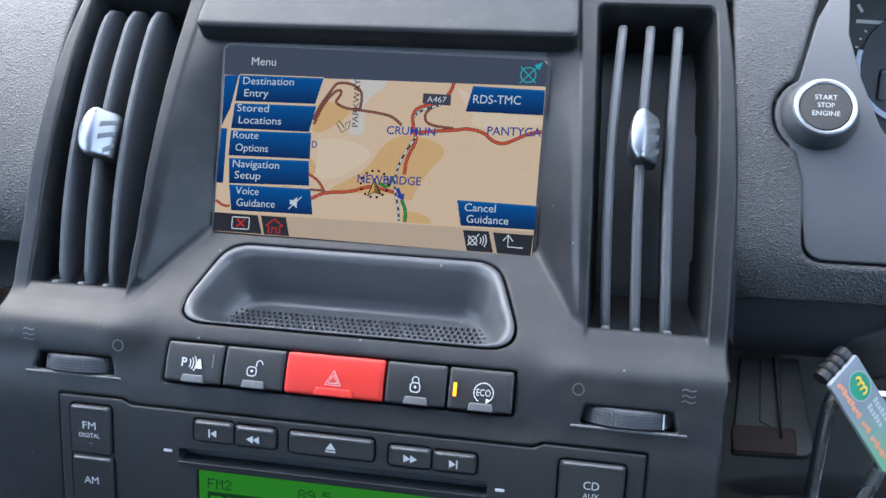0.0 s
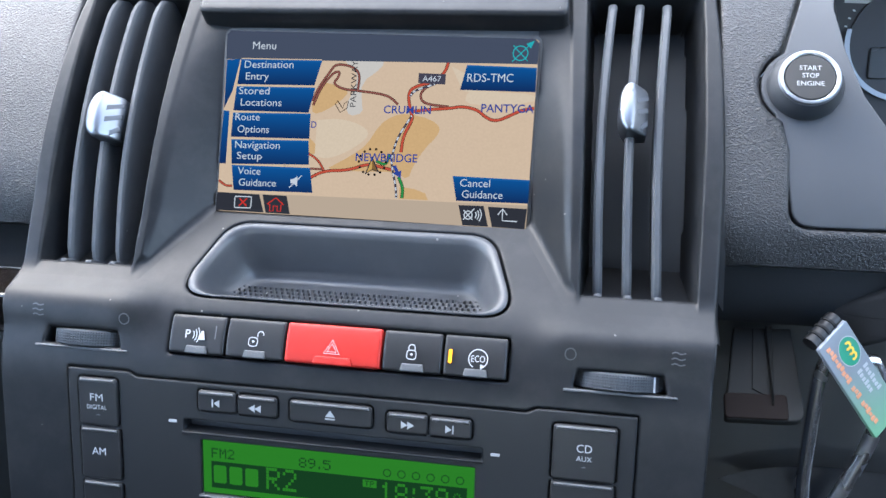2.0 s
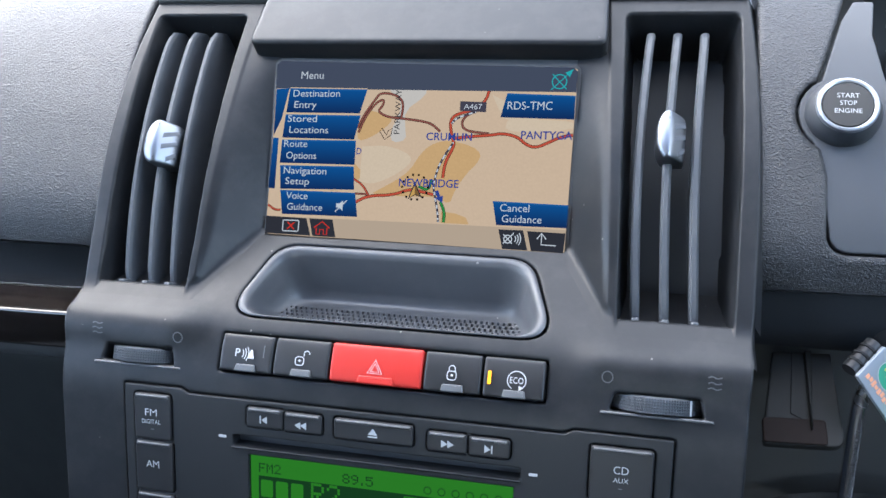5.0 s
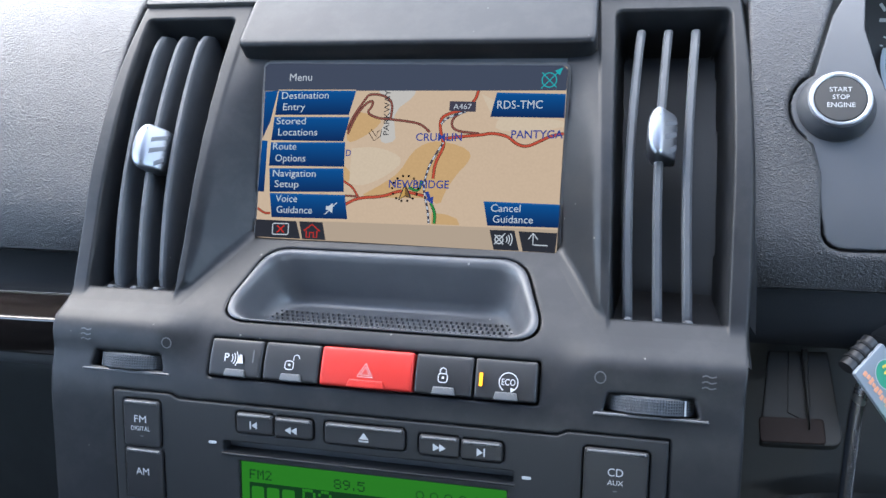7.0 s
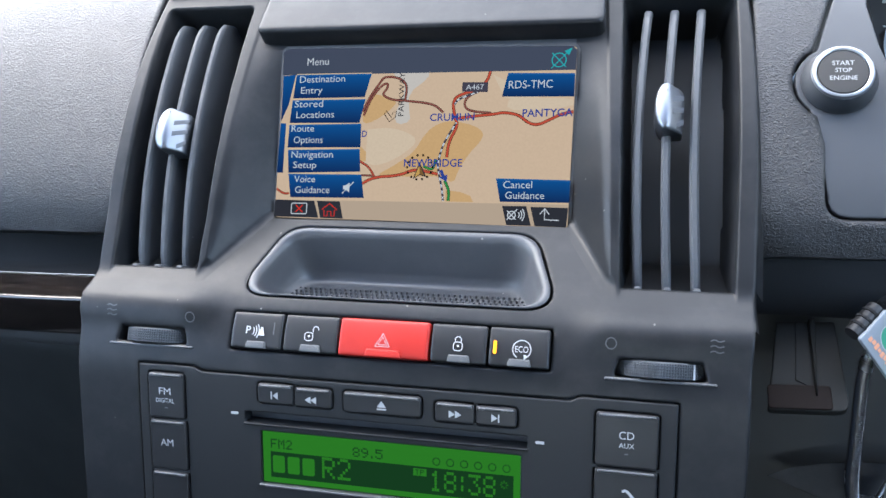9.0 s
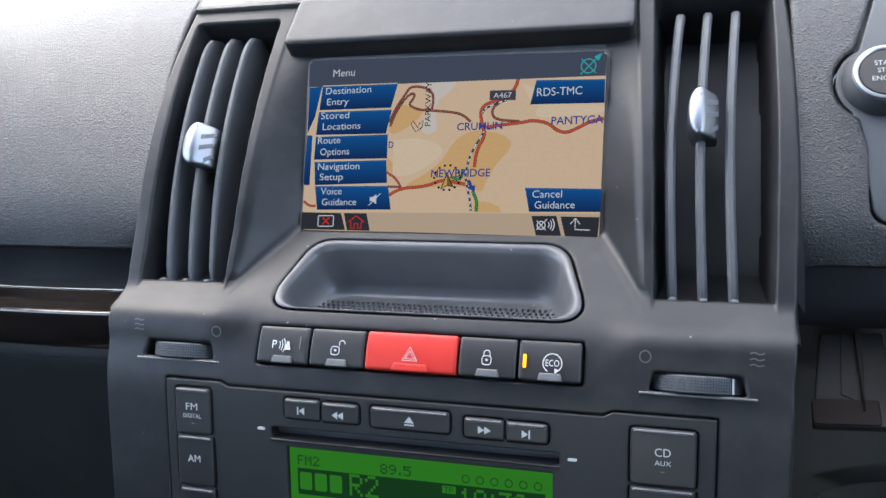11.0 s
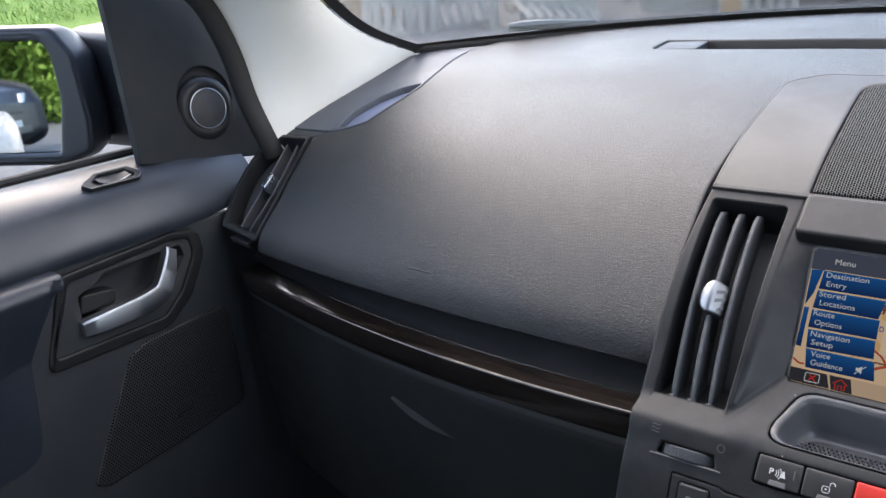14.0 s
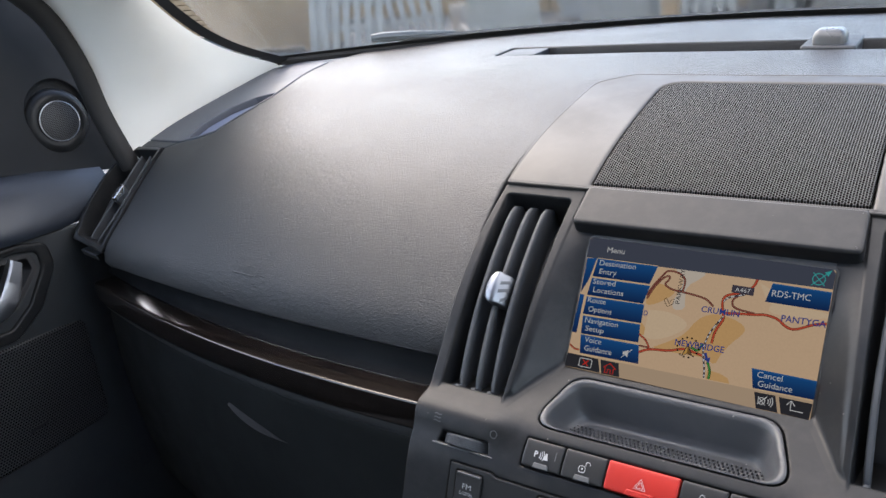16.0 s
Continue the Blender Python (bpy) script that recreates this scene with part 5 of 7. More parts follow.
ribbon([(0.040, 1.0440), (0.0375, 1.0420), (0.036, 1.030), (0.035, 0.96), (0.046, 0.86), (0.06, 0.80)], -0.705, -0.158, name="lid", material=grained("glovebox_plastic", (0.0105, 0.0122, 0.0128), 0.62, 1500, 0.2, 0.0003, 0.1, spec=0.2), parent=glovebox)
bm = sheet(lambda a, b: low(-0.420 + 0.074 * a + 0.010 * a * b, 0.0350 - 0.0050 * math.sin(math.pi * min(1, 0.15 + 0.85 * a)) * b, 1.0130 - 0.016 * a - 0.0048 * b * math.sin(math.pi * min(1, 0.12 + 0.82 * a))), 14, 6, 0.002)
part("handle", bm, grained("handle_plastic", (0.0085, 0.0095, 0.0105), 0.6, 1500, 0.1, spec=0.2), glovebox, "black plastic pull handle")
part("lower_wall", sheet(lambda a, b: Vector((-0.80 + a * 1.8, 0.10 + 0.25 * (1 - b) + 0.05, 0.35 + b * 0.72)), 6, 6, 0.005), BLACK, dashboard)
# moulded airbag word
s = PAD.s_z(1.1330)
part("airbag_mark", slab(rrect(-0.396, s - 0.0030, -0.368, s - 0.0018, 0.0005), dash, -0.001, 0.0008, 0.0004), HIDE, dashboard)
lettering("AIRBAG", -0.393, s, 0.021, 0.0042, dash, HIDE, dashboard, 0.0007, bold=0.006, name="airbag_word")

# ---- passenger's side vent ----
side_vent = thing("air_vent", "slim outer dashboard air vent with a silver tab", "air vent", dash(-0.645, PAD.s_z(1.12)), "air vents")
b0 = 0.030
surround = rounded([(-0.690, 0.033), (-0.6195, 0.0295), (-0.6135, 0.062), (-0.6180, 0.118), (-0.6245, 0.1500), (-0.683, 0.1440), (-0.708, 0.118), (-0.705, 0.078)], [0.004, 0.003, 0.2, 0.2, 0.002, 0.012, 0.2, 0.2], 5)
mouth = rounded([(-0.683, 0.0385), (-0.6225, 0.0360), (-0.6185, 0.062), (-0.6225, 0.117), (-0.6290, 0.1450), (-0.678, 0.1400), (-0.7020, 0.115), (-0.6990, 0.078)], [0.003, 0.003, 0.2, 0.2, 0.002, 0.008, 0.2, 0.2], 5)
part("surround", slab(surround, dash, -0.026, 0.0022, 0.0014, holes=[mouth], res=0.012), SATIN, side_vent)
part("duct", slab(grown(mouth, 0.001), dash, -0.030, -0.024, res=0.02), DUCT, side_vent)
for line in ([(-0.6590, 0.0390), (-0.6565, 0.062), (-0.6555, 0.084), (-0.6585, 0.110), (-0.6640, 0.1370)], [(-0.6410, 0.0370), (-0.6345, 0.062), (-0.6325, 0.090), (-0.6365, 0.115), (-0.6445, 0.1395)]):
    bm = bmesh.new()
    cut = []
    for x, s in eased(line, 2):
        cut.append([bm.verts.new(dash(x + du, s, h)) for du, h in ((-0.0012, -0.022), (-0.0012, -0.0042), (-0.0004, -0.0030), (0.0004, -0.0030), (0.0012, -0.0042), (0.0012, -0.022))])
    for a, b in zip(cut, cut[1:]):
        bridge(bm, b, a)
    bm.faces.new(cut[0][::-1])
    bm.faces.new(cut[-1])
    part("slat", bm, SLAT, side_vent)
part("knob", slab(rounded([(-0.6530, 0.0815), (-0.6430, 0.0812), (-0.6415, 0.0985), (-0.6520, 0.0980)], 0.0025), dash, -0.010, 0.0050, 0.0022), CHROME, side_vent, "bright silver knob")
part("vent_cap", slab([(-0.700, 0.1440), (-0.6240, 0.1518), (-0.6030, s_dash(-0.6010, 0.2040)), (-0.693, s_dash(-0.692, 0.2215)), (-0.705, 0.160)], dash, -0.008, -0.0004, 0.0008, res=0.012), SOFT, dashboard)
part("lower_notch", slab(rrect(-0.678, b0 - 0.018, -0.640, b0 - 0.007, 0.001), dash, -0.012, -0.002, 0.001), BLACK, dashboard)
part("end_cap", sheet(lambda a, b: Vector((-0.690, 0.115 + a * 0.36, 0.80 + b * 0.29)), 4, 4, 0.004), SOFT, dashboard)

# ---- driver's side ----
driver = thing("driver_panel", "dark plastic dash panel that holds the start button", "dash panel", dash(0.21, PAD.s_z(1.12)))
panel_line = [(a + 0.0009, b + 0.0009) for a, b in corner[::-1]] + [ (0.330, PAD.s_z(1.1215)), (0.330, C_S - 0.022), (0.2300, C_S - 0.022), (0.2190, C_S - 0.004), (0.2120, C_S + 0.018), (0.2080, C_S + 0.040), (0.2100, s_top), (0.2010, s_top)]
panel_line += [(0.1950, C_S + 0.048), (0.1895, C_S + 0.0285)] + [(C_X + 0.0182 * math.cos(radians(a)), C_S + 0.0182 * math.sin(radians(a))) for a in range(117, 243, 14)]
PANEL = grained("driver_panel_plastic", (0.026, 0.029, 0.034), 0.5, 2200, 0.12, 0.0001, 0.06)
part("panel", slab(rounded(panel_line, 0.0015, 2), dash, -0.010, -0.0012, 0.0008, res=0.012), PANEL, driver)
rows = eased([(0.064, 1.108), (0.058, 1.100), (0.055, 1.088), (0.056, 1.075), (0.062, 1.0640), (0.082, 1.0590)], 2)
part("knee_pad", sheet(lambda a, b: Vector((0.1592 + 0.28 * a, *rows[round(b * (len(rows) - 1))])), 12, len(rows) - 1, 0.003), grained("knee_roll", (0.013, 0.0145, 0.0165), 0.75, 1500, 0.3, 0.0003, 0.1, spec=0.15), driver, "black leather-grained lower roll", sharp=60)
S0 = dash(C_X, C_S)
S_N = (dash(C_X, C_S, 0.01) - S0).normalized()
S_V = Vector((0, -S_N.z, S_N.y)) * -1
START = flat(S0, (1, 0, 0), S_V if S_V.z > 0 else -S_V)
start = thing("start_button", "round black engine start button in a satin silver ring", "start button", S0)
part("collar", turned([(0.0158, -0.004), (0.0158, 0.0005), (0.0150, 0.0020), (0.0132, 0.0062), (0.0128, 0.0066)], START, 48), SOFT, start)
part("ring", turned([(0.0130, 0.0040), (0.0129, 0.0068), (0.0123, 0.0078), (0.0115, 0.0080), (0.0107, 0.0074), (0.0104, 0.0060)], START, 56), SILVER, start, "satin silver ring")
part("cap", turned([(0.0105, 0.004), (0.0105, 0.0070), (0.0100, 0.0076), (0.0070, 0.0078)], START, 48), grained("start_cap", (0.022, 0.0215, 0.021), 0.6, 2000, 0.1, 0.0001, 0.08, spec=0.3), start)
for word, w, v in (("START", 0.0089, 0.0030), ("STOP", 0.0067, -0.0005), ("ENGINE", 0.0110, -0.0042)):
    lettering(word, -w / 2, v, w, 0.0021, START, grained("button_print", (0.27, 0.275, 0.28), 0.5, 900, 0, 0, 0.03), start, 0.0080, bold=0.003)

cluster = thing("instrument_cluster", "dark instrument dial with white figures behind the panel", "instrument dial", (0.27, 0.20, 1.10))
DIAL = facing(0.198, 1.158, 22, 0.232)
lowdial = grained("dial_inner", (0.016, 0.017, 0.021), 0.4, 900, 0.1)
part("dial_face", slab(rrect(-0.03, -0.075, 0.16, 0.07, 0.01), DIAL, -0.004, 0.0), grained("dial_dark", (0.010, 0.011, 0.014), 0.5, 900, 0), cluster)
part("dial_well", sheet(lambda a, b: DIAL(-0.036 + 0.2 * a, 0.08, 0.0).lerp(dash(0.200 + 0.2 * a, s_top + 0.02, -0.004), b), 6, 4), BLACK, cluster)
part("well_side", sheet(lambda a, b: DIAL(-0.034, -0.09 + 0.17 * a, 0.0).lerp(dash(0.2105 + 0.006 * (1 - a), C_S - 0.03 + a * 0.085, -0.008), b), 6, 4), BLACK, cluster)
for n, u, v in (("0", 0.0060, 0.0005), ("1", 0.0030, 0.0240)):
    lettering(n, u, v, 0.0032 if n == "0" else 0.0016, 0.0046, DIAL, PRINT, cluster, 0.0006, turn=35, bold=0.004, name="figure")
part("dial_tick", stroke(bmesh.new(), [(0.0012, 0.0198), (0.030, 0.0188)], 0.0018, DIAL, 0.0006), PRINT, cluster)
part("dial_disc", slab(disc(0.034, -0.001, 0.0285, 48), DIAL, 0.0, 0.0012), lowdial, cluster)
part("dial_ring", stroke(bmesh.new(), arc(0.034, -0.001, 0.0297, 168, 300, 40), 0.0026, DIAL, 0.0022), SILVER, cluster, "silver ring")
for a in (150, 158, 166):
    c, s = math.cos(radians(a)), math.sin(radians(a))
    part("dial_tick", stroke(bmesh.new(), [(0.034 + 0.0310 * c, -0.001 + 0.0310 * s), (0.034 + 0.0325 * c, -0.001 + 0.0325 * s)], 0.0008, DIAL, 0.0006), PRINT, cluster)
part("dial_window", slab(rrect(0.0160, -0.0205, 0.056, -0.0040, 0.002), DIAL, 0.001, 0.0026, 0.0006), grained("gauge_box", (0.030, 0.034, 0.036), 0.3, 900, 0.1), cluster)

# recess under the driver's dash, with the key, its tag and clip
knee = thing("knee_panel", "dark plastic recess with a rib below the driver's dash", "dash panel", (0.22, 0.06, 0.95))
BROWN = grained("recess_plastic", (0.0090, 0.0052, 0.0040), 0.6, 1500, 0.2, spec=0.10)
RECESS = grained("recess_dark", (0.0125, 0.0128, 0.0118), 0.6, 1500, 0.2, spec=0.18)
KN = facing(0.085, 1.070, 12, 0.0)
part("wall", slab(rect(0.15, -0.16, 0.60, 0.035), KN, -0.006, -0.002), grained("knee_plastic", (0.034, 0.034, 0.031), 0.6, 1500, 0.1), knee)
LEDGE_AT = flat((0.1695, 0.0200, 1.0430), (1, 0, 0.06), Vector((0, 0.042, 0.017)).normalized())
part("ledge", slab(rounded([(0.0, 0.0), (0.034, 0.0), (0.032, 0.0470), (0.0065, 0.0470)], [0.002, 0.006, 0.001, 0.001]), LEDGE_AT, -0.004, 0.0, 0.0007, res=0.01), RECESS, knee)
part("ledge_strip", slab([(0.0125, 0.0150), (0.0195, 0.0110), (0.0200, 0.0465), (0.0150, 0.0465)], LEDGE_AT, -0.001, 0.0006, 0.0003), RECESS, knee)
part("rib", slab([(0.0203, 0.0070), (0.0210, 0.0070), (0.0232, 0.0468), (0.0204, 0.0468)], LEDGE_AT, -0.001, 0.0026, 0.0006), RECESS, knee)
part("ledge_foot", slab(rrect(0.0004, 0.0004, 0.0270, 0.0125, 0.002), LEDGE_AT, -0.002, 0.0007, 0.0005), BROWN, knee, "brown plastic foot of the ledge")
part("shelf", slab(rounded([(0.160, -0.004), (0.40, -0.004), (0.40, 0.075), (0.175, 0.070)], 0.006), flat((0, 0.02, 0.945), (1, 0, 0), (0, 1, -0.05)), -0.004, 0.0, 0.0015), BLACK, knee)
LEVER = flat((0.1823, 0.0500, 0.9746), Vector((0.971, 0.0, 0.200)).normalized(), Vector((-0.05, 0.55, 0.83)).normalized())
lever = thing("lever", "dark curved plastic lever under the dash", "lever", (0.21, 0.03, 0.975))
part("blade", slab(eased([(0.0, 0.0), (0.008, 0.0022), (0.020, 0.0036), (0.034, 0.0040), (0.060, 0.0015), (0.085, -0.004)], 2) + [(0.085, -0.030), (0.040, -0.020), (0.014, -0.007)], LEVER, -0.0030, 0.0, 0.0008), SATIN, lever)
part("stalk", slab([(0.045, -0.022), (0.075, -0.022), (0.075, -0.006), (0.045, -0.006)], LEVER, -0.040, -0.002, 0.001), BLACK, lever)

FOBBLACK = grained("fob_rubber", (0.012, 0.0125, 0.0135), 0.8, 1200, 0.4, 0.0003, 0.2, spec=0.15)
key = thing("car_key", "black car key pushed into the dash slot", "car key", (0.222, 0.045, 1.075))
KEY = flat((0.2290, 0.050, 1.0760), Vector((0.80, -0.20, 0.56)).normalized(), Vector((-0.45, 0.40, 0.80)).normalized())
part("fob", slab(rrect(-0.012, -0.008, 0.024, 0.014, 0.006), KEY, -0.014, 0.002, 0.003, base=True), FOBBLACK, key)
E_U = Vector((0.58, -0.06, -0.80)).normalized()
E_V = Vector((0.52, 0.62, 0.48))
E_V = (E_V - E_U * E_V.dot(E_U)).normalized()
TAG = flat((0.2035, 0.0290, 1.0775), E_U, E_V)
SLEEVE = [TAG(-0.0008, 0.0015 + 0.0042 * k, -0.0048) for k in range(5)]
part("sleeve", tube(bmesh.new(), SLEEVE, 0.0036, 16), BUTTON, key)
for k in range(1, 4):
    part("ridge", tube(bmesh.new(), [SLEEVE[k] - 0.0006 * E_V, SLEEVE[k] + 0.0006 * E_V], 0.0041, 16), FOBBLACK, key)
clip = thing("carabiner", "polished metal snap clip hanging from the key", "carabiner", (0.213, 0.03, 1.0))
path = eased([(0.2245, 0.0450, 1.0625), (0.2185, 0.0462, 1.0625), (0.2140, 0.0462, 1.0580), (0.2126, 0.0450, 1.050), (0.2124, 0.0405, 1.032), (0.2127, 0.0360, 1.012), (0.2132, 0.0325, 0.994), (0.2150, 0.0300, 0.981),
              (0.2200, 0.0290, 0.9765), (0.2265, 0.0295, 0.981), (0.2310, 0.0320, 0.995), (0.2390, 0.0375, 1.020), (0.2410, 0.0430, 1.048), (0.2340, 0.0455, 1.061)], 3)
part("bar", tube(bmesh.new(), path, 0.0033, 14, closed=True), CHROME, clip)
CLIPF = flat((0.2131, 0.0392, 1.0385), Vector((0.006, -0.235, -0.972)).normalized(), Vector((0.97, -0.2, 0.02)).normalized())
lettering("NOT FOR CLIMBING", 0.0, -0.0012, 0.036, 0.0020, CLIPF, GREY_PRINT, clip, 0.0006)
for k in range(4):
    part("split_ring", tube(bmesh.new(), [Vector((0.2185 + 0.0014 * k, 0.030, 0.9755)) + 0.009 * Vector((0.3 * math.cos(a), math.cos(a) * 0.6, math.sin(a))) for a in np.linspace(0, 2 * math.pi, 24)[:-1]], 0.0009, 6, closed=True), CHROME, clip)
tag = thing("key_tag", "silver and green dealer tag with a green oval badge", "key tag", (0.225, 0.02, 1.05))
TAGM, tt, tb, _ = nodes_of("tag_print")
grad = tt.nodes.new("ShaderNodeSeparateXYZ")
link(tt, coords(tt), grad.inputs[0])
link(tt, mixed(tt, span(tt, grad.outputs[2], 0, 1, 1.03, 1.066), lin(104, 158, 118), lin(118, 124, 130)), tb.inputs["Base Color"])
tb.inputs["Roughness"].default_value = 0.3
part("card", slab(rrect(0.0, 0.0, 0.054, 0.0190, 0.0012), TAG, -0.0012, 0.0004, 0.0004, base=True), TAGM, tag)
part("badge", slab(disc(0.0120, 0.0122, 0.0070, 32, 0.78), TAG, 0.0003, 0.0006), grained("badge_green", (0.02, 0.21, 0.12), 0.35, 900, 0), tag, "green oval badge")
part("badge_rim", stroke(bmesh.new(), disc(0.0120, 0.0122, 0.0072, 32, 0.78), 0.0004, TAG, 0.0007, True), PRINT, tag)
YEL, ORA = grained("badge_yellow", (0.75, 0.48, 0.05), 0.4, 900, 0), grained("tag_orange", (0.60, 0.25, 0.13), 0.4, 900, 0)
for k in range(3):
    part("badge_mark", stroke(bmesh.new(), arc(0.0092 + 0.0028 * k, 0.0126, 0.0015, 200, -60, 10), 0.0011, TAG, 0.0009), YEL, tag)
x = 0.0030
for n in (9, 3, 6):
    # a line of small orange print in three words
    for k in range(n):
        part("print_bar", slab(rect(x + 0.0023 * k, 0.0030 + 0.0006 * (k % 2), x + 0.0017 + 0.0023 * k, 0.0051 + 0.0004 * (k % 3)), TAG, 0.0003, 0.0006), ORA, tag)
    x += 0.0023 * n + 0.0022
for r, n in ((0, 7), (1, 6)):
    for k in range(n):
        part("print_bar", slab(rect(0.0225 + 0.0022 * k, 0.0138 - 0.0040 * r, 0.0239 + 0.0022 * k, 0.0158 - 0.0040 * r + 0.0007 * (k % 3 == 0)), TAG, 0.0003, 0.0006), PRINT, tag)

# ---- pillar, windscreen and door ----
def along(pts, f):
    k = f * (len(pts) - 1)
    i = min(int(k), len(pts) - 2)
    return Vector(pts[i]).lerp(Vector(pts[i + 1]), k - i)


GLASS_EDGE = eased([(-0.650, 0.455, 1.232), (-0.623, 0.401, 1.252), (-0.613, 0.325, 1.276), (-0.608, 0.270, 1.301), (-0.604, 0.230, 1.329), (-0.597, 0.190, 1.363), (-0.575, 0.05, 1.455), (-0.545, -0.20, 1.580)], 2)
SEAL_EDGE = eased([(-0.680, 0.205, 1.170), (-0.684, 0.197, 1.198), (-0.695, 0.190, 1.240), (-0.695, 0.182, 1.288), (-0.693, 0.158, 1.345), (-0.692, 0.131, 1.373), (-0.690, 0.02, 1.47), (-0.655, -0.22, 1.600)], 2)
pillar = thing("windscreen_pillar", "pale grey fabric-covered windscreen pillar trim", "car pillar", (-0.66, 0.3, 1.2), kind="structure")


def pillar_skin(a, b):
    p, q = along(GLASS_EDGE, a), along(SEAL_EDGE, a)
    m = p.lerp(q, b)
    return m + Vector((0.034, -0.020, 0.014)) * math.sin(math.pi * b) * (0.6 + 0.4 * a)


part("trim", sheet(pillar_skin, 40, 14, 0.003), CLOTH, pillar, sharp=80)
part("seal", tube(bmesh.new(), [along(SEAL_EDGE, k / 40) + Vector((-0.010, -0.006, -0.002)) for k in range(41)], 0.0125, 12), SEAL, pillar, "black rubber door seal")

windscreen = thing("windscreen", "clear curved windscreen with a black painted edge", "windscreen", (0, 0.66, 1.26), kind="structure")


def pane(a, b, lift=0.0):
    x = -0.66 + 1.32 * a
    foot = Vector((x, glass_foot(x) + 0.004, 1.2575 + 0.004 * (1 - (x / 0.62) ** 2)))
    head = Vector((0.86 * x, -0.16 - 0.30 * (x / 0.66) ** 2 * 0.4, 1.585))
    p = foot.lerp(head, b)
    return p + Vector((0, 0.05, 0.045)) * math.sin(math.pi * b) + Vector((0, 0, lift))


ob = part("pane", sheet(pane, 40, 16), GLASS, windscreen, sharp=80)
ob.visible_shadow = False
part("black_edge", sheet(lambda a, b: pane(a, 0.002 + b * (0.024 - 0.010 * (2 * a - 1) ** 2), -0.003), 60, 3), SEAL, windscreen, "black painted glass edge", sharp=80)
part("side_edge", sheet(lambda a, b: along(GLASS_EDGE, a) + Vector((0.003 + 0.010 * b, 0.004 * b, 0.006 * b + 0.001)), 50, 2), SEAL, windscreen, "black painted glass edge", sharp=80)
part("foot_seal", tube(bmesh.new(), [Vector((x, glass_foot(x) - 0.001, 1.2555 + 0.004 * (1 - (x / 0.62) ** 2))) for x in np.linspace(-0.64, 0.64, 60)], 0.0045, 8), SEAL, windscreen)

wiper = thing("wiper", "grey wiper arm parked at the foot of the windscreen", "windscreen wiper", pane(0.3, 0.06, 0.02))
W = [pane(0.5 + x / 1.32, 0.006, 0.004) for x in np.linspace(-0.50, 0.42, 14)]
A = [pane(0.5 + x / 1.32, b, 0.010) for x, b in ((-0.530, 0.009), (-0.49, 0.007), (-0.44, 0.001))]
part("blade", tube(bmesh.new(), W, 0.004, 6), BLACK, wiper)
part("arm", tube(bmesh.new(), [along(A, k / 6) for k in range(7)], [0.005, 0.0068, 0.0066, 0.006, 0.005, 0.0035, 0.0025], 8), grained("wiper_grey", (0.050, 0.064, 0.070), 0.45, 900, 0.1), wiper, "grey moulded arm cover")

door = thing("passenger_door", "dark grey moulded passenger door with a silver inner handle", "car door", (-0.72, -0.3, 0.5))
SLOPE = -0.055
pad_rows = eased([(-0.805, 1.178), (-0.802, 1.191), (-0.790, 1.1955), (-0.760, 1.194), (-0.728, 1.181), (-0.708, 1.152), (-0.7025, 1.136), (-0.7060, 1.1275)], 2)
part("upper_pad", sheet(lambda a, b: Vector((pad_rows[round(b * (len(pad_rows) - 1))][0] + 0.012 * a * a - 0.026 * step(a, 0.90, 1.0), -1.1 + 1.29 * a, pad_rows[round(b * (len(pad_rows) - 1))][1] + SLOPE * (-1.1 + 1.29 * a) * 0.9)), 30, len(pad_rows) - 1, 0.003), PADDED, door, sharp=60)
DOOR = flat((-0.705, 0, 0), (0, 1, 0), (0, 0, 1))
bowl = rounded([(-0.070, 1.060), (0.002, 1.052), (0.030, 1.060), (0.059, 1.090), (0.056, 1.104), (-0.036, 1.108), (-0.046, 1.100), (-0.068, 1.096)], 0.006, 4)
body = [(-1.1, 0.45), (0.50, 0.45), (0.50, 1.1015), (-1.1, 1.1810)]
part("lower_panel", slab(body, DOOR, -0.004, 0.0012, 0.0022, holes=[grown(bowl, 0.004)], res=0.03), DOORLOW, door)
ring_out = rounded([(-0.112, 1.038), (0.018, 1.027), (0.052, 1.050), (0.0765, 1.088), (0.0745, 1.111), (0.046, 1.118), (-0.081, 1.119)], [0.004, 0.016, 0.02, 0.02, 0.010, 0.012, 0.006], 6)
ring_in = rounded([(-0.1045, 1.046), (0.018, 1.036), (0.044, 1.055), (0.0675, 1.089), (0.0665, 1.107), (0.044, 1.112), (-0.0735, 1.112)], [0.003, 0.012, 0.016, 0.016, 0.008, 0.010, 0.006], 6)
part("handle_surround", slab([(u + 0.002, v - 0.001) for u, v in grown(ring_out, 0.0055)], DOOR, -0.002, 0.0045, 0.003, holes=[grown(ring_in, 0.001)], res=0.02), SATIN, door)
part("handle_plate", slab(ring_in, DOOR, -0.002, 0.0010, 0.001, holes=[bowl], res=0.02), leathered("plate_weave", (0.018, 0.018, 0.02), 0.55, 900, 0.4, 0.0003), door)
bm = bmesh.new()
loops = [[bm.verts.new(DOOR(-0.004 + (u + 0.004) * k, 1.081 + (v - 1.081) * k, h)) for u, v in bowl] for k, h in ((1, 0.0), (0.98, -0.006), (0.94, -0.018), (0.86, -0.026), (0.7, -0.030), (0.3, -0.031))]
for a, b in zip(loops, loops[1:]):
    bridge(bm, a, b, True)
bm.faces.new(loops[-1])
part("handle_bowl", bm, DEEP, door, sharp=70)
lever = bmesh.new()
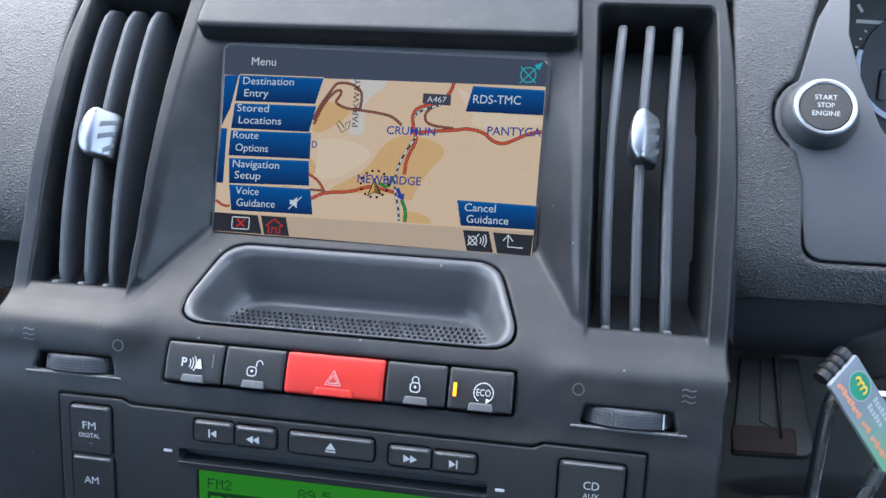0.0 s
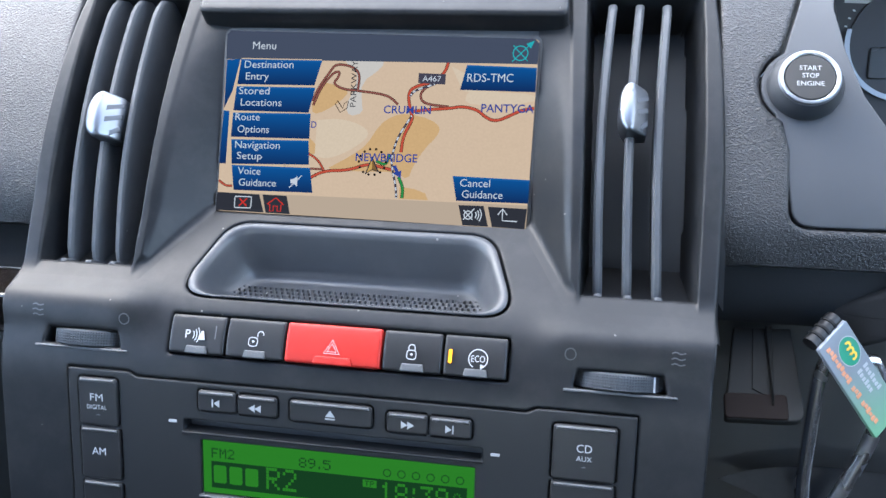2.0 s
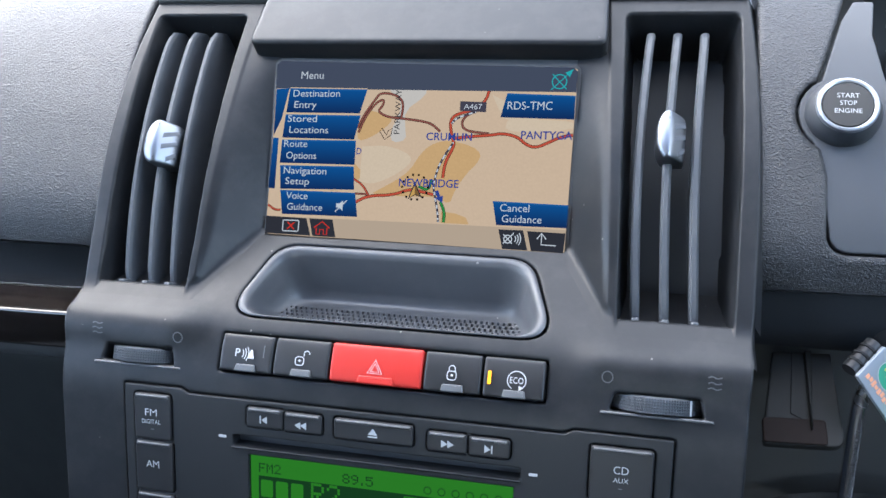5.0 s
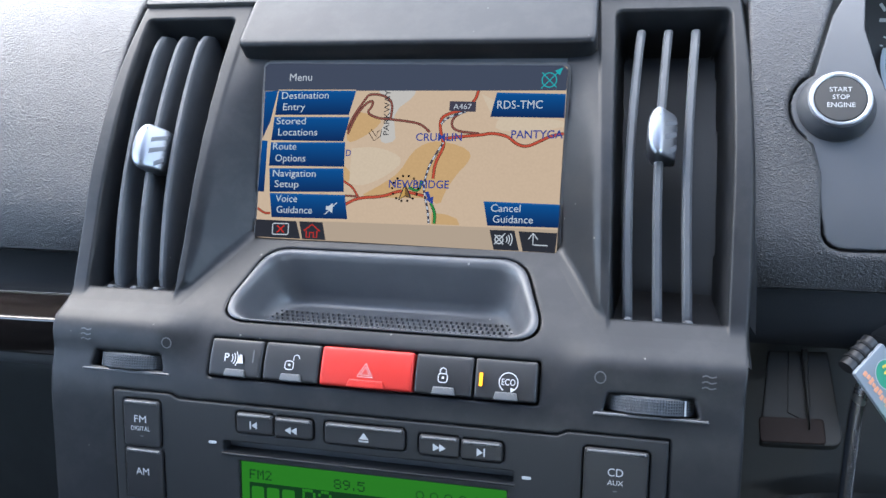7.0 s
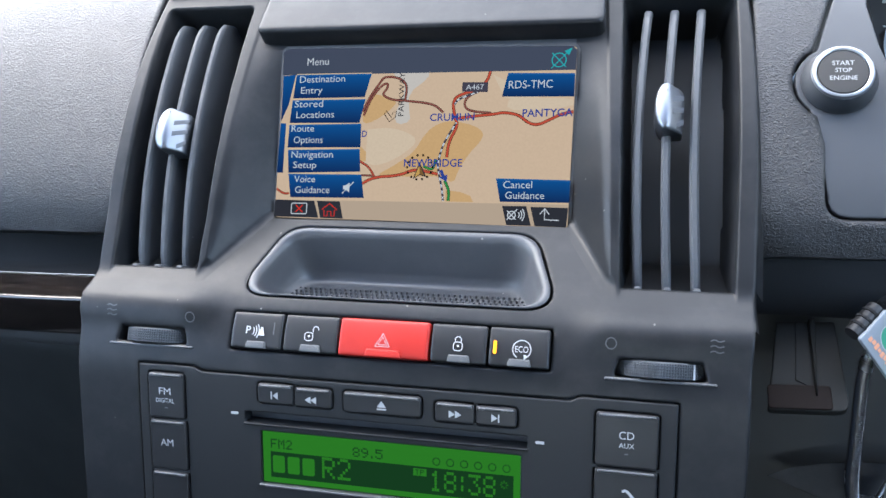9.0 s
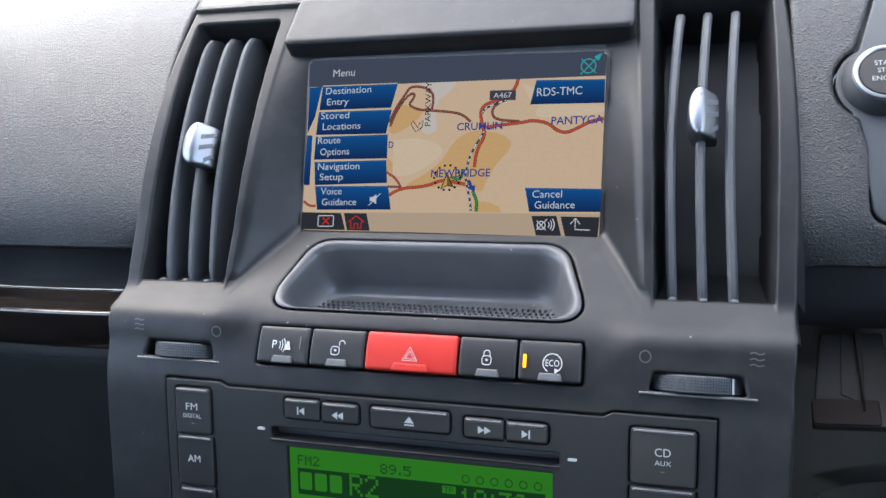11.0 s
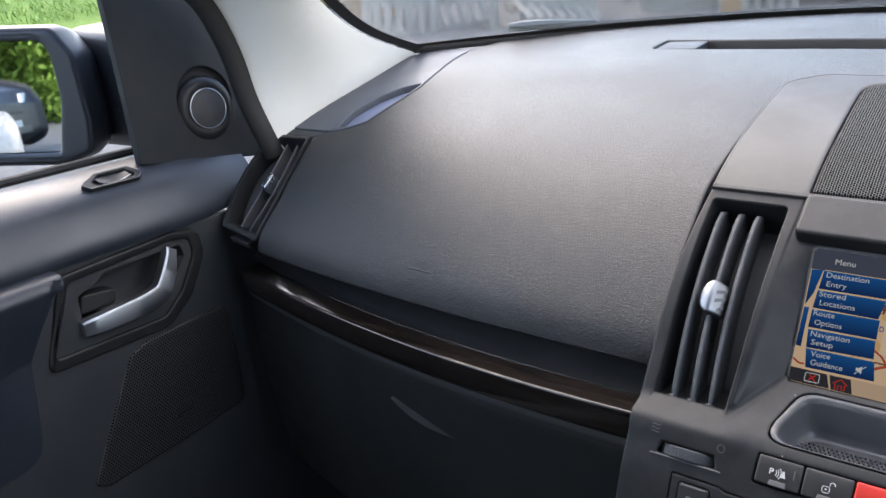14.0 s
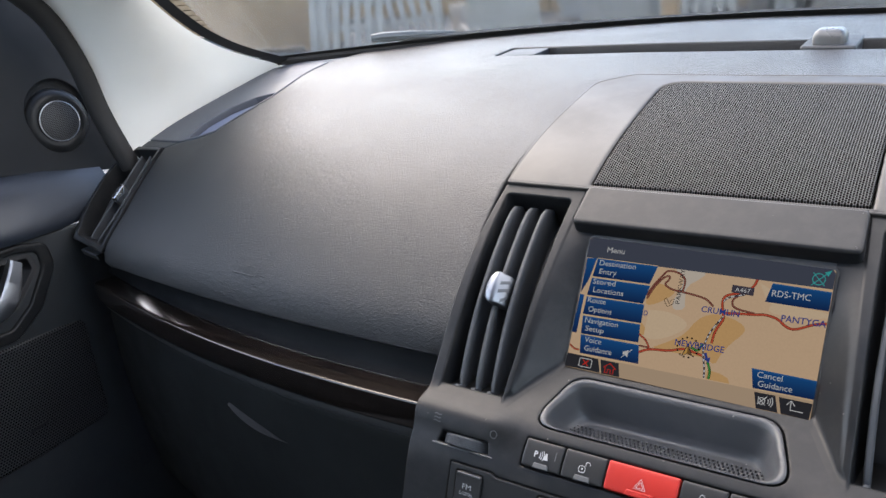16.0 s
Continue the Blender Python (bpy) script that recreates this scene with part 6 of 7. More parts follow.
spine = eased([(-0.074, 1.0628, 0.004), (-0.050, 1.0630, 0.010), (-0.006, 1.0628, 0.012), (0.016, 1.0660, 0.012), (0.026, 1.0800, 0.011), (0.035, 1.0950, 0.009), (0.0425, 1.1060, 0.003)], 2)
cut = []
for i, (y, z, h) in enumerate(spine):
    y2, z2, _ = spine[min(i + 1, len(spine) - 1)]
    y1, z1, _ = spine[max(i - 1, 0)]
    d = Vector((y2 - y1, z2 - z1)).normalized()
    nrm = Vector((-d.y, d.x))
    f = i / (len(spine) - 1)
    w = 0.0074 + 0.0040 * math.sin(math.pi * min(1, f * 1.15)) ** 1.0
    cut.append([lever.verts.new(DOOR(y + nrm.x * a * w, z + nrm.y * a * w, h + b)) for a, b in ((-1, -0.006), (-1, 0.002), (-0.8, 0.0038), (0.75, 0.0050), (1, 0.0036), (1, -0.006))])
for a, b in zip(cut, cut[1:]):
    bridge(lever, a, b)
lever.faces.new(cut[0])
lever.faces.new(cut[-1][::-1])
part("handle", lever, SILVER, door, "satin silver pull lever")
part("lock_tab", slab(rounded([(-0.068, 1.0735), (-0.028, 1.0700), (-0.024, 1.086), (-0.062, 1.0925)], 0.005), DOOR, -0.020, -0.004, 0.0018, res=0.012), BUTTON, door)
pull = rounded([(-0.60, 0.94), (-0.142, 0.95), (-0.128, 1.053), (-0.112, 1.087), (-0.086, 1.1335), (-0.60, 1.159)], [0.01, 0.03, 0.05, 0.03, 0.004, 0.01], 6)


def rest(u, v, h=0.0):
    """The armrest stands out at its top and falls back towards its foot."""
    return DOOR(u, v, h * min(1.0, max(0.05, (v - 1.050) / 0.075)) if h > 0 else h)


part("armrest", slab(pull, rest, -0.002, 0.034, 0.014, res=0.02, steps=6), PADDED, door)
sp = rounded([(-0.106, 0.893), (-0.090, 0.8826), (0.021, 0.8817), (0.100, 0.885), (0.100, 1.012), (0.070, 1.0155), (-0.0081, 1.0187), (-0.0313, 1.0118), (-0.0607, 0.9652)], [0.006, 0.006, 0.01, 0.01, 0.01, 0.01, 0.03, 0.02, 0.02], 6)
part("speaker_grille", slab(sp, DOOR, -0.002, 0.0035, 0.003), DOOR_MESH, door, "black perforated speaker grille")
part("speaker_badge", slab(rounded([(0.004, 0.9125), (0.028, 0.9170), (0.028, 0.9200), (0.004, 0.9160)], 0.0004, 2), DOOR, 0.003, 0.0045), SATIN, door)
switch = thing("window_switch", "small rocker window switch in a grey bezel", "window switch", (-0.752, 0.01, 1.19))
SWF = flat((-0.7320, 0.016, 1.1895), Vector((0.015, 1, -0.05)).normalized(), Vector((-0.86, 0.0, 0.50)).normalized())
sw_line = rounded([(-0.031, -0.009), (0.024, -0.010), (0.032, -0.003), (0.022, 0.011), (-0.016, 0.012), (-0.037, 0.0)], 0.003)
sw_hole = rounded([(-0.023, -0.0055), (0.020, -0.0060), (0.023, -0.002), (0.017, 0.0080), (-0.013, 0.0085), (-0.025, 0.0)], 0.002)
part("bezel", slab(sw_line, SWF, -0.004, 0.0014, 0.0010, holes=[sw_hole]), SATIN, switch)
part("bezel_line", tube(bmesh.new(), [SWF(float(u), float(v), 0.0012) for u, v in grown(sw_line, -0.0008)], 0.0005, 6, closed=True), GROOVE, switch, "thin grey line round the bezel")
part("well", slab(grown(sw_hole, 0.001), SWF, -0.008, -0.003), DEEP, switch)
part("rocker", sheet(lambda a, b: SWF(-0.019 + 0.036 * a, -0.0045 + 0.0105 * b, 0.0045 * (2 * a - 1) ** 2 * (1 - 0.6 * b) - 0.0018), 12, 4, 0.002), BUTTON, switch)
part("rocker_edge", tube(bmesh.new(), [SWF(-0.019 + 0.036 * k / 13, -0.0045, 0.0045 * (2 * k / 13 - 1) ** 2 - 0.0014) for k in range(14)], 0.0005, 6), KNOB, switch, "bright lip of the rocker")

SAIL = flat((-0.742, 0, 0), (0, 1, 0), (-0.10, 0, 1))
sail_line = [(0.057, 1.190), (0.250, 1.150), (0.250, 1.190), (0.238, 1.235), (0.222, 1.285), (0.192, 1.343), (0.164, 1.374), (0.105, 1.43), (0.02, 1.49), (0.055, 1.42), (0.068, 1.378), (0.064, 1.30)]
sail = thing("sail_panel", "black triangular trim panel with a round tweeter", "door trim", (-0.745, 0.14, 1.18))
SAILM = lambda u, v, h=0.0: SAIL(u, v - 0.0, h) - Vector((-0.10 * 1.19, 0, 0)) * 1.0
SAILP = grained("sail_plastic", (0.010, 0.0115, 0.0140), 0.68, 1500, 0.25, 0.0003, 0.1, spec=0.25)
part("panel", slab(rounded(sail_line, 0.002, 2), SAILM, -0.01, 0.0, 0.0012, holes=[disc(0.1588, 1.2385, 0.0375, 40)], res=0.02), SAILP, sail)
T = SAILM(0.1565, 1.2290, -0.003)
TW = flat(T, (0.12, 1, 0), (-0.10, 0, 1))
part("tweeter_recess", turned([(0.0385, -0.0005), (0.0370, -0.0030), (0.0340, -0.0055), (0.0300, -0.0065)], flat(SAILM(0.1588, 1.2385), (0, 1, 0), (-0.10, 0, 1)), 48), SAILP, sail)
part("tweeter_ring", turned([(0.0372, -0.006), (0.0365, 0.0020), (0.0345, 0.0055), (0.0305, 0.0085), (0.0265, 0.0092), (0.0225, 0.0075)], TW, 48), SATIN, sail)
part("tweeter_grille", turned([(0.0228, 0.007), (0.0224, 0.0098), (0.015, 0.0118), (0.006, 0.0124)], TW, 40), TWEETER_MESH, sail)
part("tweeter_edge", tube(bmesh.new(), [TW(0.0224 * math.cos(a), 0.0224 * math.sin(a), 0.0100) for a in np.linspace(0, 2 * math.pi, 40)[:-1]], 0.0007, 6, closed=True), SILVER, sail)
side_glass = thing("side_window", "clear side window glass", "car window", (-0.80, -0.4, 1.2), kind="structure")
ob = part("glass", sheet(lambda a, b: Vector((-0.806 + 0.10 * b, -1.0 + 1.16 * a - 0.0 * b, 1.185 + 0.40 * b)), 6, 6), PANE, side_glass)
ob.visible_shadow = False
part("weather_strip", tube(bmesh.new(), [(-0.803, -1.0 + 1.1 * k / 20, 1.1965 + SLOPE * 0.9 * (-1.0 + 1.1 * k / 20)) for k in range(21)], 0.005, 8), SEAL, side_glass)

mirror = thing("door_mirror", "dark grey door mirror reflecting parked cars", "wing mirror", (-0.95, 0.1, 1.2))
HOUSE = grained("mirror_shell", (0.017, 0.0195, 0.025), 0.45, 1600, 0.1, spec=0.4)
MN = Vector((0.526, -0.851, 0.072)).normalized()
MU = Vector((0, 0, 1)).cross(MN).normalized()
MV = MN.cross(MU)
MM = flat((-0.998, 0.055, 1.246), MU, MV)
glass_line = rounded([(-0.115, -0.060), (0.0575, -0.066), (0.0725, 0.0), (0.069, 0.068), (-0.115, 0.076)], [0.02, 0.006, 0.1, 0.024, 0.02], 6)
shell_line = rounded([(-0.130, -0.074), (0.060, -0.083), (0.102, -0.070), (0.1065, -0.030), (0.102, 0.050), (0.080, 0.083), (-0.130, 0.094)], [0.03, 0.02, 0.02, 0.03, 0.03, 0.02, 0.03], 8)
bm = bmesh.new()
loops = [[bm.verts.new(MM(u, v, h)) for u, v in grown(shell_line, d)] for d, h in ((-0.0035, 0.004), (-0.001, 0.003), (0.0, 0.0), (0.002, -0.02), (-0.004, -0.05), (-0.018, -0.085), (-0.045, -0.105))]
for a, b in zip(loops, loops[1:]):
    bridge(bm, b, a, True)
bm.faces.new(loops[-1][::-1])
part("shell", bm, HOUSE, mirror, sharp=60)
part("bezel", slab(grown(shell_line, -0.003), MM, -0.010, 0.0055, 0.005, holes=[grown(glass_line, 0.0012)], steps=4, res=0.03), HOUSE, mirror)
part("mirror_glass", slab(glass_line, MM, -0.008, -0.003), MIRROR, mirror, "silvered mirror glass")
part("back_plate", slab(grown(shell_line, -0.018), MM, -0.012, -0.0085), BLACK, mirror)
arm = bmesh.new()
cut = []
for k in range(7):
    f = k / 6
    c = Vector((-1.000, 0.205, 1.240)).lerp(Vector((-0.780, 0.215, 1.236)), f)
    hy, hz = 0.050, 0.078 - 0.006 * f
    cut.append([arm.verts.new(c + Vector((0, u, v))) for u, v in rrect(-hy, -hz, hy, hz, 0.022, 4)])
for a, b in zip(cut, cut[1:]):
    bridge(arm, a, b)
part("arm", arm, HOUSE, mirror, sharp=60)
part("arm_joint", tube(bmesh.new(), [Vector((-0.995 + 0.025 * k, 0.1555 + 0.0011 * k, 1.2165)) for k in range(8)], 0.0016, 6), BLACK, mirror)

# ---- the rest of the cabin, out of view ----
headliner = part("ceiling", sheet(lambda a, b: Vector((-0.60 + 1.2 * a, -2.4 + 2.20 * b, 1.600 + 0.035 * math.sin(math.pi * a))), 8, 8, 0.02), HEAD)
tagged(headliner, "pale grey fabric headlining of the car", "ceiling", kind="structure")
cabin_floor = part("floor", slab(rect(-0.80, -2.4, 0.80, 0.45), flat((0, 0, 0.36), (1, 0, 0), (0, 1, 0)), -0.03, 0.0), CARPET)
tagged(cabin_floor, "black carpeted car floor", "floor", kind="structure")
for n, x in (("wall_right", 0.76), ("wall_left", -0.775)):
    w = part(n, slab(rect(-2.4 if x < 0 else -2.4, 0.36, -1.1 if x < 0 else 0.30, 1.17), flat((x, 0, 0), (0, 1, 0), (0, 0, 1)), -0.02, 0.02), SOFT)
    tagged(w, "dark lower side wall of the cabin", "wall", kind="structure")
w = part("wall_back", slab(rect(-0.80, 0.36, 0.80, 1.62), flat((0, -2.4, 0), (-1, 0, 0), (0, 0, 1)), -0.02, 0.02, holes=[rrect(-0.58, 1.20, 0.58, 1.55, 0.05)]), SOFT)
tagged(w, "dark rear wall of the cabin", "wall", kind="structure")
w = part("wall_front", slab(rect(-0.80, 0.36, 0.80, 1.05), flat((0, 0.46, 0), (1, 0, 0), (0, 0, 1)), -0.02, 0.02), SOFT)
tagged(w, "dark bulkhead under the dashboard", "wall", kind="structure")
# unseen walls in place of the rear side windows, to hold light back
for n, x in (("wall_rear_right", 0.70), ("wall_rear_left", -0.70)):
    w = part(n, slab(rect(-2.4, 1.15, -1.12, 1.62), flat((x, 0, 0), (0, 1, 0), (0, 0, 1)), -0.01, 0.01), SOFT)
    tagged(w, "dark upper side wall of the rear cabin", "wall", kind="structure")
# unseen walls added to narrow the driver's window and keep light off the fascia
for n, y0, y1, z0, z1 in (("wall_right_front", -0.06, 0.42, 1.17, 1.62), ("wall_right_middle", -1.0, -0.52, 1.17, 1.62), ("wall_right_rail", -0.52, -0.06, 1.52, 1.62)):
    w = part(n, slab(rect(y0, z0, y1, z1), flat((0.70, 0, 0), (0, 1, 0), (0, 0, 1)), -0.015, 0.015), SOFT)
    tagged(w, "dark upper side wall of the cabin", "wall", kind="structure")
for n, x, y0, y1 in (("pillar_middle", -0.70, -1.12, -0.98), ("pillar_middle", 0.70, -1.12, -0.98), ("pillar_rear", -0.68, -2.4, -2.1), ("pillar_rear", 0.68, -2.4, -2.1)):
    w = part(n, soft_box(x - 0.05, y0, 1.15, x + 0.05, y1, 1.61, 0.02), HEAD)
    tagged(w, "pale grey cabin pillar trim", "car pillar", kind="structure")

# ---- the yard outside ----
ground = part("ground", sheet(lambda a, b: Vector((-400 + 800 * a, -400 + 800 * b, 0)), 8, 8), speckled("yard_gravel", ((0.035, 0.036, 0.039), (0.15, 0.146, 0.14), (0.070, 0.070, 0.072)), 1.6, 0.9, 0.8, 0.06, 7))
tagged(ground, "grey gravel yard", "ground", kind="structure")
GRASS_SOIL = speckled("bank_turf", ((0.10, 0.17, 0.022), (0.19, 0.28, 0.045), (0.15, 0.23, 0.035)), 2.0, 0.9, 0.6, 0.05)


def bank_h(x, y):
    """Height of the grassy bank that closes the yard on the near side."""
    d = max(0.0, -x - 12.5 + 1.0 * math.sin(y * 0.2)) if y > -30 else 0
    return 0.42 * d / (1 + 0.035 * d) * (1 - float(step(y + 0.72 * x, -2.0, 1.5))) - 0.25 * float(step(y + 0.72 * x, -1.0, 1.5))


bank = part("grass_bank", sheet(lambda a, b: Vector((-10 - 40 * a, -30 + 75 * b, bank_h(-10 - 40 * a, -30 + 75 * b) - 0.02)), 40, 60), GRASS_SOIL, sharp=80)
tagged(bank, "bright green grassy bank beside the yard", "grass", kind="structure")
rng = random.Random(4)
vs, fs = [], []
for k in range(60000):
    x, y = -12.6 - 16 * rng.random() ** 1.3, -8 + 34 * rng.random()
    if y + 0.72 * x > -1.0:
        continue
    z, a, hgt, w = bank_h(x, y) - 0.02, rng.random() * 6.28, 0.05 + 0.08 * rng.random(), 0.006 + 0.008 * rng.random()
    dx, dy = math.cos(a), math.sin(a)
    lean = 0.06 * rng.random()
    n = len(vs)
    vs += [(x - dx * w, y - dy * w, z), (x + dx * w, y + dy * w, z), (x + dy * lean + dx * w * 0.5, y - dx * lean + dy * w * 0.5, z + hgt * 0.6), (x + dy * lean * 2.4, y - dx * lean * 2.4, z + hgt)]
    fs += [(n, n + 1, n + 2), (n, n + 2, n + 3)]
me = bpy.data.meshes.new("grass")
me.from_pydata(vs, [], fs)
tagged(mesh_part("grass", me, varied("grass_blades", (0.13, 0.225, 0.03), (0.22, 0.33, 0.065), 0.6, 1.0)), "long green grass on the bank", "grass", kind="stuff")

# hedge behind the parked cars
vs, fs = [], []
for k in range(34000):
    x, y, z = -9 + 16 * rng.random(), -24.0 - 2.4 * rng.random(), 4.6 * rng.random() ** 0.8
    bulge = 0.5 * math.sin(x * 1.7) + 0.35 * math.sin(x * 4.1 + z * 2) + 0.3 * math.sin(z * 3.3 + x)
    y += bulge
    if z > 4.0 + 0.4 * math.sin(x * 2.3):
        continue
    r = 0.07 + 0.10 * rng.random()
    u = Vector((rng.uniform(-1, 1), rng.uniform(-1, 1), rng.uniform(-1, 1))).normalized()
    v = u.orthogonal().normalized()
    c, n = Vector((x, y, z)), len(vs)
    vs += [tuple(c - u * r), tuple(c + v * r * 0.5), tuple(c + u * r), tuple(c - v * r * 0.5)]
    fs.append((n, n + 1, n + 2, n + 3))
for i in range(64):
    for j in range(12):
        q = [(-9 + 0.25 * (i + a), -26.9 + 0.5 * math.sin((i + a) * 0.42) + 0.3 * math.sin((j + b) * 1.1 + i + a), 0.31 * (j + b)) for a, b in ((0, 0), (1, 0), (1, 1), (0, 1))]
        n = len(vs)
        vs += q
        fs.append((n, n + 1, n + 2, n + 3))
me = bpy.data.meshes.new("hedge")
me.from_pydata(vs, [], fs)
tagged(mesh_part("hedge", me, varied("hedge_leaves", (0.05, 0.11, 0.015), (0.20, 0.31, 0.05), 0.5, 1.5)), "dense green hedge behind the parked cars", "hedge", kind="stuff")

# parked cars that the door mirror shows
def parked_car(name, label, paint, at, turn, tall=1.0, long_=4.4, hood=1.0):
    car = thing(name, label, "parked car", (0, 0, 0))
    L, Wd = long_, 0.90
    side = [(-L / 2, 0.35), (-L / 2 + 0.05, 0.75 * hood), (-L / 2 + 0.20, 0.95 * hood), (-L / 2 + 0.95, 1.02 * tall * (0.5 + 0.5 * hood)), (-L / 2 + 1.65, 1.46 * tall), (-L / 2 + 3.2, 1.50 * tall), (L / 2 - 0.55, 1.05 * tall), (L / 2 - 0.05, 0.95), (L / 2, 0.40)]
    low_ = [(L / 2 - 0.30, 0.22), (-L / 2 + 0.30, 0.22)]
    outline_ = rounded(side + low_, 0.16, 5)
    bm = bmesh.new()
    loops = []
    for x, k in ((-Wd, -0.10), (-Wd + 0.03, -0.04), (-Wd + 0.12, 0.0), (Wd - 0.12, 0.0), (Wd - 0.03, -0.04), (Wd, -0.10)):
        loop = []
        for y, z in grown(outline_, k):
            tuck = max(0.0, z - 0.98 * tall) * 0.42
            loop.append(bm.verts.new((x - math.copysign(tuck, x) if abs(x) > 0.6 else x * (1 - 0.2 * tuck), y, z)))
        loops.append(loop)
    for a, b in zip(loops, loops[1:]):
        bridge(bm, b, a)
    bm.faces.new(loops[0][::-1])
    bm.faces.new(loops[-1])
    part("body", bm, paint, car, sharp=40)
    dark = CARGLASS
    part("windscreen", sheet(lambda a, b: Vector(((-0.66 + 1.32 * a) * (1 - 0.12 * b), -L / 2 + 1.00 + 0.62 * b - 0.03, 1.06 * tall + 0.37 * tall * b + 0.012)), 6, 4, 0.006), dark, car)
    for s in (-1, 1):
        part("side_glass", sheet(lambda a, b, s=s: Vector((s * (Wd + 0.008 - 0.02 - 0.17 * b * tall), -L / 2 + 1.25 + 2.1 * a * (1 - 0.12 * b) + 0.28 * b, 1.03 * tall + 0.34 * tall * b)), 6, 3, 0.006), dark, car)
        part("headlamp", slab(rounded([(-0.20, -0.07), (0.20, -0.05), (0.22, 0.10), (-0.10, 0.09)] if s > 0 else [(-0.22, -0.05), (0.20, -0.07), (0.10, 0.09), (-0.22, 0.10)], 0.03), flat((s * 0.62, -L / 2 + 0.11, 0.82 * hood), (1, 0.22 * s, 0), (0, 0.35, 1)), -0.02, 0.015, 0.012), LAMP, car, "clear headlamp")
        for y in (-L / 2 + 0.85, L / 2 - 0.85):
            wh = flat((s * (Wd - 0.04), y, 0.34), (0, s, 0), (0, 0, 1))
            part("wheel_arch", turned([(0.44, -0.02), (0.43, 0.052), (0.36, 0.055), (0.33, 0.02)], wh, 28), SEAL, car)
            tyre = part("wheel", turned([(0.33, -0.14), (0.335, 0.02), (0.31, 0.07), (0.22, 0.075)], wh, 28), SEAL, car, "black tyre on an alloy rim")
            part("rim", turned([(0.215, 0.06), (0.205, 0.085), (0.08, 0.07)], wh, 20), SILVER, tyre)
        part("door_mirror", soft_box(s * 0.98 - 0.10, -L / 2 + 1.35, 1.00 * tall, s * 0.98 + 0.10, -L / 2 + 1.50, 1.14 * tall, 0.03), paint, car)
    part("grille", slab(rrect(-0.42, -0.09, 0.42, 0.09, 0.03), flat((0, -L / 2 + 0.035, 0.70 * hood), (1, 0, 0), (0, 0.1, 1)), -0.02, 0.02, 0.01), BLACK, car)
    part("lower_intake", slab(rrect(-0.55, -0.07, 0.55, 0.07, 0.03), flat((0, -L / 2 + 0.01, 0.44), (1, 0, 0), (0, 0.1, 1)), -0.02, 0.02, 0.01), BLACK, car)
    part("number_plate", slab(rrect(-0.26, -0.055, 0.26, 0.055, 0.01), flat((0, -L / 2 - 0.012, 0.55), (1, 0, 0), (0, 0, 1)), -0.01, 0.01), PRINT, car)
    car.matrix_basis = pose(*at, 0, 0, turn)
    return car


CARGLASS = grained("dark_car_glass", (0.012, 0.015, 0.018), 0.06, 20, 0, 0, 0.1, scuff=0.02)
LAMP = grained("headlamp_glass", (0.62, 0.65, 0.68), 0.12, 30, 0.1, 0.01, 0.2, coat=1.0)
parked_car("parked_car", "dark grey estate car parked by the hedge", grained("dark_paint", (0.010, 0.012, 0.017), 0.38, 300, 0, 0, 0.1, spec=0.35), (-3.20, -15.6, 0), 122, 1.18, 4.6, 1.16)
parked_car("parked_car", "white hatchback parked behind the car", grained("white_paint", (0.25, 0.255, 0.26), 0.3, 300, 0, 0, 0.03, coat=0.5), (-2.62, -11.4, 0), 160, 0.86, 3.8, 0.86)

# pallets, timber, heaps and a shed across the yard
GREYWOOD = varied("weathered_boards", (0.17, 0.152, 0.135), (0.36, 0.325, 0.285), 0.85, 6.0)
BROWNWOOD = varied("brown_boards", (0.17, 0.10, 0.055), (0.34, 0.22, 0.13), 0.85, 3.0)


def pallet():
    p = thing("pallet", "weathered grey wooden pallet", "pallet", group="pallets in the yard")
    for k in range(7):
        part("top_board", soft_box(-0.60 + 0.183 * k, -0.5, 0.122, -0.60 + 0.183 * k + 0.10, 0.5, 0.144, 0.003), GREYWOOD, p)
    for k in range(3):
        part("bearer", soft_box(-0.60, -0.5 + 0.45 * k, 0.022, 0.60, -0.40 + 0.45 * k, 0.100, 0.003), GREYWOOD, p)
        part("stringer", soft_box(-0.60, -0.5 + 0.45 * k, 0.100, 0.60, -0.40 + 0.45 * k, 0.122, 0.003), GREYWOOD, p)
        part("bottom_board", soft_box(-0.60, -0.5 + 0.45 * k, 0.0, 0.60, -0.40 + 0.45 * k, 0.022, 0.003), GREYWOOD, p)
    return p


first = pallet()
first.matrix_basis = pose(-8.7, 10.3, 0.46, 80, 4, 28)
spots = [(-8.20, 11.2, 0.46, 74, -8, 38), (-9.3, 11.1, 0.44, 82, 5, 16)]
for k in range(7):
    spots.append((-6.85, 12.2, 0.146 * k, 0, 0, 24 + 3 * (k % 3)))
for k in range(5):
    spots.append((-5.5, 14.2, 0.146 * k, 0, 0, 12 - 4 * (k % 2)))
for k in range(4):
    spots.append((-8.4, 14.2, 0.146 * k, 0, 0, 40 + 2 * k))
spots += [(-6.6, 11.6, 0.10, 12, 6, 47), (-3.9, 13.4, 0.44, 81, 0, 8)]
for s in spots:
    copy_thing(first, pose(*s))


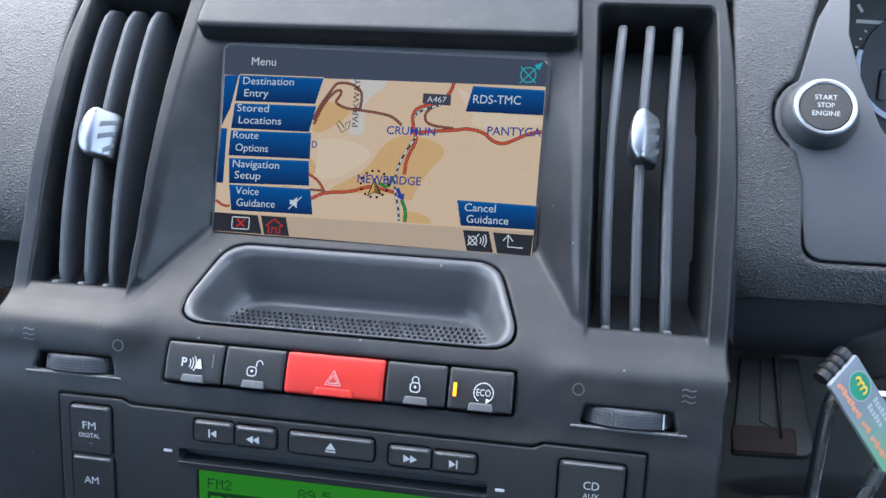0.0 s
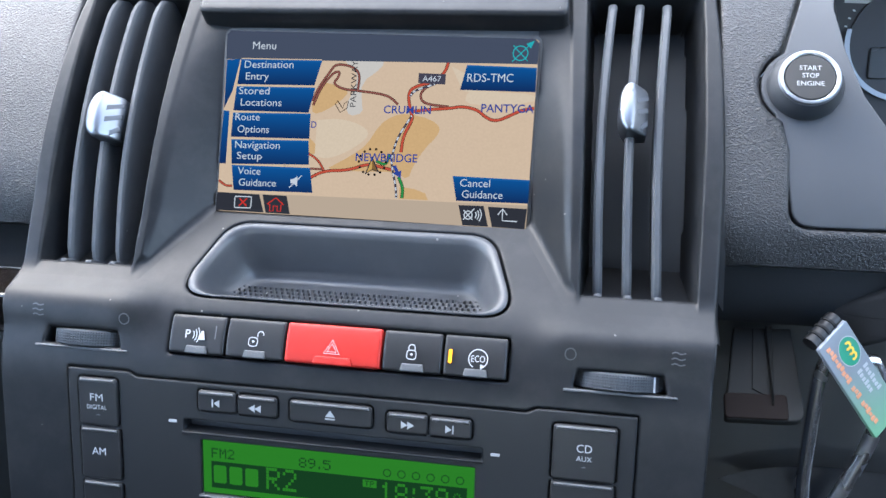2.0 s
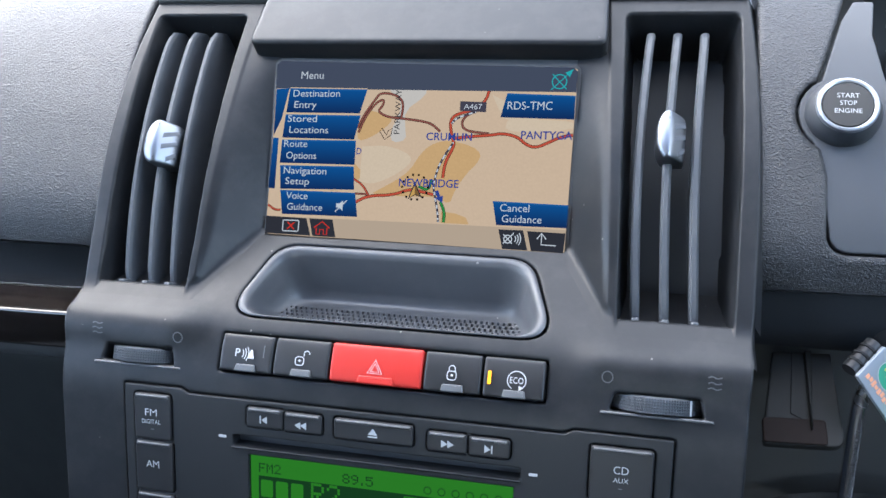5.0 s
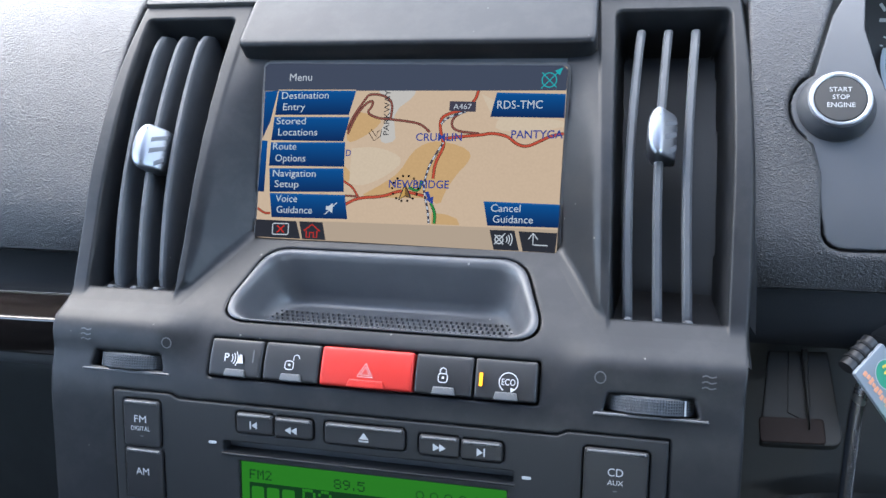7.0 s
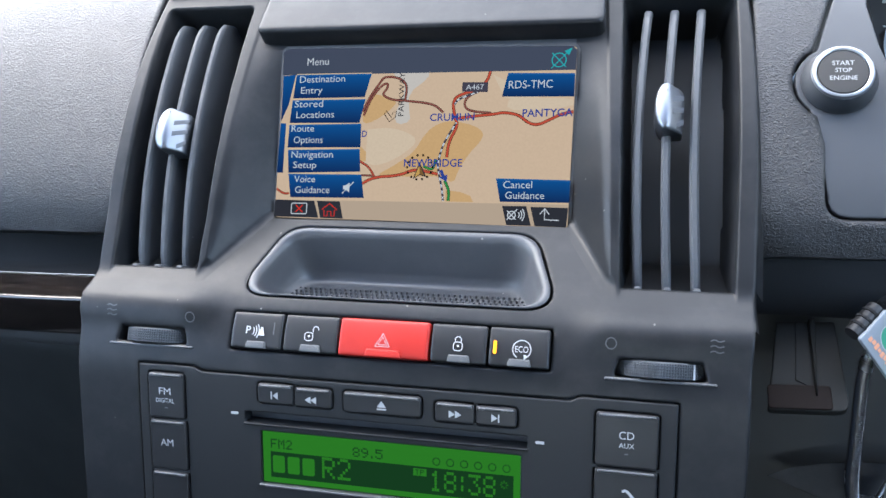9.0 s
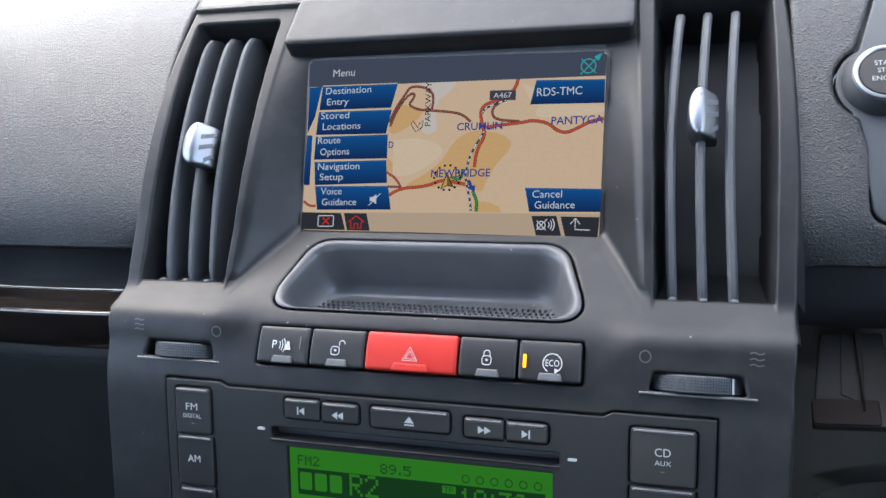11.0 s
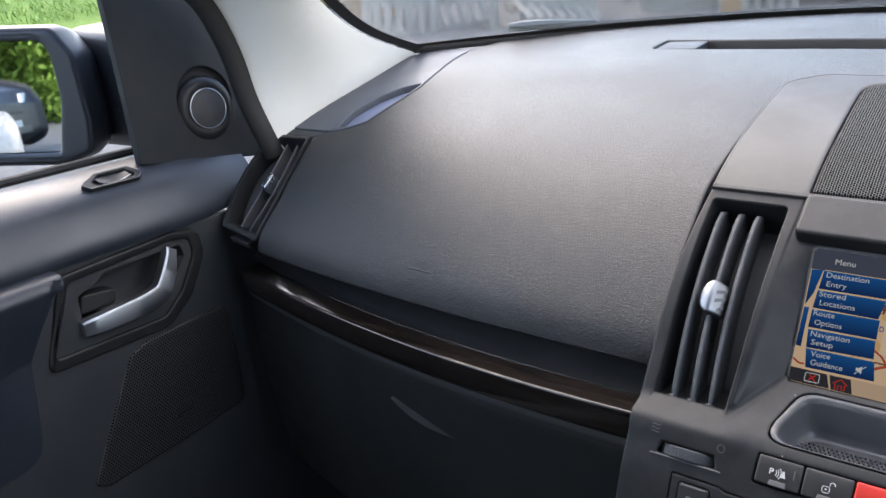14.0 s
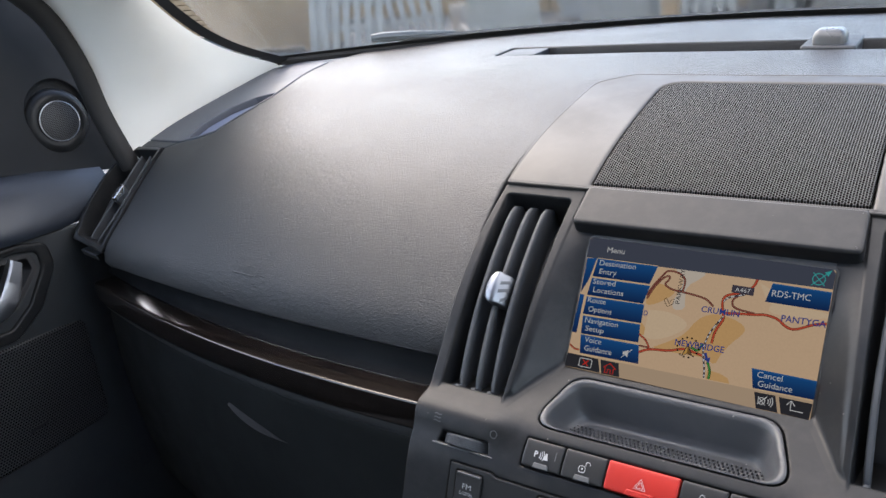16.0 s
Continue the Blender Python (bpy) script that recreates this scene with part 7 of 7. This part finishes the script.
def heap(name, label, at, rx, ry, h, material):
    bm = bmesh.new()
    n, m = 30, 8
    rows = []
    for j in range(m + 1):
        f = j / m
        rows.append([bm.verts.new((at[0] + rx * (1 - f) * math.cos(6.283 * i / n) * (1 + 0.45 * noise.noise((math.cos(6.283 * i / n) * 2.2, math.sin(6.283 * i / n) * 2.2, 1)) + 0.12 * noise.noise((i * 0.9, f * 3, 1))), at[1] + ry * (1 - f) * math.sin(6.283 * i / n), h * (f ** 0.8) * (1 + 0.14 * noise.noise((math.cos(6.283 * i / n) * 2, math.sin(6.283 * i / n) * 2, f * 4))))) for i in range(n)])
    for a, b in zip(rows, rows[1:]):
        bridge(bm, b, a)
    return tagged(part(name, bm, material, sharp=70), label, "heap")


heap("sand_heap", "low heap of pale orange sand in the yard", (-4.75, 10.9, 0), 0.85, 0.75, 0.10, speckled("sand", ((0.20, 0.15, 0.105), (0.34, 0.26, 0.18), (0.27, 0.21, 0.15)), 5, 0.95, 0.6, 0.03))


def stack(name, label, at, turn, rows, cols, L, w, t, material):
    s = thing(name, label, "timber stack")
    r = random.Random(int(at[0] * 10) + 7)
    for j in range(rows):
        for i in range(cols):
            d = r.uniform(-0.08, 0.08)
            part("plank", soft_box(-L / 2 + d, i * (w + 0.01), 0.10 + j * (t + 0.012), L / 2 + d, i * (w + 0.01) + w, 0.10 + j * (t + 0.012) + t, 0.004), material, s)
    for x in (-L / 3, L / 3):
        part("bearer", soft_box(x - 0.05, 0, 0.0, x + 0.05, cols * (w + 0.01), 0.10, 0.004), material, s)
    s.matrix_basis = pose(*at, 0, 0, turn)
    return s


stack("timber_stack", "stack of weathered grey planks", (-6.2, 16.4, 0), 14, 8, 4, 3.0, 0.22, 0.075, GREYWOOD)
stack("timber_stack", "stack of brown sawn planks", (-11.9, 10.6, 0), 40, 14, 4, 4.4, 0.22, 0.085, BROWNWOOD)
stack("timber_stack", "stack of weathered grey planks on bearers", (-2.2, 17.0, 0), 4, 6, 4, 3.4, 0.22, 0.075, GREYWOOD)

trailer = thing("flat_trailer", "low grey flatbed trailer on black wheels", "trailer")
part("bed", soft_box(-1.5, -0.8, 0.45, 1.5, 0.8, 0.58, 0.02), GREYWOOD, trailer)
part("headboard", soft_box(-1.5, -0.8, 0.58, -1.42, 0.8, 1.0, 0.01), GREYWOOD, trailer)
for x in (-0.7, 0.7):
    for s in (-1, 1):
        wh = flat((x, s * 0.78, 0.30), (-s, 0, 0), (0, 0, 1))
        ty = part("wheel", turned([(0.30, -0.10), (0.30, 0.03), (0.27, 0.06), (0.18, 0.06)], wh, 24), SEAL, trailer)
        part("rim", turned([(0.18, 0.05), (0.16, 0.07), (0.05, 0.06)], wh, 16), GREYWOOD, ty)
trailer.matrix_basis = pose(-3.6, 15.6, 0, 0, 0, 4)
post = thing("marker_post", "pale weathered wooden post in the yard", "post", (-7.3, 10.9, 0))
part("shaft", soft_box(-7.35, 10.85, 0, -7.25, 10.95, 1.2, 0.01), GREYWOOD, post)
part("cap", soft_box(-7.36, 10.84, 1.2, -7.24, 10.96, 1.23, 0.008), PRINT, post)
post_b = thing("timber_post", "rough brown timber post in the yard", "post", (-3.95, 12.1, 0))
part("shaft", soft_box(-4.05, 12.0, 0, -3.80, 12.2, 1.3, 0.02), BROWNWOOD, post_b)
part("strap", soft_box(-4.06, 11.99, 0.7, -3.79, 12.21, 0.76, 0.005), GREYWOOD, post_b)

shed = thing("timber_shed", "long brown boarded shed behind the yard", "shed", (-16, 19, 0))
for k in range(60):
    x = -26 + 0.5 * k
    part("board", soft_box(x, 19.5 + 0.02 * (k % 2), 0.0, x + 0.48, 19.6 + 0.02 * (k % 2), 3.2, 0.01), BROWNWOOD, shed)
part("roof", soft_box(-26.4, 19.0, 3.2, 4.4, 24, 3.35, 0.02), GREYWOOD, shed)

# rubble, broken boards and stones strewn between the stacks
rng = random.Random(11)
bm = bmesh.new()
for k in range(260):
    r = 0.016 + 0.045 * rng.random() ** 2
    a, d = radians(rng.uniform(14, 52)), rng.uniform(11.5, 17.5)
    if rng.random() < 0.15:
        a, d = radians(rng.uniform(24, 48)), rng.uniform(11.6, 13.0)
    x, y = -math.sin(a) * d, math.cos(a) * d - 0.4
    sx, sy, sz = r * rng.uniform(0.7, 1.6), r * rng.uniform(0.7, 1.6), r * rng.uniform(0.2, 0.5)
    if rng.random() < 0.05:
        sx, sz = rng.uniform(0.2, 0.5), 0.02
    m = pose(x, y, sz * 0.5, rng.uniform(-14, 14), rng.uniform(-14, 14), rng.uniform(0, 180))
    v = [bm.verts.new(m @ Vector((i * sx * rng.uniform(0.7, 1), j * sy * rng.uniform(0.7, 1), q * sz * rng.uniform(0.7, 1)))) for q in (-1, 1) for i, j in ((-1, -1), (1, -1), (1, 1), (-1, 1))]
    for c in ((3, 2, 1, 0), (4, 5, 6, 7), (0, 1, 5, 4), (1, 2, 6, 5), (2, 3, 7, 6), (3, 0, 4, 7)):
        bm.faces.new([v[q] for q in c])
tagged(part("rubble", bm, varied("rubble_mix", (0.10, 0.098, 0.094), (0.21, 0.20, 0.185), 0.9, 2.0), kind="stuff"), "grey stones and broken boards strewn over the yard", "rubble", kind="stuff")
